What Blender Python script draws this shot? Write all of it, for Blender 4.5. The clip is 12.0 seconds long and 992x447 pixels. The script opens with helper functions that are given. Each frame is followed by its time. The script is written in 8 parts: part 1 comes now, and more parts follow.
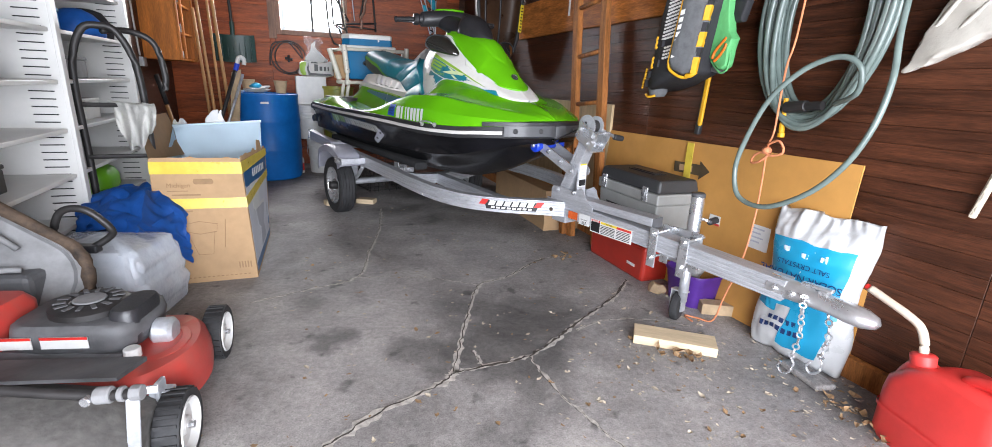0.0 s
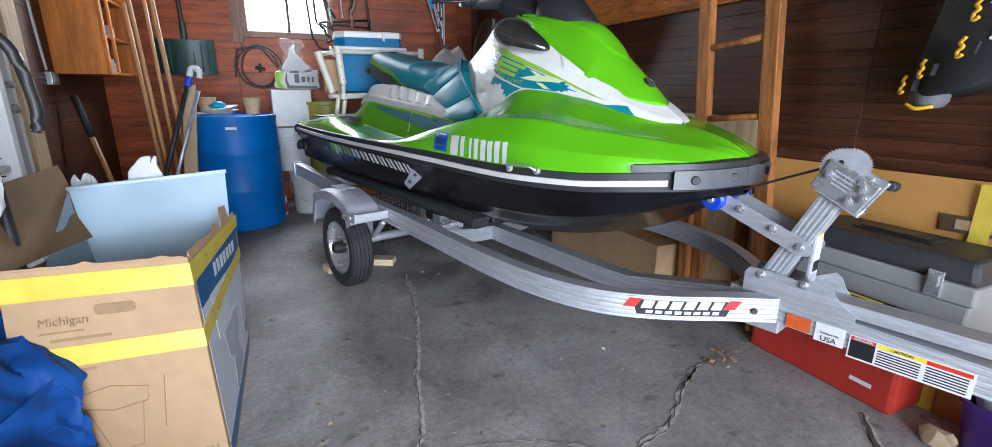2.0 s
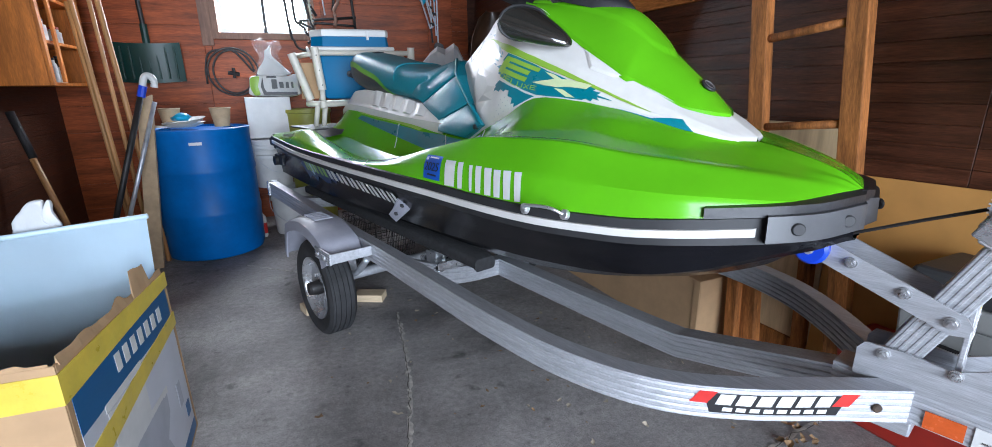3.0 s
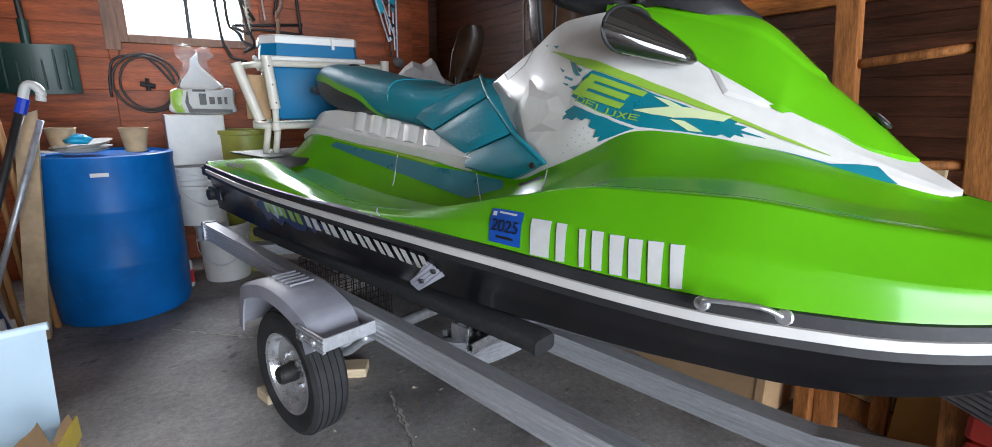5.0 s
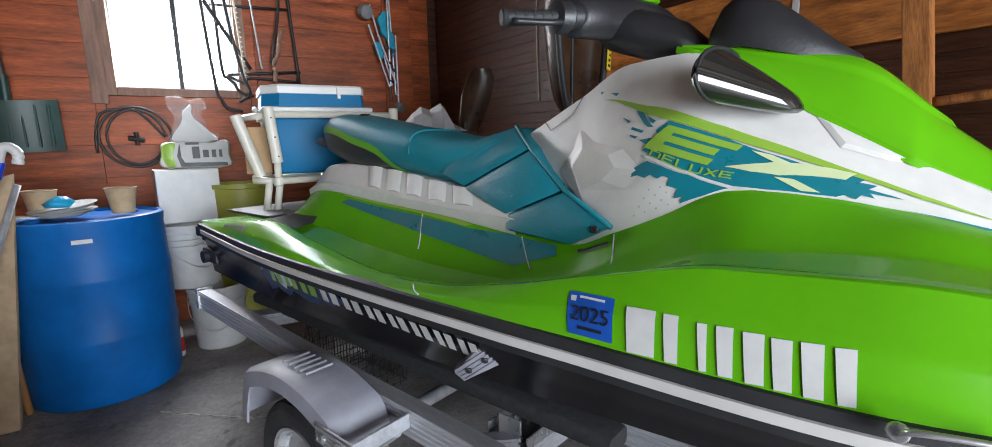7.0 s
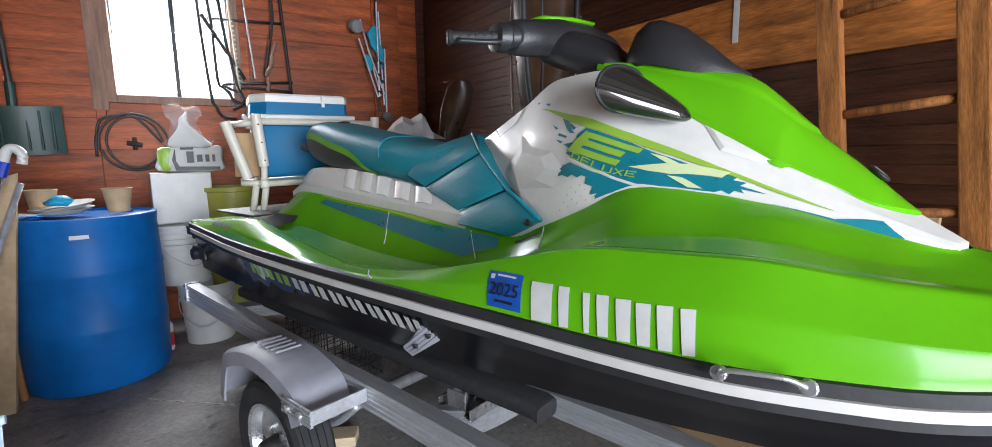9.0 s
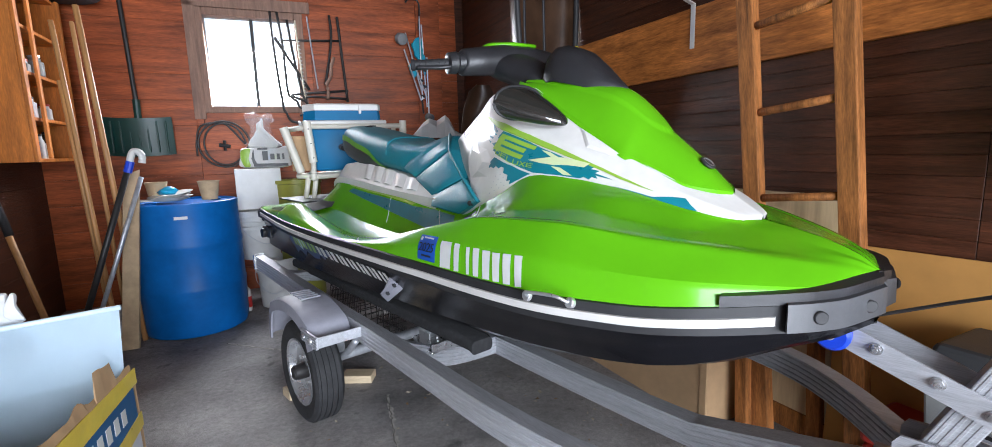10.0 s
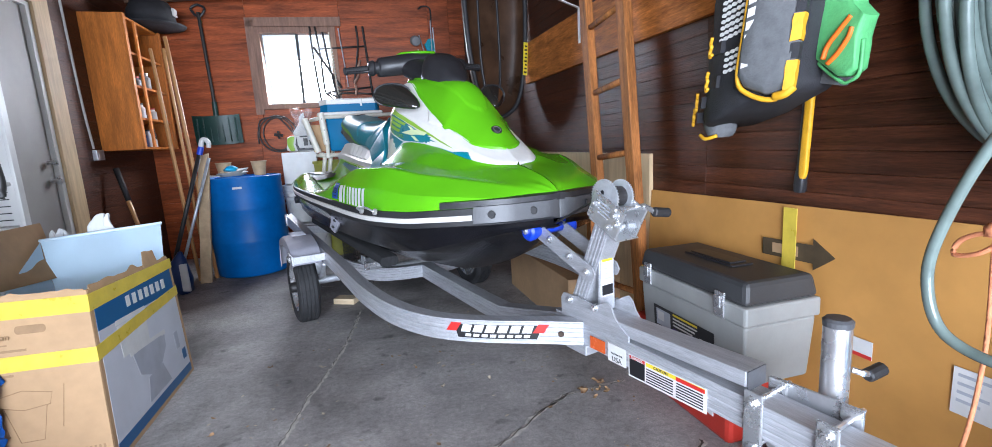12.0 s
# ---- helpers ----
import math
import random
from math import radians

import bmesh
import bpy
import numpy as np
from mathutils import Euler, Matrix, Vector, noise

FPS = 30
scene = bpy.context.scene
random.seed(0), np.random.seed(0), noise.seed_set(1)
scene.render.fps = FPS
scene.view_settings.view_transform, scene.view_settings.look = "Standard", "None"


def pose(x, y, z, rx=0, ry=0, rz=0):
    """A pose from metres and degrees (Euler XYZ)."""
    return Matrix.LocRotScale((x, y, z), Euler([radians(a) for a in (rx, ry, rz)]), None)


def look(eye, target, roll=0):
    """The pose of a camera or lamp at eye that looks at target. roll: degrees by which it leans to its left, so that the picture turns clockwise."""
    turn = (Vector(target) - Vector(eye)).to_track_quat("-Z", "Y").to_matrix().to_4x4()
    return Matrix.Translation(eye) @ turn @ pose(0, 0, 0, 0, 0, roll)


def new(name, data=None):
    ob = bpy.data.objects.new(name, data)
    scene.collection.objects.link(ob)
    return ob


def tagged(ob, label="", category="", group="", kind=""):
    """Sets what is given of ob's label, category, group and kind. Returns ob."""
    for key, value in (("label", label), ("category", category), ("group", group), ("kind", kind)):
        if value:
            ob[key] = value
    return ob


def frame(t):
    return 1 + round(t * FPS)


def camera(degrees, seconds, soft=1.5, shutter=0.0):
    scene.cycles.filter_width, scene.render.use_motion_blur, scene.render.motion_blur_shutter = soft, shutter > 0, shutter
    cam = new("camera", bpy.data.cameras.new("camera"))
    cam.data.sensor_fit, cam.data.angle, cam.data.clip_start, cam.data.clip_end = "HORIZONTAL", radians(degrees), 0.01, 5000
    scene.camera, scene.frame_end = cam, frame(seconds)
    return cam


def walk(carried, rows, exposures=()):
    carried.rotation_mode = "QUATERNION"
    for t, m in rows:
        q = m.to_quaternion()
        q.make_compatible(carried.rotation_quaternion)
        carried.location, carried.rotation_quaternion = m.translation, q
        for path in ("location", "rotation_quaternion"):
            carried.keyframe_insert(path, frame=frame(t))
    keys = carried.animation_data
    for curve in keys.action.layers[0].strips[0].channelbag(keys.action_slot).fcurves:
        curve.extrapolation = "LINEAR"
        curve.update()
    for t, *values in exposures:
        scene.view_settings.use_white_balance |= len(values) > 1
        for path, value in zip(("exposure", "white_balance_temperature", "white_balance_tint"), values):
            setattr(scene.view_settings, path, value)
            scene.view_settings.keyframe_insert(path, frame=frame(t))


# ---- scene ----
cam = camera(91.4, 12.0, soft=0.85)
PATH = [
    (0, (1.215, 0.344, 1.024), (1.481, 2.248, 0.473), 2.5),
    (0.5, (1.187, 0.776, 1.025), (1.452, 2.679, 0.468), 1.8),
    (1, (0.991, 1.023, 1.027), (1.333, 2.911, 0.462), 1.1),
    (1.5, (0.957, 1.322, 1.052), (1.31, 3.213, 0.506), 0.9),
    (2, (0.83, 1.601, 1.044), (1.187, 3.494, 0.509), 0.4),
    (2.5, (0.924, 1.855, 1.064), (1.282, 3.745, 0.519), -0.1),
    (3, (0.888, 2.051, 1.077), (1.243, 3.942, 0.532), -0.9),
    (3.2, (0.857, 2.133, 1.082), (1.222, 4.019, 0.535), -1.0),
    (4.8, (0.633, 2.57, 1.084), (1.29, 4.394, 0.594), 0.2),
    (5, (0.617, 2.579, 1.095), (1.279, 4.405, 0.621), 0.4),
    (5.5, (0.641, 2.599, 1.122), (1.315, 4.433, 0.695), -0.5),
    (6, (0.699, 2.758, 1.129), (1.381, 4.595, 0.727), -0.5),
    (6.5, (0.677, 2.788, 1.156), (1.365, 4.629, 0.785), -1.7),
    (7, (0.541, 2.82, 1.143), (1.256, 4.658, 0.81), -1.3),
    (7.2, (0.499, 2.841, 1.148), (1.24, 4.669, 0.811), -1.4),
    (8.8, (0.533, 2.752, 1.125), (1.29, 4.583, 0.835), -0.8),
    (9, (0.615, 2.624, 1.12), (1.333, 4.469, 0.833), -0.7),
    (9.5, (0.729, 2.344, 1.121), (1.409, 4.201, 0.82), -1.2),
    (10, (0.88, 2.125, 1.122), (1.293, 4.058, 0.818), -1.6),
    (10.5, (1.035, 1.85, 1.111), (1.379, 3.795, 0.798), -1.5),
    (11, (1.229, 1.677, 1.107), (1.375, 3.645, 0.785), -2.5),
    (11.5, (1.396, 1.521, 1.06), (1.467, 3.493, 0.736), -2.5),
    (12, (1.611, 1.303, 1.029), (1.671, 3.273, 0.691), -3.3),
]
walk(cam, [(t, look(eye, target, roll)) for t, eye, target, roll in PATH],
     [(0, -0.03, 6550, 15), (1, 0.08, 6200, 14), (3, 0.05, 5900, 12), (5.5, 0.05, 6350, 12), (9.0, 0.13, 6400, 13), (10.5, 0.23, 6100, 14), (12, 0.22, 5900, 14)])

# ---- world, sun and large lights ----
wd = bpy.data.worlds.new("sky")
scene.world = wd
wd.use_nodes = True
wn = wd.node_tree.nodes
sky = wn.new("ShaderNodeTexSky")
sky.sky_type = "NISHITA"
sky.sun_disc = False
sky.sun_elevation = radians(48)
sky.sun_rotation = radians(35)
wd.node_tree.links.new(sky.outputs["Color"], wn["Background"].inputs["Color"])
wn["Background"].inputs["Strength"].default_value = 0.12

sun = new("sun", bpy.data.lights.new("sun", "SUN"))
sun.data.energy, sun.data.angle, sun.data.color = 3.0, radians(0.6), (1.0, 0.95, 0.88)
sun.matrix_world = look((2, 14, 14), (1, 4, 0))

door_light = new("door_opening_daylight", bpy.data.lights.new("door_opening_daylight", "AREA"))
door_light.data.shape, door_light.data.size, door_light.data.size_y = "RECTANGLE", 3.2, 2.0
door_light.data.energy, door_light.data.color = 455, (0.86, 0.935, 1.0)
door_light.matrix_world = look((1.6, -1.2, 1.15), (1.2, 4.0, 0.95))

win_light = new("window_daylight", bpy.data.lights.new("window_daylight", "AREA"))
win_light.data.shape, win_light.data.size, win_light.data.size_y = "RECTANGLE", 0.6, 0.64
win_light.data.energy, win_light.data.color = 52, (0.93, 0.97, 1.0)
win_light.matrix_world = look((-0.17, 6.62, 1.87), (0.3, 4.0, 0.9))


# ---- materials ----
def mat(name, color, rough=0.5, metal=0.0, var=0.12, scale=6.0, bump=0.0, bscale=40.0, coat=0.0, stretch=(1, 1, 1), color2=None,
        trans=0.0, alpha=1.0, random_obj=0.0, fine=0.0, spec=0.5, rvar=0.1):
    m = bpy.data.materials.new(name)
    m.use_nodes = True
    nt = m.node_tree
    n, l = nt.nodes, nt.links
    p = n["Principled BSDF"]
    tc = n.new("ShaderNodeTexCoord")
    mp = n.new("ShaderNodeMapping")
    mp.inputs["Scale"].default_value = stretch
    l.new(tc.outputs["Object"], mp.inputs["Vector"])
    vec = mp.outputs["Vector"]
    if random_obj:
        oi = n.new("ShaderNodeObjectInfo")
        ml = n.new("ShaderNodeMath")
        ml.operation = "MULTIPLY"
        ml.inputs[1].default_value = 37.0
        l.new(oi.outputs["Random"], ml.inputs[0])
        ad = n.new("ShaderNodeVectorMath")
        ad.operation = "ADD"
        l.new(vec, ad.inputs[0])
        l.new(ml.outputs[0], ad.inputs[1])
        vec = ad.outputs[0]
    nz = n.new("ShaderNodeTexNoise")
    nz.inputs["Scale"].default_value = scale
    nz.inputs["Detail"].default_value = 6
    nz.inputs["Roughness"].default_value = 0.62
    l.new(vec, nz.inputs["Vector"])
    c2 = color2 or tuple(c * (1 - 2.2 * var) for c in color)
    ramp = n.new("ShaderNodeValToRGB")
    ramp.color_ramp.elements[0].position, ramp.color_ramp.elements[1].position = 0.3, 0.7
    ramp.color_ramp.elements[0].color = (*[max(0.0, c) for c in c2], 1)
    ramp.color_ramp.elements[1].color = (*[min(1.0, c * (1 + var * 0.5)) for c in color], 1)
    l.new(nz.outputs["Fac"], ramp.inputs["Fac"])
    col = ramp.outputs["Color"]
    if fine:
        n2 = n.new("ShaderNodeTexNoise")
        n2.inputs["Scale"].default_value = scale * 9
        n2.inputs["Detail"].default_value = 4
        l.new(vec, n2.inputs["Vector"])
        mr = n.new("ShaderNodeMapRange")
        mr.inputs["From Min"].default_value, mr.inputs["From Max"].default_value = 0.3, 0.7
        mr.inputs["To Min"].default_value, mr.inputs["To Max"].default_value = 1 - fine, 1 + fine
        l.new(n2.outputs["Fac"], mr.inputs["Value"])
        hs = n.new("ShaderNodeVectorMath")
        hs.operation = "SCALE"
        l.new(col, hs.inputs[0])
        l.new(mr.outputs[0], hs.inputs["Scale"])
        col = hs.outputs[0]
    if random_obj:
        mr2 = n.new("ShaderNodeMapRange")
        mr2.inputs["To Min"].default_value, mr2.inputs["To Max"].default_value = 1 - random_obj, 1 + random_obj
        l.new(oi.outputs["Random"], mr2.inputs["Value"])
        hs2 = n.new("ShaderNodeVectorMath")
        hs2.operation = "SCALE"
        l.new(col, hs2.inputs[0])
        l.new(mr2.outputs[0], hs2.inputs["Scale"])
        col = hs2.outputs[0]
    l.new(col, p.inputs["Base Color"])
    p.inputs["Metallic"].default_value = metal
    p.inputs["Specular IOR Level"].default_value = spec
    rr = n.new("ShaderNodeMapRange")
    rr.inputs["To Min"].default_value, rr.inputs["To Max"].default_value = max(0.02, rough - rvar), min(1.0, rough + rvar)
    l.new(nz.outputs["Fac"], rr.inputs["Value"])
    l.new(rr.outputs[0], p.inputs["Roughness"])
    if coat:
        p.inputs["Coat Weight"].default_value = coat
        p.inputs["Coat Roughness"].default_value = 0.04
    if trans:
        p.inputs["Transmission Weight"].default_value = trans
    if alpha < 1:
        p.inputs["Alpha"].default_value = alpha
    if bump:
        nb = n.new("ShaderNodeTexNoise")
        nb.inputs["Scale"].default_value = bscale
        nb.inputs["Detail"].default_value = 5
        l.new(vec, nb.inputs["Vector"])
        bp = n.new("ShaderNodeBump")
        bp.inputs["Strength"].default_value = bump
        bp.inputs["Distance"].default_value = 0.01
        l.new(nb.outputs["Fac"], bp.inputs["Height"])
        l.new(bp.outputs["Normal"], p.inputs["Normal"])
    return m


def concrete():
    m = bpy.data.materials.new("stained_concrete")
    m.use_nodes = True
    n, l = m.node_tree.nodes, m.node_tree.links
    p = n["Principled BSDF"]
    tc = n.new("ShaderNodeTexCoord")

    def noise_at(scale, detail=6, rough=0.6, dist=0.0):
        z = n.new("ShaderNodeTexNoise")
        z.inputs["Scale"].default_value, z.inputs["Detail"].default_value = scale, detail
        z.inputs["Roughness"].default_value, z.inputs["Distortion"].default_value = rough, dist
        l.new(tc.outputs["Object"], z.inputs["Vector"])
        return z.outputs["Fac"]

    def ramp_of(fac, *stops):
        r = n.new("ShaderNodeValToRGB")
        e = r.color_ramp.elements
        while len(e) < len(stops):
            e.new(0.5)
        for el, (pos, v) in zip(e, stops):
            el.position = pos
            el.color = (*v, 1) if isinstance(v, tuple) else (v, v, v, 1)
        l.new(fac, r.inputs["Fac"])
        return r.outputs["Color"]

    def mul(a, b):
        x = n.new("ShaderNodeMix")
        x.data_type, x.blend_type = "RGBA", "MULTIPLY"
        x.inputs["Factor"].default_value = 1.0
        l.new(a, x.inputs["A"])
        l.new(b, x.inputs["B"])
        return x.outputs["Result"]

    base = ramp_of(noise_at(2.2, 8, 0.65), (0.3, (0.205, 0.192, 0.186)), (0.52, (0.330, 0.309, 0.298)), (0.75, (0.46, 0.433, 0.414)))
    stain = ramp_of(noise_at(1.5, 7, 0.62, 0.5), (0.34, 0.52), (0.44, 0.81), (0.54, 1.0))
    fine = ramp_of(noise_at(45, 6, 0.75), (0.3, 0.66), (0.7, 1.22))
    spots = ramp_of(noise_at(9, 3, 0.5), (0.28, 0.5), (0.36, 1.0))
    def spill(x, y, r, depth):
        """A ragged dark oil stain round one place on the floor."""
        wob = n.new("ShaderNodeTexNoise")
        wob.inputs["Scale"].default_value, wob.inputs["Detail"].default_value = 6.0, 5
        l.new(tc.outputs["Object"], wob.inputs["Vector"])
        sh = n.new("ShaderNodeVectorMath")
        sh.operation = "MULTIPLY_ADD"
        l.new(wob.outputs["Color"], sh.inputs[0])
        sh.inputs[1].default_value = (.34, .34, 0)
        l.new(tc.outputs["Object"], sh.inputs[2])
        ds = n.new("ShaderNodeVectorMath")
        ds.operation = "DISTANCE"
        l.new(sh.outputs[0], ds.inputs[0])
        ds.inputs[1].default_value = (x + .17, y + .17, 0)
        return ramp_of(ds.outputs["Value"], (r * .45, depth), (r, 1.0))

    spills = mul(mul(mul(spill(1.52, 2.05, .34, .38), spill(1.22, 2.06, .20, .5)), spill(1.76, 2.41, .26, .55)), spill(.81, 2.17, .12, .5))
    grit = ramp_of(noise_at(190, 3, 0.8), (0.30, 0.55), (0.45, 0.95), (0.72, 1.35))
    l.new(mul(mul(mul(mul(mul(base, stain), fine), spots), grit), spills), p.inputs["Base Color"])
    p.inputs["Roughness"].default_value = 0.72
    bp = n.new("ShaderNodeBump")
    bp.inputs["Strength"].default_value, bp.inputs["Distance"].default_value = 0.35, 0.004
    l.new(noise_at(90, 6, 0.7), bp.inputs["Height"])
    l.new(bp.outputs["Normal"], p.inputs["Normal"])
    return m


M = {}
M["concrete"] = concrete()
M["crack"] = mat("crack_dirt", (0.085, 0.07, 0.058), 0.95, var=0.3, scale=30)
M["crack_pale"] = mat("crack_crumbs", (0.56, 0.52, 0.47), 0.95, var=0.25, scale=40)
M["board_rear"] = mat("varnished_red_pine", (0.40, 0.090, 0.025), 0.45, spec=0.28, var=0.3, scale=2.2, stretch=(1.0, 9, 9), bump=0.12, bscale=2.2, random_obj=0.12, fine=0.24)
# darker than the rear boards; on the left wall it stands in for shade
M["board_dark"] = mat("dark_boards", (0.080, 0.0255, 0.0112), 0.5, var=0.3, scale=3.0, stretch=(1.0, 14, 14), bump=0.3, bscale=12, random_obj=0.16, fine=0.35, spec=0.3)
M["girt"] = mat("knotty_pine_plank", (0.55, 0.19, 0.046), 0.6, spec=0.15, var=0.3, scale=3.0, stretch=(1.0, 7, 7), bump=0.15, fine=0.28)
M["stud"] = mat("old_pine_stud", (0.40, 0.150, 0.042), 0.65, spec=0.2, var=0.32, scale=4.0, stretch=(10, 10, 1.0), bump=0.2, fine=0.3)
M["ceiling"] = mat("dark_ceiling_boards", (0.16, 0.085, 0.05), 0.7, var=0.3, scale=3, stretch=(1, 8, 8))
M["cab_wood"] = mat("orange_plywood", (0.60, 0.19, 0.028), 0.5, spec=0.3, var=0.22, scale=2.5, stretch=(7, 7, 1.0), bump=0.06, fine=0.18)
M["pale_wood"] = mat("raw_pine", (0.66, 0.52, 0.34), 0.65, var=0.12, scale=4, stretch=(1, 10, 10), bump=0.1, fine=0.08)
M["handle_wood"] = mat("ash_handle", (0.47, 0.235, 0.085), 0.5, var=0.15, scale=5, stretch=(8, 8, 1))
M["white_paint"] = mat("white_gloss_paint", (0.62, 0.615, 0.6), 0.4, var=0.05, scale=5, bump=0.04, bscale=25)
M["door_paint"] = mat("door_grey_paint", (0.35, 0.335, 0.315), 0.5, var=0.06, scale=4, bump=0.03)
M["casing"] = mat("yellowed_pine_casing", (0.58, 0.42, 0.24), 0.55, var=0.15, scale=3, stretch=(10, 10, 1))
M["green"] = mat("lime_gelcoat", (0.112, 0.43, 0.006), 0.24, var=0.06, scale=3, coat=0.16, spec=0.22, rvar=0.05)
M["whitegel"] = mat("white_gelcoat", (0.70, 0.685, 0.655), 0.42, var=0.05, scale=4, coat=0.15, spec=0.3, fine=0.03)
M["blackgel"] = mat("black_hull", (0.006, 0.006, 0.008), 0.2, var=0.2, scale=4, bump=0.03, bscale=7, spec=0.28, rvar=0.06)
M["blackrub"] = mat("black_rubber", (0.022, 0.022, 0.024), 0.6, var=0.2, scale=12, bump=0.1, bscale=80)
M["blackplas"] = mat("black_plastic", (0.025, 0.025, 0.028), 0.4, var=0.15, scale=10, bump=0.08, bscale=120)
M["gloss_dark"] = mat("dark_smoked_plastic", (0.02, 0.02, 0.018), 0.08, var=0.1, scale=5, coat=1.0)
M["greyplas"] = mat("grey_plastic", (0.075, 0.077, 0.083), 0.45, var=0.1, scale=10, bump=0.06, bscale=90)
M["stripe"] = mat("white_rail_vinyl", (0.60, 0.58, 0.555), 0.5, var=0.05, scale=9)
M["teal"] = mat("teal_marine_vinyl", (0.008, 0.21, 0.275), 0.42, var=0.08, scale=8, bump=0.15, bscale=220)
M["teal_ink"] = mat("teal_decal", (0.005, 0.19, 0.25), 0.3, var=0.05, scale=10, coat=0.5)
M["lime_ink"] = mat("lime_decal", (0.27, 0.46, 0.05), 0.35, var=0.05, scale=10)
M["olive"] = mat("olive_tub_plastic", (0.34, 0.33, 0.05), 0.45, var=0.1, scale=8)
M["pale_lime"] = mat("pale_lime_decal", (0.62, 0.70, 0.40), 0.35, var=0.05, scale=10)
M["white_ink"] = mat("white_decal", (0.64, 0.64, 0.62), 0.4, var=0.05, scale=20)
M["blue_ink"] = mat("blue_sticker", (0.01, 0.09, 0.45), 0.35, var=0.1, scale=20)
M["black_ink"] = mat("black_print", (0.012, 0.012, 0.014), 0.45, var=0.1, scale=20)
M["faded_ink"] = mat("faded_box_ink", (0.09, 0.06, 0.028), 0.75, var=0.25, scale=12)
M["seat_lime"] = mat("lime_seat_vinyl", (0.13, 0.42, 0.012), 0.45, var=0.06, scale=10, bump=0.1, bscale=200)
M["red_ink"] = mat("red_print", (0.55, 0.025, 0.02), 0.4, var=0.1, scale=20)
M["orange_ink"] = mat("orange_reflector", (0.58, 0.10, 0.02), 0.25, var=0.08, scale=60, bump=0.2, bscale=300)
M["orange_mark"] = mat("orange_screen_print", (0.78, 0.16, 0.012), 0.5, var=0.08, scale=30)
M["yellow_ink"] = mat("yellow_print", (0.72, 0.56, 0.03), 0.45, var=0.08, scale=20)
M["alu"] = mat("brushed_aluminium", (0.51, 0.52, 0.55), 0.5, metal=0.55, var=0.1, scale=4, stretch=(1, 14, 14), bump=0.05, fine=0.16)
M["galv"] = mat("galvanised_steel", (0.62, 0.64, 0.68), 0.42, metal=0.6, var=0.18, scale=18, bump=0.08, bscale=60)
M["zinc"] = mat("zinc_plate", (0.68, 0.69, 0.71), 0.28, metal=0.8, var=0.12, scale=12)
M["fender"] = mat("grey_fender_plastic", (0.3, 0.3, 0.345), 0.5, var=0.1, scale=10, bump=0.06, bscale=150)
M["tyre"] = mat("tyre_rubber", (0.028, 0.028, 0.030), 0.75, var=0.3, scale=14, bump=0.15, bscale=60, fine=0.15)
M["rollblue"] = mat("blue_polyurethane", (0.01, 0.05, 0.52), 0.35, var=0.1, scale=10)
M["carpet"] = mat("black_bunk_carpet", (0.03, 0.03, 0.032), 0.95, var=0.3, scale=60, bump=0.5, bscale=300)
M["card"] = mat("corrugated_cardboard", (0.45, 0.285, 0.15), 0.8, var=0.1, scale=3, bump=0.05, bscale=30, fine=0.05)
M["card_orange"] = mat("cardboard_sheet", (0.55, 0.27, 0.065), 0.75, var=0.12, scale=1.6, bump=0.08, bscale=12, fine=0.05)
M["tape"] = mat("yellow_packing_tape", (0.7, 0.53, 0.07), 0.3, var=0.1, scale=12, bump=0.1, bscale=40)
M["box_print"] = mat("white_box_print", (0.56, 0.58, 0.63), 0.4, var=0.08, scale=3)
M["box_blue"] = mat("blue_box_print", (0.012, 0.10, 0.25), 0.4, var=0.06, scale=5)
M["box_grey"] = mat("grey_box_print", (0.4, 0.42, 0.47), 0.4, var=0.12, scale=6)
M["box_line"] = mat("brown_box_print", (0.30, 0.185, 0.095), 0.8, var=0.1, scale=20)
M["tote"] = mat("pale_blue_plastic", (0.56, 0.7, 0.8), 0.42, var=0.05, scale=3, spec=0.4)
M["drum"] = mat("blue_drum_plastic", (0.004, 0.125, 0.42), 0.42, var=0.16, scale=5, bump=0.06, bscale=18, spec=0.18)
M["bucket"] = mat("white_bucket_plastic", (0.63, 0.625, 0.61), 0.4, var=0.1, scale=5)
M["cool_blue"] = mat("cooler_blue", (0.003, 0.155, 0.34), 0.5, var=0.06, scale=6, spec=0.25)
M["cool_white"] = mat("cooler_white", (0.72, 0.71, 0.68), 0.4, var=0.05, scale=6)
M["pvc"] = mat("cream_pvc_pipe", (0.72, 0.68, 0.59), 0.4, var=0.08, scale=8)
M["bagwhite"] = mat("white_plastic_film", (0.54, 0.545, 0.55), 0.3, var=0.05, scale=8, bump=0.3, bscale=22)
M["cloth_white"] = mat("white_cotton_rag", (0.72, 0.71, 0.68), 0.9, var=0.1, scale=10, bump=0.4, bscale=60)
M["chair_teal"] = mat("teal_chair_fabric", (0.008, 0.33, 0.47), 0.7, var=0.12, scale=20, bump=0.2, bscale=150)
M["tarp"] = mat("blue_tarp", (0.012, 0.13, 0.52), 0.55, var=0.15, scale=7, bump=0.35, bscale=22)
M["clearbag"] = mat("clear_plastic_bag", (0.74, 0.80, 0.88), 0.16, var=0.08, scale=9, bump=0.7, bscale=26, alpha=0.55)
M["thinfilm"] = mat("thin_clear_film", (0.7, 0.72, 0.74), 0.15, var=0.05, scale=6, bump=0.5, bscale=25, alpha=0.12)
M["shovel"] = mat("dark_green_plastic", (0.008, 0.05, 0.042), 0.4, var=0.15, scale=8)
M["rackblk"] = mat("black_steel", (0.022, 0.02, 0.02), 0.5, var=0.2, scale=15)
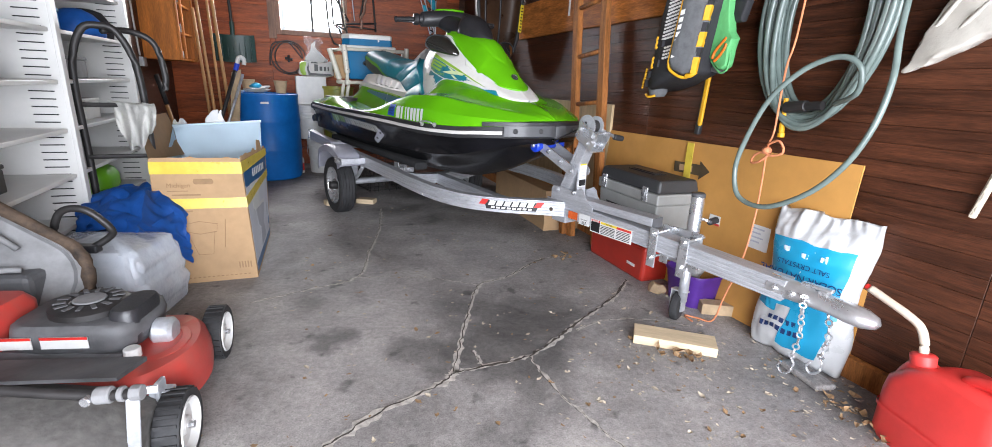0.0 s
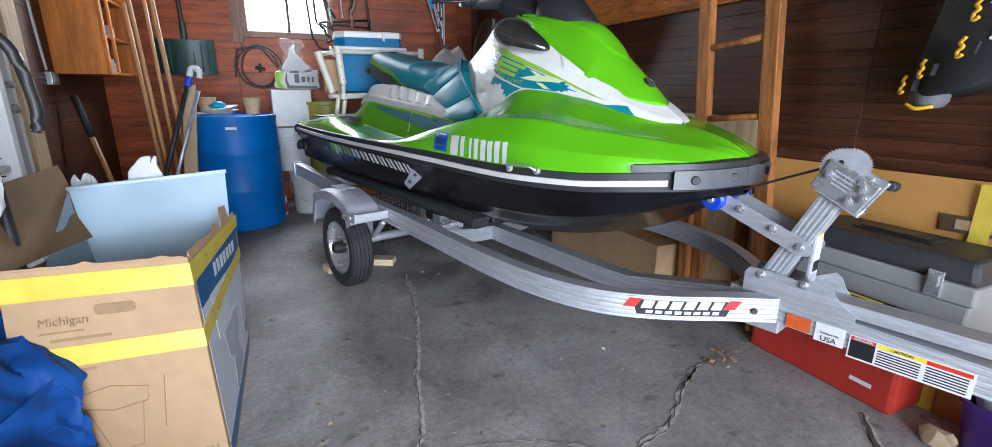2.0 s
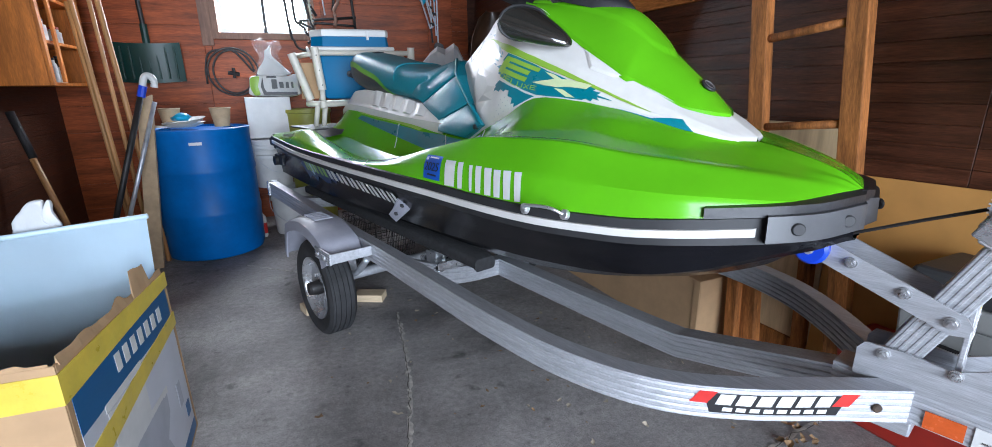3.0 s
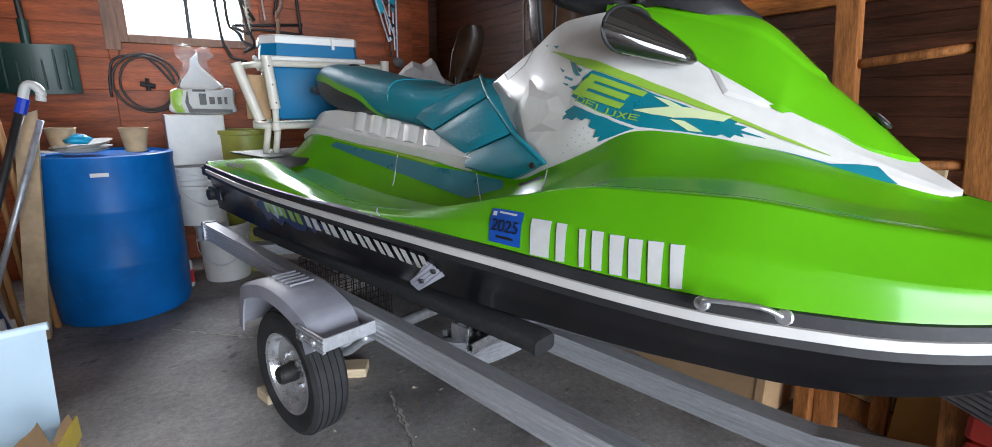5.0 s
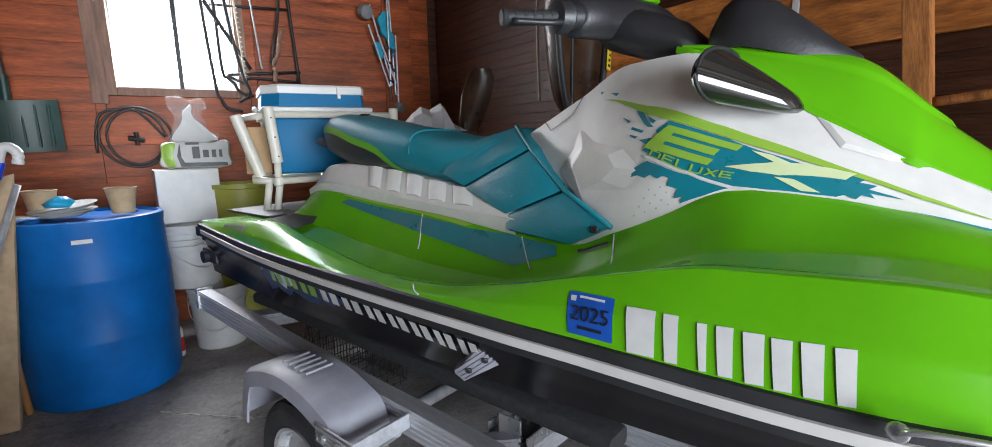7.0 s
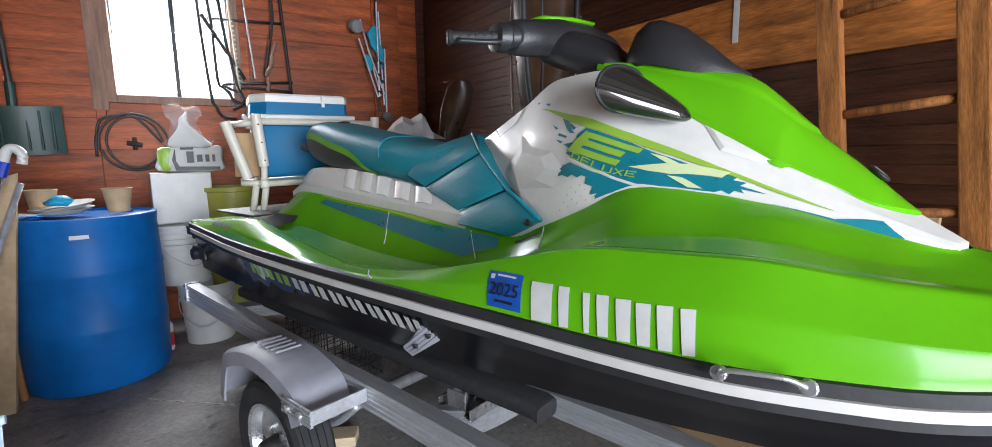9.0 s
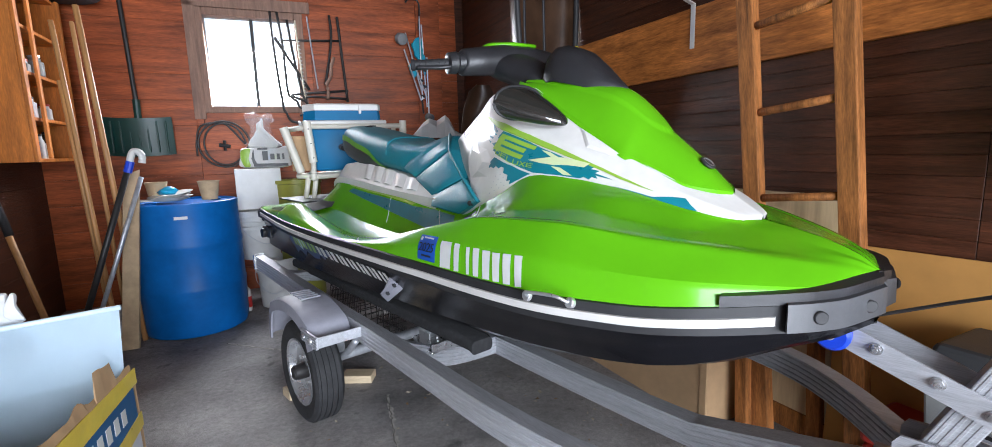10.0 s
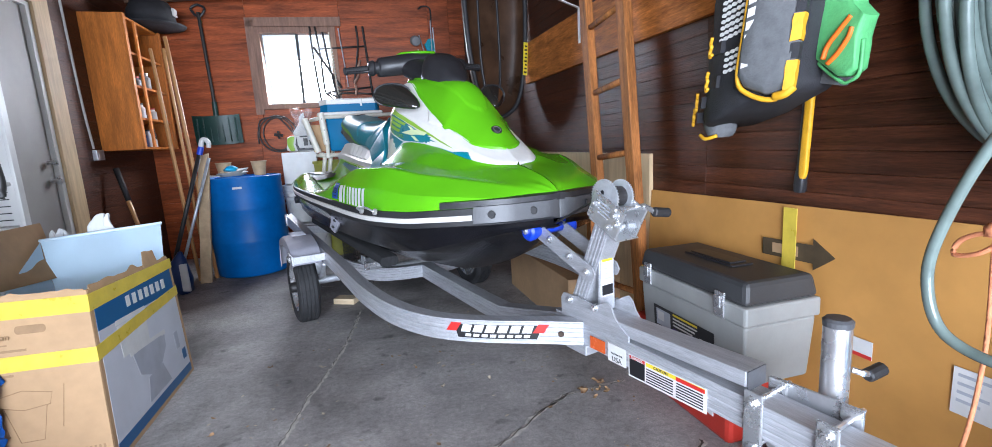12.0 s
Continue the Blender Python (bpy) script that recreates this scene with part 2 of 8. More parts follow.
M["hose_green"] = mat("green_garden_hose", (0.15, 0.195, 0.18), 0.2, var=0.15, scale=10, bump=0.05)
M["hose_black"] = mat("black_hose", (0.045, 0.040, 0.038), 0.5, var=0.2, scale=10)
M["rope"] = mat("orange_rope", (0.72, 0.26, 0.12), 0.8, var=0.15, scale=40, bump=0.4, bscale=200)
M["lightrope"] = mat("pale_rope", (0.62, 0.56, 0.45), 0.8, var=0.15, scale=40, bump=0.4, bscale=200)
M["vest_black"] = mat("black_nylon", (0.022, 0.022, 0.026), 0.8, var=0.2, scale=30, bump=0.25, bscale=200)
M["vest_grey"] = mat("charcoal_nylon", (0.12, 0.124, 0.13), 0.8, var=0.15, scale=30, bump=0.2, bscale=200)
M["vest_yellow"] = mat("amber_webbing", (0.72, 0.37, 0.01), 0.6, var=0.1, scale=30, bump=0.15, bscale=150)
M["vest_green"] = mat("bright_green_nylon", (0.1, 0.4, 0.14), 0.6, var=0.1, scale=25, bump=0.2, bscale=120)
M["tool_grey"] = mat("toolbox_grey", (0.29, 0.295, 0.285), 0.45, var=0.07, scale=8, bump=0.05, bscale=150)
M["tool_lid"] = mat("toolbox_charcoal", (0.04, 0.041, 0.043), 0.5, var=0.12, scale=8, bump=0.08, bscale=150)
M["red_case"] = mat("red_plastic", (0.42, 0.03, 0.018), 0.42, var=0.12, scale=6, bump=0.03)
M["gas_red"] = mat("red_fuel_can", (0.74, 0.052, 0.046), 0.38, var=0.1, scale=5, bump=0.05, bscale=14)
M["spout"] = mat("translucent_spout", (0.70, 0.58, 0.46), 0.4, var=0.1, scale=8)
M["purple"] = mat("purple_plastic", (0.085, 0.025, 0.24), 0.4, var=0.15, scale=8)
M["bag_blue"] = mat("salt_bag_blue", (0.008, 0.30, 0.52), 0.3, var=0.08, scale=6, bump=0.2, bscale=20)
M["navy"] = mat("navy_print", (0.012, 0.035, 0.13), 0.4, var=0.08, scale=10)
M["mower_red"] = mat("mower_red_paint", (0.46, 0.035, 0.028), 0.4, var=0.25, scale=7, bump=0.06, color2=(0.33, 0.07, 0.055))
M["mower_grey"] = mat("dusty_engine_shroud", (0.10, 0.10, 0.105), 0.6, var=0.25, scale=9, bump=0.1)
M["dusty"] = mat("dusty_grey_plastic", (0.24, 0.24, 0.245), 0.75, var=0.25, scale=6, bump=0.15, bscale=25)
M["catcher"] = mat("dusty_catcher_fabric", (0.14, 0.132, 0.125), 0.9, var=0.25, scale=5, bump=0.3, bscale=40, fine=0.2)
M["rusty"] = mat("dirty_brown_rim", (0.085, 0.055, 0.036), 0.8, var=0.4, scale=18, bump=0.3, bscale=60)
M["leaf"] = mat("dry_leaf", (0.36, 0.22, 0.11), 0.85, var=0.3, scale=30)
M["chip"] = mat("pale_litter", (0.55, 0.47, 0.36), 0.85, var=0.25, scale=30)
M["asphalt"] = mat("driveway", (0.30, 0.29, 0.28), 0.9, var=0.2, scale=3, bump=0.2)
M["grass"] = mat("lawn", (0.06, 0.11, 0.03), 0.9, var=0.3, scale=2, bump=0.4)
M["paper"] = mat("paper_label", (0.62, 0.615, 0.6), 0.6, var=0.05, scale=20)
M["sackfilm"] = mat("cream_sack_film", (0.48, 0.45, 0.4), 0.35, var=0.08, scale=7, bump=0.4, bscale=20)
M["sled"] = mat("smoked_brown_plastic", (0.062, 0.032, 0.018), 0.3, var=0.3, scale=6, spec=0.4)
M["weathered"] = mat("weathered_casing", (0.30, 0.175, 0.125), 0.7, var=0.2, scale=4, stretch=(8, 8, 1), bump=0.1, fine=0.1)
M["lime_case"] = mat("lime_tool_plastic", (0.16, 0.46, 0.02), 0.45, var=0.1, scale=8, bump=0.05)
M["cup"] = mat("brown_paper_cup", (0.50, 0.36, 0.22), 0.8, var=0.15, scale=12)
glass = bpy.data.materials.new("window_glass")
glass.use_nodes = True
gp = glass.node_tree.nodes["Principled BSDF"]
gp.inputs["Base Color"].default_value = (0.95, 0.97, 0.98, 1)
gp.inputs["Transmission Weight"].default_value = 1.0
gp.inputs["Roughness"].default_value = 0.02
gp.inputs["IOR"].default_value = 1.1
M["glass"] = glass
bd = bpy.data.materials.new("bright_outdoors")
bd.use_nodes = True
bn, bl = bd.node_tree.nodes, bd.node_tree.links
bn["Principled BSDF"].inputs["Base Color"].default_value = (0.8, 0.82, 0.84, 1)
bn["Principled BSDF"].inputs["Emission Color"].default_value = (0.86, 0.94, 1.0, 1)
bn["Principled BSDF"].inputs["Emission Strength"].default_value = 0.95
M["outdoors"] = bd


# ---- mesh helpers ----
def thing(name, m=None, label="", category="", group="", kind=""):
    ob = new(name)
    ob.empty_display_size = 0.1
    ob.matrix_world = m if m is not None else Matrix()
    return tagged(ob, label, category, group, kind)


def part(name, bm, material, parent=None, label="", smooth=False, m=None):
    me = bpy.data.meshes.new(name)
    bmesh.ops.recalc_face_normals(bm, faces=bm.faces)
    if smooth:
        for f in bm.faces:
            f.smooth = True
    bm.to_mesh(me)
    bm.free()
    me.materials.append(M[material])
    if smooth and smooth is not True:
        me.set_sharp_from_angle(angle=radians(smooth))
    ob = new(name, me)
    if parent is not None:
        ob.parent = parent
    if m is not None:
        ob.matrix_basis = m
    if label:
        ob["label"] = label
    return ob


def share(name, me, parent, m, label=""):
    ob = new(name, me)
    ob.parent = parent
    ob.matrix_basis = m
    if label:
        ob["label"] = label
    return ob


def box(x0, y0, z0, x1, y1, z1, bevel=0.0, seg=2):
    bm = bmesh.new()
    bmesh.ops.create_cube(bm, size=1)
    for v in bm.verts:
        v.co = Vector(((x0 + x1) / 2 + v.co.x * (x1 - x0), (y0 + y1) / 2 + v.co.y * (y1 - y0), (z0 + z1) / 2 + v.co.z * (z1 - z0)))
    if bevel:
        bmesh.ops.bevel(bm, geom=bm.edges[:], offset=bevel, segments=seg, affect="EDGES", profile=0.5)
    return bm


def moved(bm, m):
    bmesh.ops.transform(bm, matrix=m, verts=bm.verts)
    return bm


def join(*bms):
    out = bmesh.new()
    for b in bms:
        me = bpy.data.meshes.new("tmp")
        b.to_mesh(me)
        b.free()
        out.from_mesh(me)
        bpy.data.meshes.remove(me)
    return out


def rings(rs, closed=True, caps=True):
    """A skin through rings of points with equal counts."""
    bm = bmesh.new()
    vs = [[bm.verts.new(p) for p in r] for r in rs]
    k = len(rs[0])
    for a, b in zip(vs, vs[1:]):
        for i in range(k if closed else k - 1):
            j = (i + 1) % k
            bm.faces.new((a[i], a[j], b[j], b[i]))
    if caps and closed:
        bm.faces.new(vs[0])
        bm.faces.new(vs[-1][::-1])
    return bm


def turned(profile, seg=24, caps=True):
    """A body of revolution about z from (radius, z) pairs."""
    return rings([[(r * math.cos(a), r * math.sin(a), z) for a in [2 * math.pi * i / seg for i in range(seg)]] for r, z in profile], caps=caps)


def cyl(r, z0, z1, seg=16, bevel=0.0):
    if bevel:
        return turned([(r - bevel, z0), (r, z0 + bevel), (r, z1 - bevel), (r - bevel, z1)], seg)
    return turned([(r, z0), (r, z1)], seg)


def rod(a, b, r, seg=12, bevel=0.0):
    a, b = Vector(a), Vector(b)
    d = b - a
    return moved(cyl(r, 0, d.length, seg, bevel), Matrix.Translation(a) @ d.to_track_quat("Z", "Y").to_matrix().to_4x4())


def smooth_path(pts, n=8, closed=False):
    pts = [Vector(p) for p in pts]
    out = []
    k = len(pts)
    for i in range(k if closed else k - 1):
        p0 = pts[(i - 1) % k] if closed or i else pts[0]
        p1, p2 = pts[i], pts[(i + 1) % k]
        p3 = pts[(i + 2) % k] if closed or i + 2 < k else pts[-1]
        for j in range(n):
            t = j / n
            out.append(0.5 * ((2 * p1) + (p2 - p0) * t + (2 * p0 - 5 * p1 + 4 * p2 - p3) * t * t + (3 * p1 - p0 - 3 * p2 + p3) * t ** 3))
    if not closed:
        out.append(pts[-1])
    return out


def sweep(path, section, upv=(0, 0, 1), closed=False):
    """Carries a 2D section (across, up) along a path."""
    path = [Vector(p) for p in path]
    rs = []
    for i, p in enumerate(path):
        if closed:
            t = path[(i + 1) % len(path)] - path[i - 1]
        else:
            t = path[min(i + 1, len(path) - 1)] - path[max(i - 1, 0)]
        t.normalize()
        u0 = Vector(upv)
        if abs(t.dot(u0)) > 0.98:
            u0 = Vector((0, 1, 0)) if abs(t.y) < 0.9 else Vector((1, 0, 0))
        side = t.cross(u0).normalized()
        u1 = side.cross(t).normalized()
        rs.append([p + side * a + u1 * b for a, b in section])
    if closed:
        rs.append(rs[0])
        bm = rings(rs, caps=False)
        bmesh.ops.remove_doubles(bm, verts=bm.verts, dist=1e-6)
        return bm
    return rings(rs)


def tube(path, r, seg=10, closed=False, upv=(0, 0, 1)):
    return sweep(path, [(r * math.cos(2 * math.pi * i / seg), r * math.sin(2 * math.pi * i / seg)) for i in range(seg)], upv, closed)


def prism(poly, z0, z1, bevel=0.0):
    """Extrudes a 2D outline along z."""
    bm = bmesh.new()
    a = [bm.verts.new((x, y, z0)) for x, y in poly]
    b = [bm.verts.new((x, y, z1)) for x, y in poly]
    bm.faces.new(a[::-1])
    bm.faces.new(b)
    for i in range(len(poly)):
        j = (i + 1) % len(poly)
        bm.faces.new((a[i], a[j], b[j], b[i]))
    if bevel:
        bmesh.ops.bevel(bm, geom=bm.edges[:], offset=bevel, segments=2, affect="EDGES", profile=0.5)
    return bm


def rrect(w, h, r, n=4):
    out = []
    for cx, cy, a0 in ((w / 2 - r, h / 2 - r, 0), (-w / 2 + r, h / 2 - r, 90), (-w / 2 + r, -h / 2 + r, 180), (w / 2 - r, -h / 2 + r, 270)):
        for i in range(n + 1):
            a = radians(a0 + 90 * i / n)
            out.append((cx + r * math.cos(a), cy + r * math.sin(a)))
    return out


def curve(*keys):
    """A smooth function through (x, y) keys."""
    xs, ys = [k[0] for k in keys], [k[1] for k in keys]
    ms = []
    for i in range(len(xs)):
        if i in (0, len(xs) - 1):
            j = min(max(i, 1), len(xs) - 1)
            ms.append((ys[j] - ys[j - 1]) / (xs[j] - xs[j - 1]))
        else:
            d0, d1 = (ys[i] - ys[i - 1]) / (xs[i] - xs[i - 1]), (ys[i + 1] - ys[i]) / (xs[i + 1] - xs[i])
            ms.append(0.0 if d0 * d1 <= 0 else 2 * d0 * d1 / (d0 + d1))

    def f(x):
        if x <= xs[0]:
            return ys[0]
        if x >= xs[-1]:
            return ys[-1]
        i = max(k for k in range(len(xs) - 1) if xs[k] <= x)
        h = xs[i + 1] - xs[i]
        t = (x - xs[i]) / h
        return (ys[i] * (1 + 2 * t) * (1 - t) ** 2 + ms[i] * h * t * (1 - t) ** 2 + ys[i + 1] * t * t * (3 - 2 * t) + ms[i + 1] * h * t * t * (t - 1))
    return f


def crumple(bm, amount, scale, seed=0.0):
    for v in bm.verts:
        v.co += Vector(noise.noise_vector(v.co * scale + Vector((seed, seed * 1.7, 3.1)))) * amount
    return bm


def text(name, body, size, material, parent, m, label=""):
    cu = bpy.data.curves.new(name, "FONT")
    cu.body, cu.size, cu.extrude = body, size, 0.0004
    cu.align_x, cu.align_y = "CENTER", "CENTER"
    cu.materials.append(M[material])
    ob = new(name, cu)
    ob.parent = parent
    ob.matrix_basis = m
    if label:
        ob["label"] = label
    return ob


def bolt(parent, p, r=0.011, axis=(0, -1, 0), name="bolt"):
    d, p = Vector(axis).normalized(), Vector(p)
    return part(name, join(rod(p, p + d * 0.002, r * 1.35, 14), rod(p + d * 0.002, p + d * 0.009, r, 6), rod(p + d * 0.009, p + d * 0.013, r * .5, 8)), "zinc", parent)


# ---- the garage: floor, walls, ceiling, window, door ----
# right wall: x = 2.30 - 0.24 * (y - 4.03); left wall parallel to it; rear wall through (-0.15, 6.54), 10 degrees round
# local frames: x runs along the wall, y points into the room, z up
RIGHT = Matrix(((0.2334, -0.9724, 0, 2.30), (-0.9724, -0.2334, 0, 4.03), (0, 0, 1, 0), (0, 0, 0, 1)))
LEFT = Matrix(((-0.2334, 0.9724, 0, -1.20), (0.9724, 0.2334, 0, 4.60), (0, 0, 1, 0), (0, 0, 0, 1)))
REAR = Matrix(((0.9848, 0.1736, 0, -0.15), (0.1736, -0.9848, 0, 6.54), (0, 0, 1, 0), (0, 0, 0, 1)))
TOP = 2.62

ground = tagged(part("ground", join(box(-300, -300, -0.2, 300, 300, -0.06)), "grass"), "mown green lawn around the garage", "ground", kind="structure")
tagged(part("road", box(-1.2, -30, -0.055, 4.6, -0.9, -0.01, 0.004), "asphalt"), "pale worn concrete driveway before the garage", "driveway", kind="structure")
floor = tagged(part("floor", prism([(-0.55, -0.9), (4.2, -0.9), (2.2, 7.4), (-2.6, 7.4)], -0.12, 0.0), "concrete"),
               "cracked grey concrete garage floor with dark oil stains", "floor", kind="structure")


def ragged(path, width, rng, step=0.022, wob=0.012):
    """A jagged ribbon on the floor along a rough line."""
    pts = smooth_path([(x, y, 0) for x, y in path], 10)
    dense = [pts[0]]
    for a, b in zip(pts, pts[1:]):
        k = max(1, int((b - a).length / step))
        dense += [a.lerp(b, (i + 1) / k) for i in range(k)]
    bm = bmesh.new()
    left, right = [], []
    for i, p in enumerate(dense):
        t = (dense[min(i + 1, len(dense) - 1)] - dense[max(i - 1, 0)]).normalized()
        s = Vector((-t.y, t.x, 0))
        c = p + s * rng.uniform(-wob, wob)
        w = width * rng.uniform(0.35, 1.25) / 2
        left.append(bm.verts.new(c + s * w))
        right.append(bm.verts.new(c - s * w))
    for i in range(len(dense) - 1):
        bm.faces.new((left[i], left[i + 1], right[i + 1], right[i]))
    return bm


CRACKS = [
    ([(0.80, 1.42), (0.93, 1.566), (1.06, 1.70), (1.241, 1.826), (1.299, 1.901)], 0.020),
    ([(1.299, 1.901), (1.339, 2.127), (1.393, 2.418), (1.47, 2.701), (1.63, 2.805), (1.80, 3.0), (1.913, 3.111)], 0.013),
    ([(1.299, 1.901), (1.43, 1.937), (1.60, 2.0), (1.74, 2.12), (1.86, 2.25), (2.03, 2.41), (2.18, 2.57), (2.30, 2.75)], 0.015, .8),
    ([(0.381, 2.519), (0.572, 2.646), (0.823, 2.825), (0.835, 3.21), (0.85, 3.6), (0.83, 4.0), (0.80, 4.3)], 0.009),
    ([(0.823, 2.825), (1.183, 2.806), (1.47, 2.701)], 0.005),
    ([(1.38, 2.052), (1.406, 1.938)], 0.008),
    ([(1.85, 2.19), (2.01, 2.28), (2.20, 2.275), (2.42, 2.2)], 0.008),
    ([(1.77, 2.98), (1.94, 3.11), (2.17, 3.18)], 0.007),
    ([(1.60, 2.0), (1.66, 1.75), (1.80, 1.45)], 0.008),
    ([(-0.15, 5.2), (0.2, 5.0), (0.45, 4.9)], 0.008),
]
rng = random.Random(5)
for path, w, *open_part in CRACKS:
    part("crack_edge", moved(ragged(path, w * 1.9, rng, .016, .007), Matrix.Translation((0.004, 0.003, 0.0025))), "crack_pale", floor)
    part("crack", moved(ragged(path, w * (open_part[0] if open_part else .36), rng, .016, .006), Matrix.Translation((0, 0, 0.0045))), "crack", floor)


def plank_mesh(name, length, h, t, material):
    bm = box(0, 0, 0, length, t, h, 0.0010, 1)
    me = bpy.data.meshes.new(name)
    bm.to_mesh(me)
    bm.free()
    me.materials.append(M[material])
    return me


def boards(w, spans, z0, z1, step, material, t=0.018, gap=0.0012, hole=None, seed=0):
    """Rows of boards on a wall: spans are x ranges; hole = (x0, x1, z0, z1) is left open."""
    rng = random.Random(seed)
    cache = {}
    z = z0
    while z < z1 - 0.01:
        h = min(step, z1 - z) - gap
        for a, b in spans:
            parts = [(a, b)]
            if hole and z + h > hole[2] and z < hole[3]:
                parts = [(max(a, x0), min(b, x1)) for x0, x1 in ((-99, hole[0]), (hole[1], 99)) if min(b, x1) - max(a, x0) > 0.01]
            for x0, x1 in parts:
                key = (round(x1 - x0, 3), round(h, 3))
                if key not in cache:
                    cache[key] = plank_mesh("board", x1 - x0 - 0.002, h, t, material)
                share("board", cache[key], w, Matrix.Translation((x0, rng.uniform(0, 0.0012), z)))
        z += step


wr = thing("wall_right", RIGHT, "dark red-brown board wall with a pale horizontal plank", "wall", kind="structure")
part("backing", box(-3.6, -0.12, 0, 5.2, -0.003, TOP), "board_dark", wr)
part("sill", box(-3.5, -0.002, 0, 5.1, 0.05, 0.085, 0.004), "stud", wr, "rough pine sill along the floor")
part("girt", box(-1.06, 0.0185, 1.432, 3.6, 0.045, 1.715, 0.004), "girt", wr, "pale knotty pine plank")
wb = thing("wall_rear", REAR, "varnished red-brown board wall", "wall", kind="structure")
part("backing", join(box(-2.4, -0.12, 0, -0.37, -0.003, TOP), box(0.36, -0.12, 0, 2.4, -0.003, TOP), box(-0.37, -0.12, 0, 0.36, -0.003, 1.50), box(-0.37, -0.12, 2.24, 0.36, -0.003, TOP)), "board_dark", wb)
# the left wall's lack of light is put into its board colour
wl = thing("wall_left", LEFT, "board wall with its shade put into the dark colour", "wall", kind="structure")
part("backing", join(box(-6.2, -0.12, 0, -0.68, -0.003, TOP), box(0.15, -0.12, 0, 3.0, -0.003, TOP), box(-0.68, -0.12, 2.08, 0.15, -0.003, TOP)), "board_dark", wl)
wf = thing("wall_front", Matrix.Translation((0, -0.95, 0)), "plain wall with the wide open garage doorway", "wall", kind="structure")
part("lintel", box(-0.9, -0.1, 2.18, 4.2, 0.02, TOP), "board_dark", wf)
part("pier", box(-0.9, -0.1, 0, -0.1, 0.02, 2.18), "board_dark", wf)
part("pier", box(3.25, -0.1, 0, 4.2, 0.02, 2.18), "board_dark", wf)

ceiling = tagged(part("ceiling", join(box(-3, -1.1, TOP, 4.4, 7.6, TOP + 0.06), *[box(-3, y, TOP - 0.14, 4.4, y + 0.045, TOP - 0.002) for y in (0.2, 1.4, 2.6, 3.8, 5.0, 6.2)]), "ceiling"),
                 "dark wooden ceiling with open joists", "ceiling", kind="structure")

# window in the rear wall, with a bright yard beyond
win = thing("window_1", REAR, "small bright window with white muntin in the board wall", "window", kind="structure")
part("window_frame", join(box(-0.40, -0.10, 1.47, -0.335, 0.03, 2.27, 0.004), box(0.325, -0.10, 1.47, 0.39, 0.03, 2.27, 0.004), box(-0.335, -0.10, 1.47, 0.325, 0.03, 1.52, 0.004), box(-0.335, -0.10, 2.215, 0.325, 0.03, 2.27, 0.004)), "weathered", win, "weathered grey-brown wooden frame")
part("apron_board", box(-0.398, -0.002, 1.36, 0.388, 0.016, 1.468, 0.002), "board_rear", win)
part("muntin", box(-0.012, -0.07, 1.521, 0.012, -0.035, 2.214, 0.002), "rackblk", win)
for x0, x1 in ((-0.333, -0.013), (0.013, 0.323)):
    pane = part("pane", box(x0, -0.055, 1.522, x1, -0.05, 2.213), "glass", win)
    pane.visible_shadow = False
part("window_trim", join(box(-0.46, 0.0185, 1.42, -0.38, 0.035, 2.34, 0.003), box(-0.46, 0.0185, 2.272, 0.45, 0.035, 2.36, 0.003)), "weathered", win, "weathered casing boards")
yard = tagged(part("backdrop", box(-3.0, -2.6, 0.2, 3.0, -2.55, 4.5), "outdoors"), "bright daylit yard beyond the window", "backdrop", kind="structure")
yard.matrix_world = REAR

# side door in the left wall (local x grows towards the rear)
dr = thing("door_1", LEFT, "closed pale grey side door with brass knob and deadbolt", "door", kind="structure")
part("leaf", box(-0.66, -0.06, 0.01, 0.10, -0.015, 2.05, 0.004), "door_paint", dr)
part("stop", join(box(0.103, -0.06, 0, 0.148, 0.012, 2.06, 0.003), box(-0.68, -0.06, 2.052, 0.148, 0.012, 2.08, 0.003)), "white_paint", dr, "white door stop")
part("casing", join(box(0.152, 0.002, 0, 0.33, 0.03, 2.15, 0.004), box(-0.78, 0.002, 0, -0.68, 0.03, 2.15, 0.004), box(-0.675, 0.002, 2.085, 0.150, 0.03, 2.15, 0.004)), "casing", dr, "yellowed pine casing")
for z, r in ((0.93, 0.026), (1.05, 0.02)):
    k = part("knob", moved(turned([(0.012, 0), (0.012, 0.03), (r, 0.035), (r, 0.055), (r * 0.6, 0.065)], 16), Matrix.Translation((0.045, -0.015, z)) @ pose(0, 0, 0, -90)), "zinc", dr, "tarnished brass hardware")


# ---- the personal watercraft; its frame: x forward, y to port, z up, origin below the bow emblem ----
BOAT = pose(1.691, 3.264, 0, 0, 0, -61)
ski = thing("personal_watercraft", BOAT, "lime green and white personal watercraft on a trailer", "jet ski")
U = [-2.74, -2.3, -1.9, -1.6, -1.2, -0.95, -0.75, -0.55, -0.36, -0.16, 0.035, 0.156, 0.275, 0.35, 0.39]


def col(*v):
    return curve(*zip(U, v))


half = col(.362, .43, .487, .515, .535, .54, .54, .53, .52, .50, .445, .39, .285, .18, .02)
railz = curve((-2.74, .757), (-1.6, .772), (-.8, .777), (-.15, .766), (.05, .768), (.2, .778), (.46, .790))
keelz = curve((-2.74, .36), (-1.5, .37), (-.8, .39), (-.43, .42), (-.05, .51), (.2, .615), (.3, .69), (.4, .735), (.46, .76))
P2V = col(.345, .395, .43, .465, .485, .495, .495, .48, .46, .43, .36, .28, .18, .09, .01)
P2Z = col(.796, .838, .872, .846, .812, .826, .862, .910, .945, .948, .924, .905, .882, .86, .84)
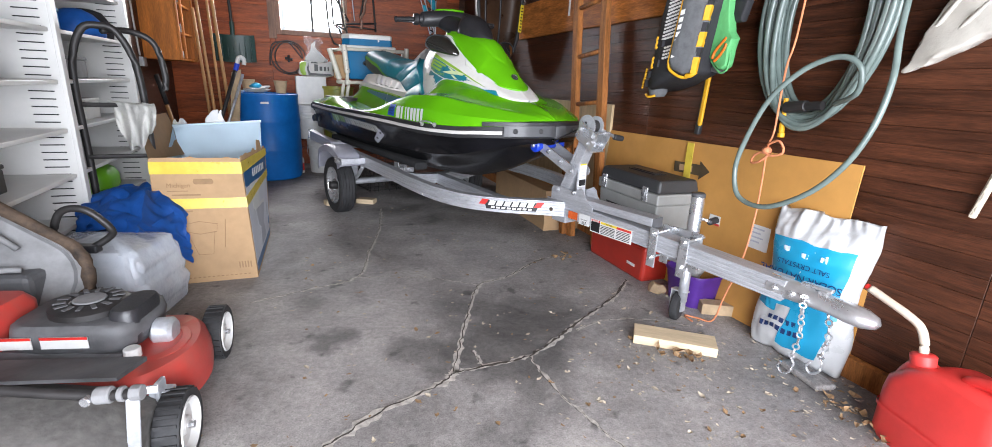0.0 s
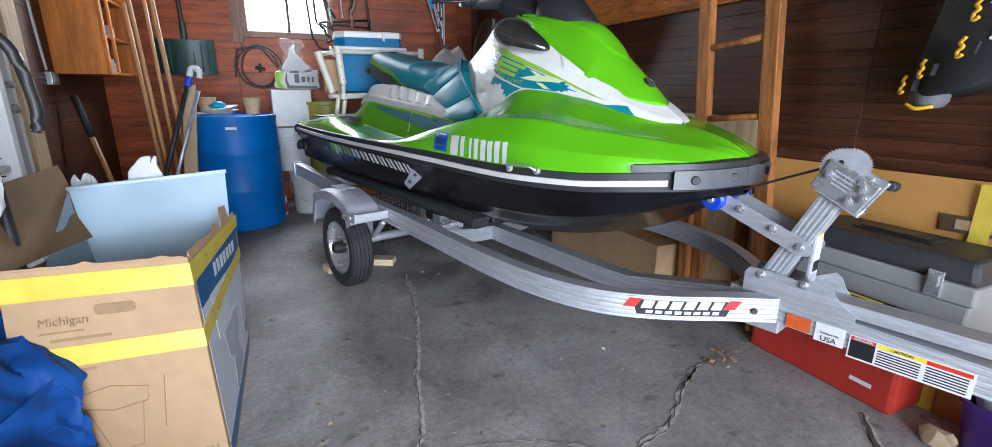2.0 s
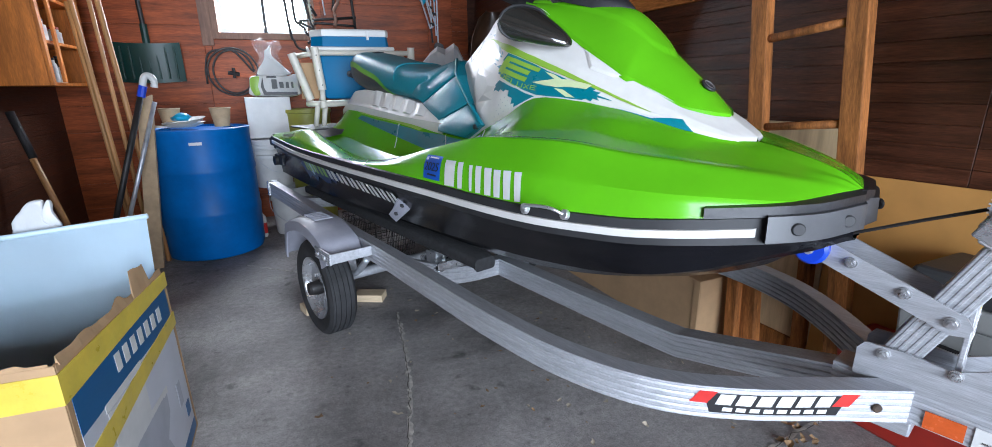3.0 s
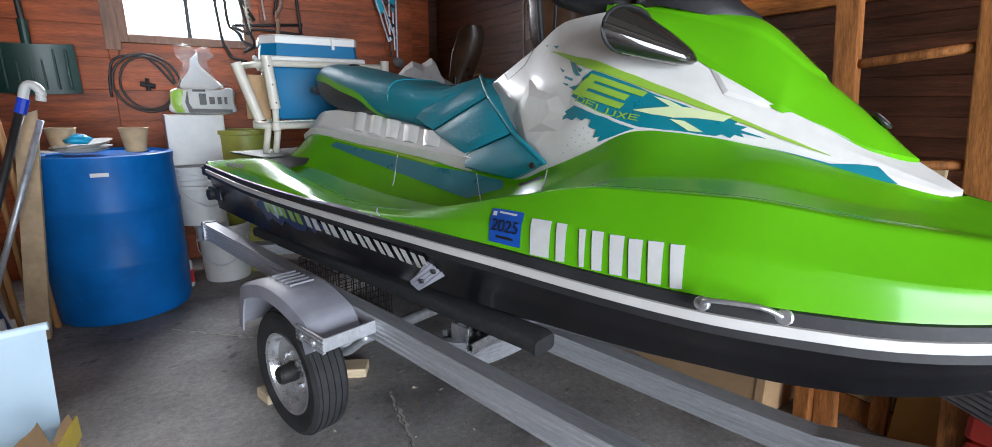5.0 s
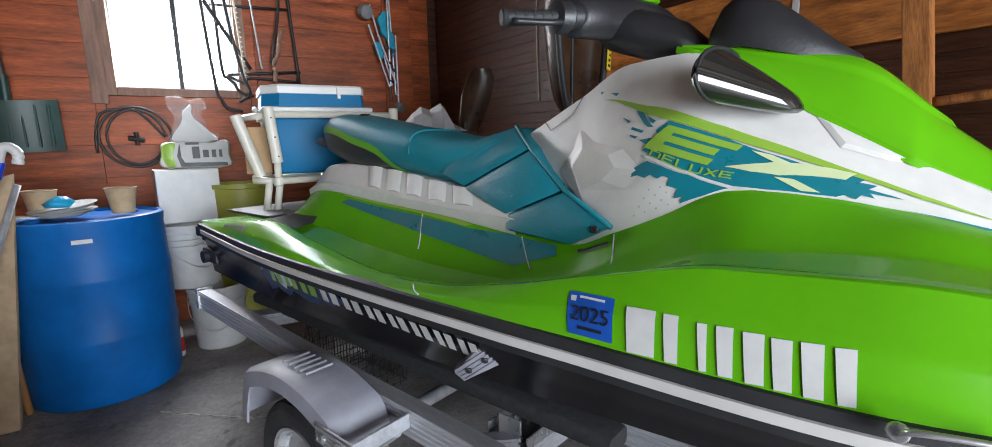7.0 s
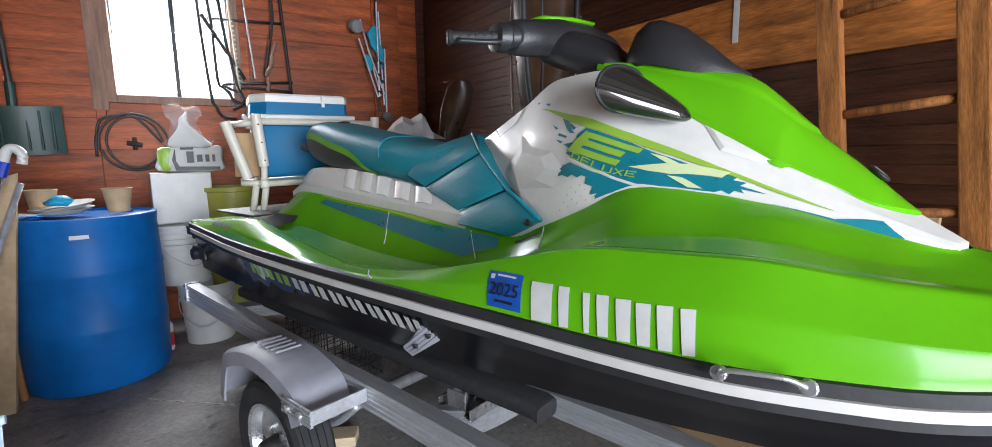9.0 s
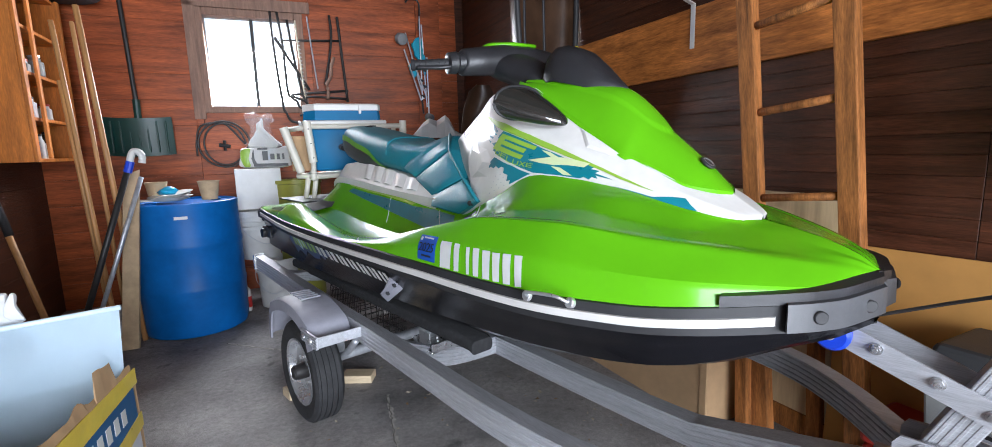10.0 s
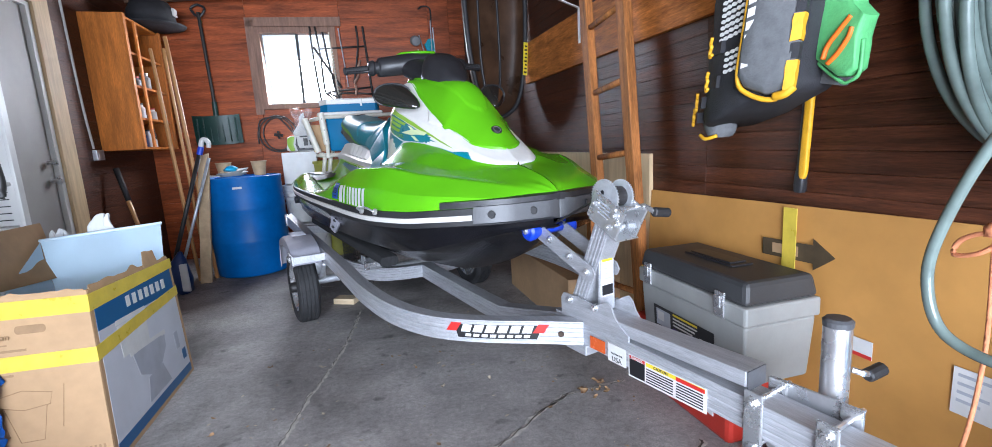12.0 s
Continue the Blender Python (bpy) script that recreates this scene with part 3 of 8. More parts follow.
P3V = col(.30, .35, .39, .42, .44, .45, .445, .44, .42, .392, .318, .23, .13, .06, .004)
P3Z = col(.798, .841, .876, .842, .803, .816, .854, .904, .945, .951, .927, .908, .886, .865, .842)
P4V = col(.25, .30, .33, .345, .36, .37, .372, .368, .36, .32, .26, .15, .09, .04, .003)
P4Z = col(.80, .84, .80, .76, .735, .74, .79, .882, .955, .965, .935, .918, .89, .87, .843)
P5V = col(.15, .20, .20, .23, .26, .275, .288, .295, .29, .25, .20, .08, .05, .02, .002)
P5Z = col(.80, .84, .82, .80, .785, .79, .825, .925, .998, .997, .953, .928, .895, .87, .844)
P6V = curve((-2.74, .0), (-2.3, .02), (-2.15, .10), (-1.95, .145), (-1.57, .17), (-1.22, .20), (-.965, .217), (-.75, .232), (-.65, .240), (-.53, .238), (-.41, .229), (-.16, .195), (.056, .146), (.115, .10), (.138, .065), (.15, .004), (.39, .001))
P6Z = curve((-2.74, .80), (-2.3, .842), (-2.15, .94), (-1.95, .97), (-1.57, .948), (-1.22, .932), (-.965, .908), (-.755, .898), (-.65, .937), (-.53, .99), (-.45, 1.032), (-.41, 1.043), (-.36, 1.045), (-.16, 1.018), (.056, .961), (.115, .943), (.15, .936), (.275, .905), (.35, .875), (.39, .845))


def deck_at(u, s):
    """A point of the green deck on the starboard side: s from 0 at the rail to 1 at the inner edge."""
    zr = railz(u) + 0.031
    pts = [(half(u), zr), (half(u) - .012, zr + (P2Z(u) - zr) * .5), (P2V(u), P2Z(u)), (P3V(u), P3Z(u)), (P4V(u), P4Z(u)), (P5V(u), P5Z(u)), (P6V(u), P6Z(u))]
    x = s * 6
    i = min(5, int(x))
    t = x - i
    p = [pts[max(0, min(6, k))] for k in (i - 1, i, i + 1, i + 2)]

    def cr(a, b, c, d):
        return b + 0.5 * t * (c - a + t * (2 * a - 5 * b + 4 * c - d + t * (3 * (b - c) + d - a)))
    k = 0.45
    v = k * cr(*[q[0] for q in p]) + (1 - k) * (p[1][0] + t * (p[2][0] - p[1][0]))
    z = k * cr(*[q[1] for q in p]) + (1 - k) * (p[1][1] + t * (p[2][1] - p[1][1]))
    return Vector((u, -max(0.0, v), z))


def mirror(bm):
    g = bmesh.ops.duplicate(bm, geom=bm.verts[:] + bm.edges[:] + bm.faces[:])["geom"]
    vs = [e for e in g if isinstance(e, bmesh.types.BMVert)]
    for v in vs:
        v.co.y = -v.co.y
    bmesh.ops.reverse_faces(bm, faces=[e for e in g if isinstance(e, bmesh.types.BMFace)])
    bmesh.ops.remove_doubles(bm, verts=bm.verts, dist=0.0006)
    return bm


def skin(f, us, ss, both=True):
    bm = rings([[f(u, s) for s in ss] for u in us], closed=False)
    return mirror(bm) if both else bm


def lin(a, b, n):
    return [a + (b - a) * i / (n - 1) for i in range(n)]


CHINE_V = curve((-2.74, .90), (-1.8, .82), (-1.2, .79), (-.8, .77), (-.4, .76), (-.2, .76), (0, .83), (.15, .89), (.39, .90))
CHINE_Z = curve((-2.74, .50), (-1.6, .53), (-.9, .55), (-.4, .54), (-.1, .51), (.4, .50))


def hull_at(u, s):
    """The hull: s from 0 at the rail to 1 at the keel."""
    zr, zk, b = railz(u) - 0.02, keelz(u), half(u)
    chine = zk + (zr - zk) * CHINE_Z(u)
    cv = CHINE_V(u)
    pts = [(b - .004, zr), (b * (.46 + .52 * cv), zr - (zr - chine) * .55), (b * cv, chine), (b * cv * .90, chine - .012), (b * .42, zk + (chine - zk) * .45), (0, zk)]
    x = s * 5
    i = min(4, int(x))
    t = x - i
    return Vector((u, -(pts[i][0] + t * (pts[i + 1][0] - pts[i][0])), pts[i][1] + t * (pts[i + 1][1] - pts[i][1])))


stations = lin(-2.72, 0.388, 90)
STERN = stations[0]
part("hull", join(skin(hull_at, stations, lin(0, 1, 26)), rings([[hull_at(STERN, s) for s in lin(0, 1, 26)], [Vector((STERN, 0, p)) for p in lin(railz(STERN), .36, 26)]], closed=False),
                  rings([[Vector((STERN, 0, p)) for p in lin(railz(STERN), .36, 26)], [Vector((STERN, -hull_at(STERN, s).y, hull_at(STERN, s).z)) for s in lin(0, 1, 26)]], closed=False)), "blackgel", ski, "glossy black hull", smooth=32)
part("deck", skin(deck_at, lin(-2.735, 0.389, 190), lin(0, 1, 49)), "green", ski, "glossy lime green deck", smooth=22)


def rail_strip(z0, z1, out, u0, u1):
    us = lin(u0, u1, 80)
    rs = []
    for u in us:
        b = half(u)
        rs.append([Vector((u, -(b - .01), railz(u) + z1)), Vector((u, -(b + out), railz(u) + z1 - .004)), Vector((u, -(b + out), railz(u) + z0 + .004)), Vector((u, -(b - .01), railz(u) + z0))])
    return mirror(rings(rs))


part("rub_rail", rail_strip(-.03, .034, .008, -2.74, .386), "blackrub", ski, "black rubber rub rail", smooth=40)
part("rail_stripe", rail_strip(-.013, .012, .0135, -2.68, .284), "stripe", ski, "white vinyl stripe", smooth=40)
part("transom", join(box(-2.752, -.36, .70, -2.72, .36, .80, .012), box(-2.77, -.375, .725, -2.68, -.35, .775, .008), box(-2.77, .35, .725, -2.68, .375, .775, .008)), "blackplas", ski)


# bow bumper: a grey-black band with bolts
bu = lin(.286, .388, 22)
bs = []
for u in bu:
    b = half(u)
    bs.append([Vector((u, -(b - .03), railz(u) + .040)), Vector((u + .02, -(b + .016), railz(u) + .038)), Vector((u + .022, -(b + .020), railz(u) - .016)), Vector((u, -(b - .03), railz(u) - .03))])
bump = part("bumper", mirror(rings(bs)), "greyplas", ski, "dark grey rubber bow bumper", smooth=40)
part("bumper_top", mirror(rings([[Vector((u, -(half(u) - .05), railz(u) + .062)), Vector((u + .012, -(half(u) + .006), railz(u) + .056)), Vector((u + .012, -(half(u) + .006), railz(u) + .034)), Vector((u, -(half(u) - .05), railz(u) + .034))] for u in lin(.20, .388, 24)])), "blackplas", bump, smooth=40)
for u, v in ((.326, .25), (.374, .115)):
    for sgn in (-1, 1):
        nrm = Vector((1, sgn * 1.1, 0)).normalized() if u < .4 else Vector((1, sgn * .5, 0)).normalized()
        b = half(u) + .02
        part("bumper_bolt", rod(Vector((u + .02, sgn * b, railz(u) + .011)), Vector((u + .02, sgn * b, railz(u) + .011)) + nrm * .007, .013, 14, .002), "blackrub", bump)

# white cowl
CU = [-1.0, -.8, -.66, -.53, -.36, -.16, .035, .1, .135, .15]


def ccol(*v):
    return curve(*zip(CU, v))


MV = ccol(.10, .165, .212, .236, .222, .188, .145, .107, .066, .004)
MZ = ccol(1.0, 1.0, 1.05, 1.08, 1.09, 1.045, .978, .955, .942, .938)
Q1V = ccol(.08, .15, .197, .228, .205, .172, .125, .088, .052, .003)
Q1Z = ccol(1.10, 1.12, 1.16, 1.18, 1.15, 1.072, .992, .963, .946, .941)
Q2V = ccol(.055, .105, .138, .142, .143, .144, .090, .052, .030, .002)
Q2Z = ccol(1.165, 1.25, 1.31, 1.318, 1.226, 1.103, 1.003, .969, .950, .943)
Q3Z = ccol(1.175, 1.262, 1.322, 1.33, 1.262, 1.15, 1.022, .978, .955, .945)


def cowl_at(u, s):
    pts = [(P6V(u) + .002, P6Z(u) - .004), (MV(u), MZ(u)), (Q1V(u), Q1Z(u)), (Q2V(u), Q2Z(u)), (0, Q3Z(u))]
    x = s * 4
    i = min(3, int(x))
    t = x - i
    return Vector((u, -(pts[i][0] + t * (pts[i + 1][0] - pts[i][0])), pts[i][1] + t * (pts[i + 1][1] - pts[i][1])))


part("cowl", skin(cowl_at, lin(-1.0, .15, 72), lin(0, 1, 33)), "whitegel", ski, "white upper cowl", smooth=24)
HW = curve((-.56, .128), (-.52, .139), (-.4, .144), (-.25, .149), (-.155, .150), (-.13, .140), (-.06, .124), (0, .108), (.03, .085), (.06, .045), (.078, .004))
HE = curve((-.56, 1.340), (-.52, 1.328), (-.36, 1.236), (-.14, 1.100), (0, 1.026), (.06, 1.008), (.078, 1.002))
HZ = curve((-.56, 1.348), (-.45, 1.346), (-.25, 1.292), (-.1, 1.162), (.005, 1.072), (.05, 1.028), (.078, 1.004))
PANEL = curve((-.56, .098), (-.47, .092), (-.30, .078), (-.15, .052), (-.115, .030), (-.095, .0))


def hood_at(u, s):
    """The hood with its raised middle panel: s from 0 at the rim to 1 at the middle."""
    w, zc = HW(u), HZ(u)
    drop = max(.004, zc - HE(u))
    if s < 0.1:
        return Vector((u, -(w + .006 * (1 - s / .1)), zc - drop - .018 * (1 - s / .1)))
    k = (s - .1) / .9
    v = w * (1 - k)
    lift = max(0.0, min(1.0, (PANEL(u) - v) / .008 + .5)) if PANEL(u) > .004 else 0.0
    return Vector((u, -v, zc - drop * (1 - k) ** 2.1 - .007 * (1 - lift)))


hood = part("hood", skin(hood_at, lin(-.56, .078, 90), lin(0, 1, 61)), "green", ski, "lime green hood panel", smooth=30)
part("emblem", moved(join(turned([(.0, 0), (.019, .002), (.023, .006), (.021, .010), (.015, .008), (0, .008)], 22)), Matrix.Translation((.004, 0, 1.066)) @ pose(0, 0, 0, 0, 42, 0)), "blackplas", hood, "round black badge", smooth=True)
part("badge_ring", moved(turned([(.0145, .0085), (.0165, .0105), (.0145, .0115), (.013, .0105)], 20, False), Matrix.Translation((.004, 0, 1.066)) @ pose(0, 0, 0, 0, 42, 0)), "zinc", hood)

# smoked rear-view mirrors on both sides of the hood
for sgn in (-1, 1):
    rs = []
    for i in range(17):
        t = i / 16
        rw, rh = .076 * (1 - t) ** .62 + .005, .047 * (1 - t) ** .55 + .005
        cen = Vector((-.435 + .128 * t, sgn * (.258 - .062 * t), 1.248 - .058 * t))
        rs.append([cen + Vector((-.02 * math.cos(a) * (1 - t), sgn * rw * math.copysign(abs(math.cos(a)) ** .8, math.cos(a)), rh * math.sin(a) * (1 if math.sin(a) > 0 else .85))) for a in [2 * math.pi * k / 20 for k in range(20)]])
    rs.insert(0, [(sum(rs[0], Vector()) / 20).lerp(p, .9) + Vector((-.008, 0, 0)) for p in rs[0]])
    mp_ = part("side_mirror", rings(rs), "gloss_dark", ski, "glossy smoked side mirror", smooth=40)
    part("mirror_lip", tube([p + Vector((.004, 0, 0)) for p in rs[1]], .004, 6, True), "blackplas", mp_, smooth=True)

# seat pedestal and seat
LIPZ = curve((-2.16, .962), (-1.94, 1.003), (-1.58, .984), (-1.23, .962), (-.977, .952), (-.80, .945))
PTOP = curve((-2.16, .970), (-2.05, 1.045), (-1.95, 1.066), (-1.82, 1.068), (-1.57, 1.052), (-1.285, 1.018), (-1.0, .985), (-.80, .97))


def ped_at(u, s):
    w, zb = P6V(u), P6Z(u)
    pts = [(w - .02, zb - .02), (w + .008, zb - .004), (w + .010, LIPZ(u) - .008), (w - .002, LIPZ(u)), (max(.01, w - .045), PTOP(u)), (0, PTOP(u) + .012)]
    x = s * 5
    i = min(4, int(x))
    t = x - i
    return Vector((u, -max(0, pts[i][0] + t * (pts[i + 1][0] - pts[i][0])), pts[i][1] + t * (pts[i + 1][1] - pts[i][1])))


ped = part("seat_base", skin(ped_at, lin(-2.16, -.93, 60), lin(0, 1, 31)), "whitegel", ski, "white moulded seat base with ribs", smooth=30)
for i in range(5):
    u = -1.66 + i * .118
    for sgn in (-1, 1):
        lo, hi = P6V(u + .05), P6V(u)
        base = [(u + .005, lo - .006, LIPZ(u) + .004), (u + .085, lo - .004, LIPZ(u + .085) + .004), (u + .045, hi - .045, PTOP(u + .045) + .004), (u - .035, hi - .045, PTOP(u - .035) + .004)]
        crest = [(u + .034, lo + .001, LIPZ(u) + .008), (u + .056, lo + .001, LIPZ(u) + .008), (u + .016, hi - .036, PTOP(u) + .006), (u - .006, hi - .036, PTOP(u) + .006)]
        part("rib", rings([[Vector((x, sgn * (y - .02), z - .012)) for x, y, z in base], [Vector((x, sgn * y, z)) for x, y, z in base], [Vector((x, sgn * y, z)) for x, y, z in crest]]), "whitegel", ped, smooth=25)
SU = [-2.10, -2.05, -1.94, -1.77, -1.58, -1.42, -1.28, -1.16, -1.08, -1.03, -.97]
STOP = curve(*zip(SU, (1.20, 1.252, 1.268, 1.246, 1.210, 1.186, 1.164, 1.160, 1.176, 1.182, 1.13)))
SBOT = curve(*zip(SU, (1.15, 1.12, 1.085, 1.052, 1.042, 1.03, 1.01, 1.0, .99, .985, .99)))
SWID = curve(*zip(SU, (.035, .078, .112, .132, .145, .152, .150, .140, .125, .112, .09)))


def seat_ring(u, shrink=0.0, zmax=None):
    w, a, b = SWID(u) + shrink, SBOT(u), STOP(u) + shrink
    return [Vector((u, w * math.copysign(abs(math.cos(t)) ** .55, math.cos(t)), (a + b) / 2 + (b - a) / 2 * math.copysign(abs(math.sin(t)) ** .7, math.sin(t)))) for t in [2 * math.pi * k / 36 for k in range(36)]]


seat = part("seat", rings([seat_ring(u) for u in lin(-2.10, -.97, 50)]), "teal", ski, "teal vinyl saddle", smooth=50)


def seat_band(u0, u1, low, high, off, material, label=""):
    """A strip on both flanks of the saddle between two heights along u."""
    rs = []
    for u in lin(u0, u1, 26):
        w, a, b = SWID(u) + off, SBOT(u) - off, STOP(u) + off
        ang = []
        for z in (low(u), high(u)):
            k = max(-.995, min(.995, (2 * z - a - b) / (b - a)))
            ang.append(math.copysign(math.asin(abs(k) ** (1 / .7)), k))
        rs.append([Vector((u, -w * abs(math.cos(t)) ** .55, (a + b) / 2 + (b - a) / 2 * math.copysign(abs(math.sin(t)) ** .7, math.sin(t)))) for t in lin(ang[0], ang[1], 9)])
    return part("seat_piping", mirror(rings(rs, closed=False)), material, seat, label, smooth=True)


LIME_TOP = curve((-2.06, 1.225), (-1.944, 1.217), (-1.776, 1.176), (-1.624, 1.138), (-1.49, 1.061), (-1.44, 1.04))
seat_band(-2.06, -1.52, lambda u: SBOT(u) - .01, lambda u: LIME_TOP(u) - .024, .003, "blackplas", "black lower seat panel")
seat_band(-2.06, -1.47, lambda u: LIME_TOP(u) - .027, lambda u: LIME_TOP(u), .0045, "seat_lime", "lime seat flash")
part("seat_strap", tube(smooth_path([(-2.03, -.085, 1.15), (-2.12, -.06, 1.16), (-2.14, 0, 1.17), (-2.12, .06, 1.16), (-2.03, .085, 1.15)], 6), .016, 8), "blackplas", seat, smooth=True)
part("seat_badge", join(*[box(-1.92 + i * .022, .035 - .02 * i - .014, 1.2655 - .003 * i, -1.905 + i * .022, .045 - .02 * i + .010, 1.2705 - .003 * i) for i in range(4)]), "black_ink", seat)
part("seat_seam", tube([Vector((p.x, p.y * 1.004, p.z + .001)) for p in seat_ring(-1.43)[:19]], .0035, 6), "teal", seat, "raised seam", smooth=True)
# teal knee panels in three folds
KNEE = [[(-1.27, .150, 1.05), (-1.20, .118, 1.135), (-1.12, .078, 1.166), (-1.04, .066, 1.184), (-.985, .104, 1.156), (-.935, .143, 1.124), (-1.05, .148, 1.072), (-1.178, .152, 1.012)],
        [(-.932, .146, 1.120), (-.870, .161, 1.070), (-.808, .177, 1.021), (-.890, .193, .986), (-.972, .208, .951), (-1.075, .182, .980), (-1.176, .155, 1.008), (-1.05, .151, 1.067)],
        [(-.806, .180, 1.017), (-.726, .214, .984), (-.647, .248, .952), (-.70, .246, .925), (-.755, .242, .899), (-.855, .235, .905), (-.955, .227, .912), (-.971, .211, .947), (-.890, .196, .982)]]
for sgn in (-1, 1):
    for nm, pl in zip(("seat_front_panel", "knee_panel", "lower_knee_panel"), KNEE):
        c = sum((Vector(p) for p in pl), Vector()) / len(pl)
        pin = [Vector((u, sgn * (v - .05), z - .01)) for u, v, z in pl]
        p0 = [Vector((u, sgn * v, z)) for u, v, z in pl]
        p1 = [Vector((u * .985 + c.x * .015, sgn * (v + .007), z * .985 + c.z * .015)) for u, v, z in pl]
        p2 = [Vector((u * .88 + c.x * .12, sgn * (v * .88 + c.y * .12 + .012), z * .88 + c.z * .12)) for u, v, z in pl]
        p3 = [Vector((u * .4 + c.x * .6, sgn * (v * .4 + c.y * .6 + .014), z * .4 + c.z * .6)) for u, v, z in pl]
        kp = part(nm, rings([pin, p0, p1, p2, p3]), "teal", ski, "folded teal vinyl knee panel", smooth=40)
    part("knee_panel_piping", tube([Vector((-1.04, sgn * .068, 1.186)), Vector((-.932, sgn * .150, 1.122)), Vector((-.805, sgn * .186, 1.019)), Vector((-.645, sgn * .254, .952))], .0065, 8), "teal", kp, smooth=True)
    part("rivet", rod((-.682, sgn * .245, .942), (-.682, sgn * .262, .944), .009, 12, .002), "blackplas", kp)
part("seat_front_wall", rings([[Vector((-1.04, s_ * .066, 1.182)), Vector((-.935, s_ * .14, 1.122)), Vector((-.82, s_ * .165, 1.02)), Vector((-1.0, s_ * .12, 1.02))] for s_ in (-1, 0, 1)]), "teal", seat)

# rear deck mats and footwell mats
part("deck_mat", box(-2.64, -.27, .842, -2.22, .27, .852, .003), "blackrub", ski, "black ribbed traction mat")
for sgn in (-1, 1):
    part("foot_mat", rings([[Vector((u, sgn * (P6V(u) + .02), P6Z(u) * .4 + P5Z(u) * .6 + .006)), Vector((u, sgn * P5V(u) * 1.01, P5Z(u) + .010)), Vector((u, sgn * P4V(u) * .99, P4Z(u) + .008)), Vector((u, sgn * P3V(u) * .99, P3Z(u) - .004))] for u in lin(-2.2, -1.98, 12)], closed=False), "blackrub", ski, "black footwell mat", smooth=True)

# steering: column cover, pad, bars, grips, screen
part("steering_cover", rings([[Vector((u, w * math.cos(a), z + h * math.sin(a))) for a in [2 * math.pi * k / 20 for k in range(20)]] for u, w, z, h in
                              ((-.80, .05, 1.41, .02), (-.775, .09, 1.415, .045), (-.72, .10, 1.41, .06), (-.65, .09, 1.385, .058), (-.58, .075, 1.36, .05), (-.52, .05, 1.325, .03))]), "blackplas", ski, smooth=True)
part("bar_cover", rings([[Vector((u + ru * math.cos(a), v, z + rz * math.sin(a))) for a in [2 * math.pi * k / 20 for k in range(20)]] for v, u, z, ru, rz in
                         ((-.200, -.776, 1.420, .034, .038), (-.192, -.774, 1.421, .042, .046), (-.13, -.760, 1.428, .048, .049), (-.05, -.742, 1.437, .056, .053), (.05, -.718, 1.440, .056, .052), (.12, -.704, 1.438, .048, .046), (.18, -.696, 1.432, .042, .042), (.192, -.695, 1.431, .032, .034))]), "blackplas", ski, "matt black handlebar cover", smooth=40)
part("handlebar_pad", rings([[Vector((-.744 + .41 * v + w * math.cos(a), v, z + h * math.sin(a))) for a in [2 * math.pi * k / 18 for k in range(18)]] for v, w, z, h in
                             ((-.088, .012, 1.488, .004), (-.075, .034, 1.489, .010), (0, .042, 1.492, .012), (.075, .034, 1.490, .010), (.088, .012, 1.489, .004))]), "green", ski, "lime green handlebar pad", smooth=True)
bars = part("handlebar", tube(smooth_path([(-.815, -.262, 1.418), (-.778, -.20, 1.420), (-.744, -.08, 1.425), (-.72, .05, 1.428), (-.695, .20, 1.430), (-.715, .29, 1.430)], 6), .013, 12), "blackplas", ski, smooth=True)
for a, b, c in (((-.795, -.232, 1.418), (-.868, -.332, 1.413), -1), ((-.704, .235, 1.430), (-.735, .352, 1.428), 1)):
    a, b = Vector(a), Vector(b)
    d = (b - a).normalized()
    part("grip", rod(a, b, .0165, 14, .004), "blackrub", bars, "ribbed black rubber grip", smooth=30)
    for k in range(5):
        q = a.lerp(b, .12 + k * .17)
        part("grip_ring", rod(q, q + d * .006, .0178, 12, .001), "blackrub", bars)
    part("grip_end", rod(b - d * .004, b + d * .010, .0195, 14, .003), "vest_black", bars, smooth=30)
    part("switch_block", rings([[a + d * o + Vector((r * math.cos(t) * .9, .2 * c * r * math.cos(t), r * math.sin(t))) for t in [2 * math.pi * k / 16 for k in range(16)]] for o, r in ((.012, .022), (.008, .036), (-.018, .038), (-.026, .030), (-.05, .028))]), "blackplas", bars, "control block with switches", smooth=30)
    part("lever", tube(smooth_path([a + Vector((.02, 0, -.012)), a + d * .05 + Vector((.032, 0, -.016)), b + Vector((.022, 0, -.010))], 5), .007, 8), "blackplas", bars, smooth=True)
part("screen", rings([[Vector((u, w * math.copysign(abs(math.cos(a)) ** .7, math.cos(a)), zb + (zt - zb) * math.sin(a) ** .75)) for a in lin(0, math.pi, 21)] for u, w, zb, zt in
                      ((-.512, .074, 1.325, 1.385), (-.49, .090, 1.325, 1.425), (-.465, .099, 1.325, 1.441), (-.44, .102, 1.325, 1.440), (-.39, .096, 1.312, 1.418), (-.33, .076, 1.295, 1.368), (-.28, .046, 1.285, 1.322), (-.25, .020, 1.280, 1.300), (-.24, .006, 1.280, 1.292))]), "blackplas", ski, "matt black wind deflector", smooth=45)

# decals laid on the surfaces
def lifted(f, u, q, off):
    """A point just above a surface of the starboard side."""
    d1, d2 = f(u + .004, q) - f(u - .004, q), f(u, min(1, q + .01)) - f(u, max(0, q - .01))
    nn = d1.cross(d2).normalized()
    return f(u, q) + (nn if nn.y < 0 else -nn) * off


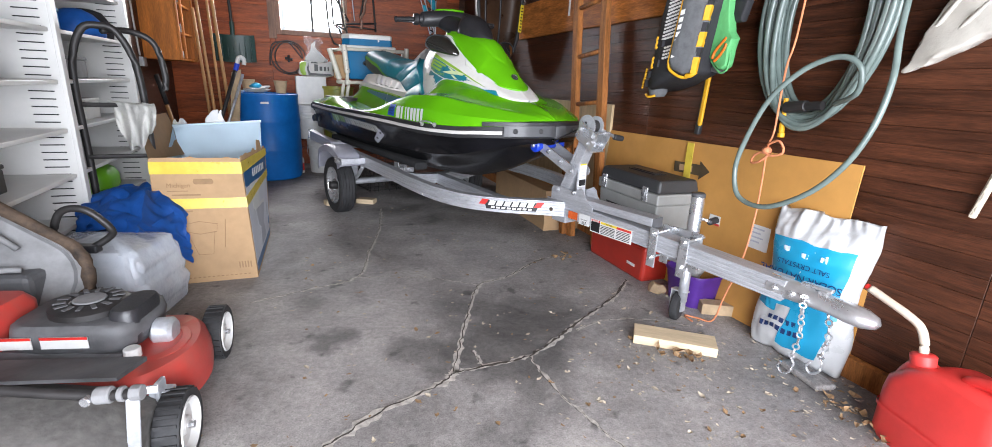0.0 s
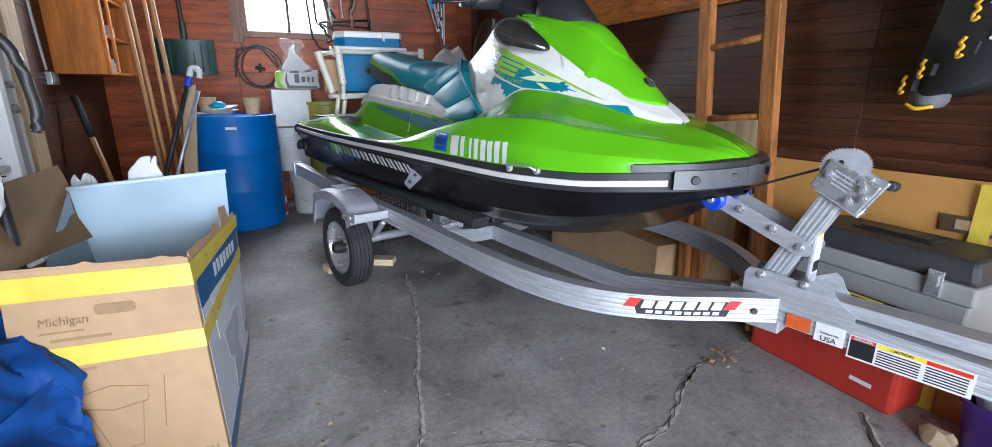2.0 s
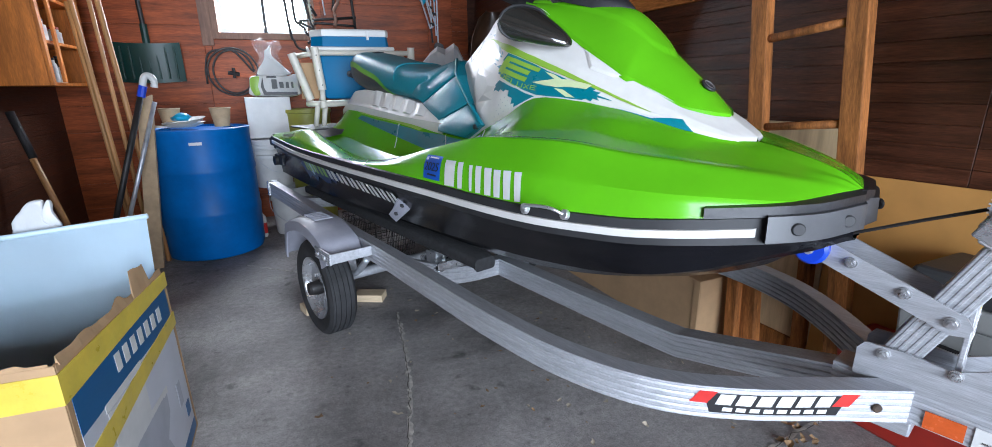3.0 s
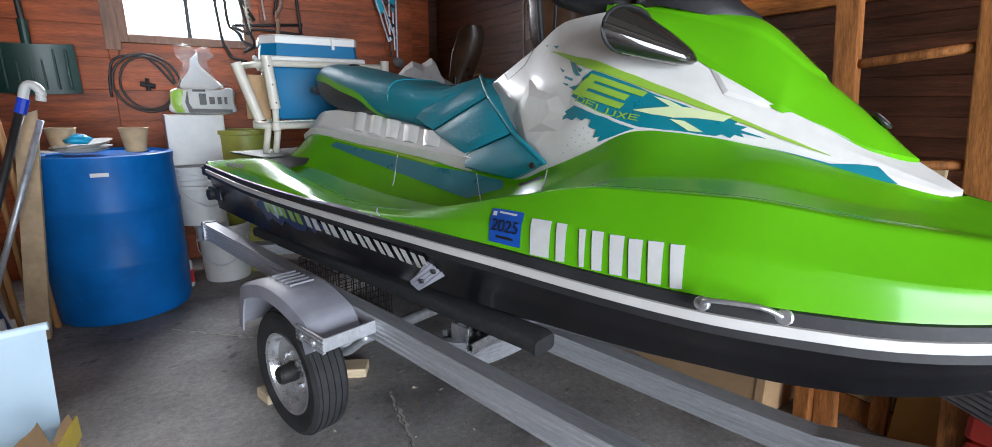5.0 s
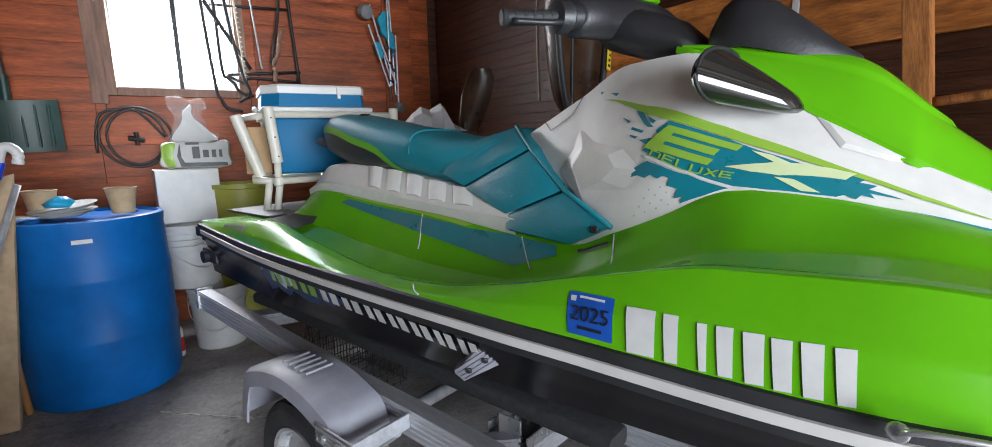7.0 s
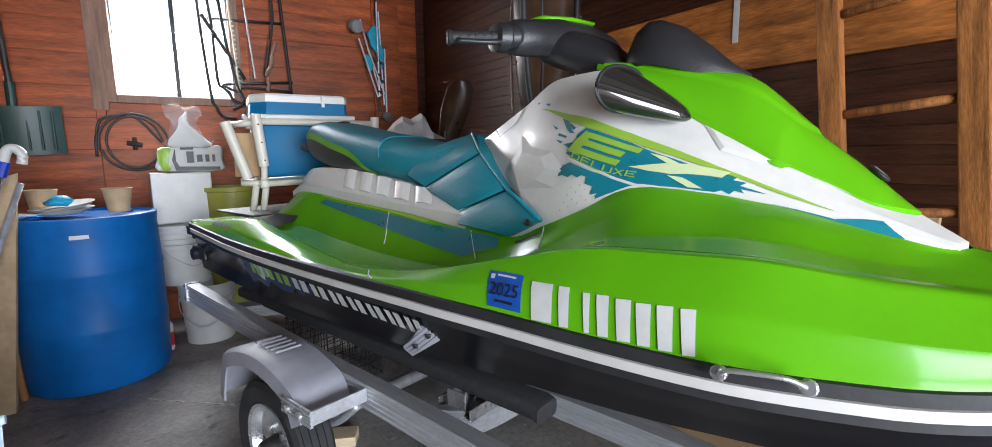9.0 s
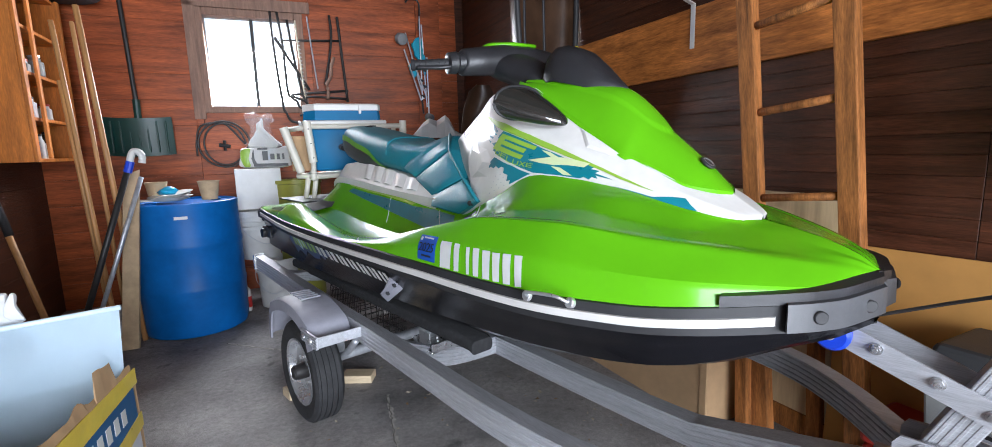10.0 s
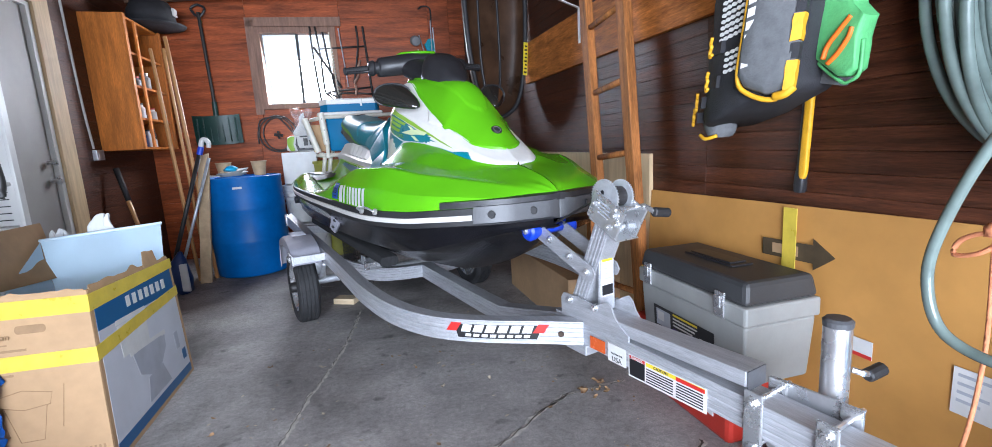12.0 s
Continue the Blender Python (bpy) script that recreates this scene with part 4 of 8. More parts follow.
def band(name, f, upper, lower, off, material, parent, label="", n=4):
    """A decal between two chains of (u, s) places, as one sheet."""
    rows = []
    for k in range(len(upper) - 1):
        for i in range(n + (k == len(upper) - 2)):
            t = i / n
            top = [upper[k][c] * (1 - t) + upper[k + 1][c] * t for c in (0, 1)]
            low = [lower[k][c] * (1 - t) + lower[k + 1][c] * t for c in (0, 1)]
            rows.append([lifted(f, low[0] + (top[0] - low[0]) * m / 6, low[1] + (top[1] - low[1]) * m / 6, off) for m in range(7)])
    return part(name, rings(rows, closed=False), material, parent, label, smooth=True)


def quad(name, q, off, material, label="", f=cowl_at, parent=None):
    return band(name, f, [q[0], q[1]], [q[3], q[2]], off, material, parent or ski, label)


def cutout(name, poly, off, material, label="", f=cowl_at):
    """A decal with a free outline of (u, s) places."""
    bm = bmesh.new()
    bm.faces.new([bm.verts.new((u, q, 0)) for u, q in poly])
    bmesh.ops.triangulate(bm, faces=bm.faces[:])
    for k in range(2):
        bmesh.ops.subdivide_edges(bm, edges=[e for e in bm.edges if e.calc_length() > .012], cuts=1)
        bmesh.ops.triangulate(bm, faces=bm.faces[:])
    for v in bm.verts:
        v.co = lifted(f, v.co.x, v.co.y, off)
    return part(name, bm, material, ski, label, smooth=True)


cutout("side_graphic", [(-.533, .491), (-.495, .464), (-.425, .415), (-.359, .344), (-.297, .29), (-.253, .282), (-.227, .305), (-.208, .303), (-.217, .244), (-.193, .255), (-.204, .194), (-.168, .18), (-.156, .166), (-.202, .152), (-.195, .104), (-.213, .111), (-.22, .051), (-.236, .078), (-.251, .026), (-.278, .018), (-.307, .012), (-.353, .02), (-.405, .05), (-.489, .222), (-.572, .318), (-.584, .328), (-.572, .34), (-.59, .366), (-.577, .385), (-.6, .423), (-.552, .416), (-.56, .451)], .0022, "teal_ink", "torn teal graphic")
cutout("side_graphic", [(-.577, .308), (-.489, .202), (-.415, .037), (-.46, .021), (-.503, .035), (-.498, .072), (-.515, .078), (-.509, .131), (-.53, .162), (-.525, .202), (-.54, .219), (-.551, .208), (-.567, .235), (-.58, .224), (-.598, .246), (-.631, .243), (-.657, .259), (-.62, .279)], .0022, "teal_ink", "torn teal graphic")
for fl in ([(-.618, .559), (-.596, .54), (-.577, .497), (-.565, .47), (-.579, .476), (-.598, .515)], [(-.586, .526), (-.561, .498), (-.568, .488)], [(-.653, .548), (-.626, .521), (-.633, .517)], [(-.618, .497), (-.589, .464), (-.593, .453), (-.623, .488)], [(-.628, .465), (-.603, .442), (-.61, .433)], [(-.70, .664), (-.675, .648), (-.682, .64)], [(-.735, .70), (-.722, .69), (-.73, .684)]):
    cutout("side_graphic", fl, .0022, "teal_ink", "teal fleck")
band("side_flash", cowl_at, [(-.722, .656), (-.592, .564), (-.498, .514), (-.427, .482), (-.362, .435), (-.3, .388), (-.242, .355), (-.187, .331), (-.135, .279), (-.085, .244), (-.05, .227)], [(-.708, .645), (-.584, .529), (-.495, .469), (-.425, .42), (-.359, .364), (-.298, .317), (-.24, .295), (-.186, .275), (-.134, .228), (-.085, .209), (-.05, .215)], .003, "lime_ink", ski, "lime graphic line")
cutout("side_graphic", [(-.156, .035), (-.084, .05), (-.047, .06), (-.006, .25), (.022, .36), (.056, .06), (.024, .016), (-.032, .02), (-.084, .03)], .0022, "teal_ink", "teal tail of the graphic")
band("panel_line", cowl_at, [(-.585, .345), (-.489, .229), (-.408, .055), (-.353, .024), (-.28, .024), (-.2, .06)], [(-.583, .325), (-.489, .209), (-.414, .035), (-.353, .006), (-.28, .006), (-.2, .03)], .0032, "white_ink", ski, "thin white line")
for q in ([(-.533, .472), (-.396, .376), (-.406, .34), (-.541, .445)], [(-.541, .43), (-.434, .345), (-.445, .31), (-.552, .404)], [(-.565, .398), (-.444, .289), (-.455, .257), (-.587, .379)], [(-.533, .472), (-.511, .456), (-.556, .347), (-.587, .379)]):
    quad("side_letter", q, .004, "lime_ink", "plain lime bar")
for q in ([(-.425, .246), (-.379, .257), (-.335, .162), (-.38, .19)], [(-.379, .257), (-.223, .325), (-.237, .233), (-.335, .162)], [(-.382, .35), (-.349, .328), (-.313, .272), (-.339, .262)], [(-.342, .146), (-.311, .143), (-.27, .053), (-.299, .04)]):
    quad("side_letter", q, .004, "pale_lime", "plain pale bar")
WORD = [(-.566, .359), (-.402, .179), (-.407, .117), (-.573, .333)]
GLYPH = {"D": [(0, 0, .16, 1), (.16, 0, .7, .16), (.16, .84, .7, 1), (.7, .12, .86, .88)], "E": [(0, 0, .16, 1), (.16, 0, .86, .16), (.16, .42, .74, .58), (.16, .84, .86, 1)], "L": [(0, 0, .16, 1), (.16, 0, .86, .16)],
         "U": [(0, .1, .16, 1), (.1, 0, .76, .16), (.7, .1, .86, 1)]}


def word_at(x, y):
    top = [WORD[0][c] + (WORD[1][c] - WORD[0][c]) * x for c in (0, 1)]
    low = [WORD[3][c] + (WORD[2][c] - WORD[3][c]) * x for c in (0, 1)]
    return tuple(low[c] + (top[c] - low[c]) * y for c in (0, 1))


for k, ch in enumerate("DELUXE"):
    strokes = [[(x0, y1), (x1, y1), (x1, y0), (x0, y0)] for x0, y0, x1, y1 in GLYPH.get(ch, [])] or [[(0, 1), (.2, 1), (.9, 0), (.7, 0)], [(.7, 1), (.9, 1), (.2, 0), (0, 0)]]
    for st in strokes:
        quad("word_stroke", [word_at((k + x) / 6, y) for x, y in st], .0042, "lime_ink")


# angular raised panels on the cowl's flank
def facet(outer, inner, lift):
    a_, b_ = [lifted(cowl_at, u, q, .001) for u, q in outer], [lifted(cowl_at, u, q, lift) for u, q in inner]
    bm = rings([a_, b_], caps=False)
    bm.verts.ensure_lookup_table()
    bm.faces.new([bm.verts[len(a_) + i] for i in range(len(b_))])
    return bm


part("cowl_facet", facet([(-.787, .585), (-.641, .402), (-.587, .262), (-.623, .19), (-.738, .174), (-.847, .391)], [(-.76, .483), (-.676, .39), (-.655, .314), (-.689, .272), (-.75, .273), (-.794, .403)], .009), "whitegel", ski, "angular white side panel")
part("cowl_facet", facet([(-.295, .715), (-.201, .735), (-.141, .735), (-.185, .60), (-.25, .546)], [(-.272, .68), (-.205, .70), (-.165, .69), (-.20, .62), (-.245, .585)], .006), "whitegel", ski, "angular white side panel")
band("seam", cowl_at, [(-.771, .264), (-.70, .264), (-.657, .264)], [(-.771, .256), (-.70, .255), (-.657, .256)], .0022, "greyplas", ski)
band("seam", cowl_at, [(-.800, .748), (-.829, .690), (-.905, .660), (-.93, .74)], [(-.794, .748), (-.824, .683), (-.905, .652), (-.936, .74)], .002, "greyplas", ski)
for k in range(5):
    for j in range(4):
        quad("vent_dot", [(-.60 + .024 * k + .01 * j, .06 + .035 * j), (-.597 + .024 * k + .01 * j, .06 + .035 * j), (-.597 + .024 * k + .01 * j, .052 + .035 * j), (-.60 + .024 * k + .01 * j, .052 + .035 * j)], .0012, "box_grey")
band("pedestal_stripe", deck_at, [(-1.772, .973), (-1.416, .972), (-1.109, .969), (-.947, .985), (-.797, .977)], [(-1.821, .95), (-1.399, .925), (-1.089, .902), (-.913, .883), (-.788, .934)], .0025, "teal_ink", ski, "teal stripe below the seat")
band("pedestal_stripe", deck_at, [(-1.83, .997), (-1.39, .997), (-1.077, .995)], [(-1.806, .983), (-1.383, .981), (-1.121, .972)], .0025, "lime_ink", ski, "pale lime stripe below the seat")
REG_TOP = [(-.488, .196), (-.440, .185), (-.428, .181), (-.405, .178), (-.378, .167), (-.364, .167), (-.352, .168), (-.329, .169), (-.317, .165), (-.290, .167), (-.282, .162), (-.257, .164), (-.248, .165), (-.222, .168), (-.211, .166), (-.188, .169)]
for k in range(0, 16, 2):
    (u0, q0), (u1, q1) = REG_TOP[k], REG_TOP[k + 1]
    quad("registration_bar", [(u0, q0), (u1, q1), (u1 + .005, .014), (u0 + .009, .010)], .0025, "white_ink", "plain white bar", deck_at)
stk = quad("registration_sticker", [(-.598, .255), (-.511, .221), (-.505, .031), (-.586, .036)], .002, "blue_ink", "blue sticker with plain bars", deck_at)
quad("sticker_bar", [(-.575, .232), (-.527, .213), (-.527, .203), (-.574, .221)], .003, "white_ink", "", deck_at, stk)
quad("sticker_bar", [(-.592, .235), (-.581, .231), (-.580, .205), (-.590, .208)], .003, "white_ink", "", deck_at, stk)
quad("sticker_bar", [(-.570, .086), (-.525, .079), (-.524, .064), (-.569, .070)], .003, "black_ink", "", deck_at, stk)
ea, eb = lifted(deck_at, -.588, .150, .004), lifted(deck_at, -.508, .132, .004)
ex = (eb - ea).normalized()
ey = (lifted(deck_at, -.548, .20, .004) - lifted(deck_at, -.548, .09, .004)).normalized()
ez = ex.cross(ey).normalized()
ey = ez.cross(ex)
mid = (ea + eb) / 2 + ez * .001
text("sticker_year", "2025", .036, "black_ink", stk, Matrix(((ex.x, ey.x, ez.x, mid.x), (ex.y, ey.y, ez.y, mid.y), (ex.z, ey.z, ez.z, mid.z), (0, 0, 0, 1))))
HTOP = [(-1.772, 0.013), (-1.657, 0.013), (-1.552, 0.015), (-1.427, 0.020), (-1.311, 0.024), (-1.206, 0.029), (-1.112, 0.033), (-1.027, 0.040), (-.948, 0.046), (-.875, 0.055), (-.807, 0.064)]
HLOW = [(-1.831, 0.125), (-1.705, 0.119), (-1.596, 0.121), (-1.472, 0.126), (-1.348, 0.131), (-1.238, 0.140), (-1.14, 0.146), (-1.053, 0.156), (-.972, 0.166), (-.903, 0.180), (-.835, 0.194)]
for k in range(10):
    def along(ch, x, k=k):
        return tuple(ch[k][c] + (ch[k + 1][c] - ch[k][c]) * x for c in (0, 1))
    quad("hull_letter", [along(HTOP, .08), along(HTOP, .36), along(HLOW, .40), along(HLOW, .12)], .005, "lime_ink" if k < 3 else "white_ink", "plain pale bar", hull_at)
    quad("hull_letter", [along(HTOP, .52), along(HTOP, .84), along(HLOW, .86), along(HLOW, .54)], .005, "lime_ink" if k < 3 else "white_ink", "plain pale bar", hull_at)
cutout("hull_graphic", [(-1.80, .02), (-1.685, .012), (-1.505, .016), (-1.328, .044), (-1.315, .11), (-1.377, .118), (-1.445, .18), (-1.474, .139), (-1.53, .20), (-1.599, .214), (-1.676, .159), (-1.75, .24), (-1.818, .184), (-1.90, .25), (-1.90, .08)], .003, "navy", "dark blue splash graphic", hull_at)
cutout("hull_graphic", [(-1.737, .02), (-1.60, .024), (-1.637, .102), (-1.70, .12), (-1.729, .167), (-1.761, .127)], .004, "tote", "pale splash graphic", hull_at)
for k in range(5):
    quad("stern_letter", [(-2.33 + k * .062, .262), (-2.29 + k * .062, .26), (-2.275 + k * .062, .17), (-2.315 + k * .062, .175)], .002, "black_ink", "plain dark bar", deck_at)
quad("vent_slot", [(-.734, .964), (-.649, .949), (-.646, .930), (-.727, .945)], .002, "blackplas", "", deck_at)

# tow eye on the rail, pale traction plate, jet nozzle
# four thin pale streaks laid on the green deck
for pts in (((-1.322, .977), (-1.307, .896), (-1.305, .868)), ((-.91, .985), (-.88, .92), (-.856, .874)), ((-.641, .979), (-.63, .894), (-.617, .807)), ((-1.016, .268), (-.99, .16), (-.967, .064))):
    part("scuff", tube(smooth_path([deck_at(u, s_) + Vector((0, -.001, .0015)) for u, s_ in pts], 5), .0016, 5), "white_ink", ski, "thin pale streak")
part("grab_eye", tube(smooth_path([(-.140, -.532, .798), (-.125, -.546, .812), (-.06, -.532, .815), (-.035, -.514, .802)], 6), .0042, 8), "zinc", ski, "small chrome eye", smooth=True)
for p in ((-.142, -.520, .795), (-.032, -.503, .799)):
    part("eye_foot", rod(p, (p[0], p[1] - .012, p[2] + .003), .012, 12, .002), "zinc", ski)
for sgn in (-1, 1):
    fm = Matrix.Translation((-.855, sgn * .472, .660)) @ pose(0, 0, 0, -32 * sgn, -38, 0)
    fin = part("sponson", moved(join(prism([(-.075, -.020), (.060, -.032), (.072, -.024), (.068, .024), (.050, .032), (-.072, .014)], -.010, .010, .004), *[box(-.062, -.018 + .011 * k, -.0125, .058, -.0135 + .011 * k, .0125, .001) for k in range(4)]), fm @ pose(0, 0, 0, 90, 0, 0)), "fender", ski, "ribbed grey hull fin plate", smooth=30)
    for dx in (-.028, .034):
        part("fin_bolt", moved(rod((dx, -.016, 0), (dx, .016, 0), .0085, 12, .002), fm), "blackplas", fin)
part("jet_nozzle", join(rod((-2.62, 0, .46), (-2.80, 0, .46), .085, 20), rod((-2.78, 0, .46), (-2.84, 0, .45), .065, 20)), "blackplas", ski, smooth=30)
part("trim_tab", join(box(-2.76, -.36, .60, -2.60, -.30, .67, .01), box(-2.76, .30, .60, -2.60, .36, .67, .01), rod((-2.70, -.38, .63), (-2.70, .38, .63), .03, 12)), "blackplas", ski)


# ---- the boat trailer, in the watercraft's frame ----
tr = thing("boat_trailer", BOAT, "ribbed aluminium boat trailer with a winch post", "trailer")
BH, BWID = .078, .048


def ribbed(w, h, n=5, d=.0022):
    """A tube section with grooved flanks."""
    out = []
    for sx in (1, -1):
        ys = lin(-h / 2, h / 2, n * 4 + 1) if sx == 1 else lin(h / 2, -h / 2, n * 4 + 1)
        for i, y in enumerate(ys):
            groove = d if (i % 4) in (2,) else 0
            out.append((sx * (w / 2 - groove), y))
    return out


MAIN = [(-2.44, .475, .50), (-1.9, .475, .475), (-1.3, .475, .447), (-.95, .478, .438), (-.6, .49, .432), (-.3, .495, .424), (-.05, .472, .414), (.15, .405, .407), (.30, .29, .405), (.44, .135, .405), (.535, .035, .405)]
for sgn in (-1, 1):
    path = smooth_path([(u, sgn * v, z) for u, v, z in MAIN], 6)
    part("side_beam", sweep(path, ribbed(BWID, BH)), "alu", tr, "ribbed aluminium side beam", smooth=25)
    part("beam_cap", box(-2.462, sgn * .475 - .032, .455, -2.436, sgn * .475 + .032, .545, .004), "zinc", tr)
    part("side_light", box(-2.466, sgn * .475 - .02, .475, -2.4625, sgn * .475 + .02, .52, .001), "red_ink", tr, "red rear marker lamp")
part("centre_beam", sweep(smooth_path([(-.84, 0, .325), (-.4, 0, .312), (-.05, 0, .305), (.06, 0, .318), (.44, 0, .398), (.52, 0, .402)], 6), ribbed(.06, .075)), "alu", tr, smooth=25)
part("cross_member", sweep(smooth_path([(-.86, -.46, .43), (-.86, -.40, .40), (-.86, -.25, .345), (-.86, 0, .325), (-.86, .25, .345), (-.86, .40, .40), (-.86, .46, .43)], 6), ribbed(.05, .07)), "alu", tr, smooth=25)
part("cross_member", sweep(smooth_path([(-2.1, -.46, .47), (-2.1, -.25, .44), (-2.1, 0, .42), (-2.1, .25, .44), (-2.1, .46, .47)], 6), ribbed(.09, .05)), "alu", tr, smooth=25)
for sgn in (-1, 1):
    part("bunk_bracket", join(box(-.93, sgn * .30 - .06, .395, -.80, sgn * .30 + .06, .403, .003), box(-.93, sgn * .30 - .06, .403, -.924, sgn * .30 + .06, .432, .002), box(-.806, sgn * .30 - .06, .403, -.80, sgn * .30 + .06, .432, .002), box(-.90, sgn * .30 - .05, .403, -.83, sgn * .30 - .044, .462, .002)), "zinc", tr, "zinc channel bracket")
    for x_ in (-.905, -.865, -.825):
        bolt(tr, (x_, sgn * .30 - sgn * .035, .404), .007, (0, 0, 1))
    bolt(tr, (-.85, sgn * .24, .44), .008, (0, 0, 1))
    part("bunk", rings([[Vector((u, sgn * .29 + a, z + b)) for a, b in rrect(.09, .045, .014, 3)] for u, z in ((-2.3, .49), (-1.4, .483), (-.62, .478), (-.60, .47))]), "carpet", tr, "black carpeted bunk", smooth=40)
part("axle", join(rod((-1.40, -.50, .235), (-1.40, .50, .235), .024, 14), box(-1.46, -.53, .26, -1.34, -.455, .42, .004), box(-1.46, .455, .26, -1.34, .53, .42, .004)), "galv", tr, smooth=30)
for sgn in (-1, 1):
    part("leaf_spring", tube(smooth_path([(-1.70, sgn * .50, .40), (-1.55, sgn * .50, .30), (-1.40, sgn * .50, .265), (-1.25, sgn * .50, .30), (-1.12, sgn * .50, .40)], 6), .014, 8), "galv", tr, smooth=True)


# wheels
def wheel():
    w = part("wheel", turned([(.0, -.055), (.10, -.055), (.128, -.05), (.142, -.058), (.146, -.05), (.142, .055), (.132, .05), (.12, .02), (.085, .012), (.075, .02), (.05, .02), (0, .02)], 36), "zinc", tr, "silver steel rim", smooth=30)
    prof = [(.140, -.048), (.168, -.060), (.196, -.060), (.212, -.050)]
    for k in range(4):
        y = -.042 + k * .022
        prof += [(.218, y), (.218, y + .016), (.212, y + .0165), (.212, y + .0215)]
    prof += [(.212, .050), (.196, .060), (.168, .060), (.140, .048)]
    part("tyre", turned(prof, 48, False), "tyre", w, "worn black trailer tyre", smooth=30)
    part("hub", turned([(.0, -.075), (.026, -.072), (.030, -.03), (.034, .03), (.030, .07), (.024, .078), (0, .08)], 20), "rackblk", w, "dark bearing hub", smooth=30)
    for k in range(4):
        a = math.pi / 4 + k * math.pi / 2
        part("wheel_nut", moved(cyl(.011, .016, .034, 6), Matrix.Translation((.058 * math.cos(a), .058 * math.sin(a), 0))), "zinc", w)
    return w


w1 = wheel()
w1.matrix_basis = Matrix.Translation((-1.40, -.585, .220)) @ pose(0, 0, 0, 90, 0, 0)
for o in [w1]:
    w2 = w1.copy()
    scene.collection.objects.link(w2)
    w2.matrix_basis = Matrix.Translation((-1.40, .585, .220)) @ pose(0, 0, 0, -90, 0, 0)
    for c in w1.children:
        cc = c.copy()
        scene.collection.objects.link(cc)
        cc.parent = w2
for sgn in (-1, 1):
    ang = lin(math.pi * .93, math.pi * .17, 26)
    rs = []
    for a in ang:
        r = .268
        cx, cz = math.cos(a), math.sin(a)
        sq = 1.0 / max(abs(cx), abs(cz)) ** .38
        rs.append([Vector((-1.40 + cx * (r + d) * sq * 1.05, sgn * (.585 + y), .262 + cz * (r + d) * sq * .98 + (.0))) for y, d in ((-.085, .0), (-.075, .012), (.058, .012), (.078, .002), (.084, -.04), (.078, -.041), (.072, -.006), (.052, .004), (-.073, .004), (-.080, -.004))])
    fd = part("fender", rings(rs), "fender", tr, "grey moulded plastic fender", smooth=40)
    part("fender_tread", join(*[box(-1.55 + k * .03, sgn * .585 - .04, .545, -1.542 + k * .03, sgn * .585 + .04, .5515, .001) for k in range(5)]), "fender", fd, "", m=Matrix.Translation((.09, 0, -.003)))
    prof = [(-.005, .428)] + [(.004 - .0025 * (k // 2 % 2), .428 + .044 * ((k + 1) // 2) / 8) for k in range(17)] + [(-.005, .472)]
    part("fender_bracket", rings([[Vector((u, sgn * (.672 + y), z)) for y, z in prof] for u in (-1.215, -1.065)]), "alu", fd, "ribbed aluminium fender bracket")
    part("bracket_arm", box(-1.076, min(sgn * .50, sgn * .666), .430, -1.068, max(sgn * .50, sgn * .666), .470, .002), "alu", fd)
    for du in (-1.175, -1.11):
        part("bolt", rod((du, sgn * .676, .450), (du, sgn * .687, .450), .012, 12, .003), "zinc", fd)

# tongue, coupler, winch post
part("tongue", sweep([(.40, 0, .405), (.9, 0, .392), (1.35, 0, .372), (1.66, 0, .357)], ribbed(.078, .078)), "alu", tr, "ribbed aluminium tongue", smooth=25)
part("top_tube", join(box(.50, -.038, .446, 1.085, .038, .484, .003)), "alu", tr)
part("tube_cap", box(1.0855, -.036, .436, 1.089, .036, .484, .002), "greyplas", tr)
part("front_bracket", join(box(.46, -.05, .33, .56, .05, .364, .004)), "alu", tr)
cp = part("coupler", rings([[Vector((u, w * math.cos(a), z + h * math.sin(a))) for a in [2 * math.pi * k / 18 for k in range(18)]] for u, w, z, h in
                            ((1.60, .043, .362, .040), (1.72, .040, .358, .036), (1.80, .036, .352, .032), (1.85, .046, .347, .034), (1.90, .046, .343, .032), (1.935, .028, .340, .020), (1.945, .004, .339, .004))]), "zinc", tr, "polished steel hitch coupler", smooth=50)
part("latch", join(box(1.70, -.012, .392, 1.80, .012, .405, .004), box(1.76, -.02, .378, 1.79, .02, .396, .003)), "zinc", cp)
for u in (1.63, 1.69):
    bolt(cp, (u, -.043, .36), .010)
for k, side in ((0, -1), (1, 1)):
    ch = part("safety_chain", bmesh.new(), "zinc", tr, "hanging safety chain")
    pts = smooth_path([(1.73, side * .045, .372), (1.74, side * .058, .31), (1.75, side * .060, .22), (1.74, side * .062, .14)] if side < 0 else [(1.73, .045, .372), (1.78, .058, .30), (1.80, .062, .2), (1.79, .062, .12)], 4)
    for i, (a, b) in enumerate(zip(pts, pts[1:])):
        d = (b - a)
        mid = (a + b) / 2
        ln = d.length * .72
        loop = [(ln * .62 * math.cos(t), .010 * math.sin(t), 0) for t in [2 * math.pi * j / 10 for j in range(10)]]
        q = d.to_track_quat("X", "Z").to_matrix().to_4x4()
        part("link", moved(tube(loop, .0034, 6, True), Matrix.Translation(mid) @ q @ pose(0, 0, 0, 90 * (i % 2), 0, 0)), "zinc", ch)
    e = pts[-1]
    part("hook", moved(tube(smooth_path([(0, 0, 0), (.012, 0, -.02), (.004, 0, -.055), (-.02, 0, -.07), (-.036, 0, -.05), (-.028, 0, -.03)], 5), .0045, 8), Matrix.Translation(e)), "zinc", ch)
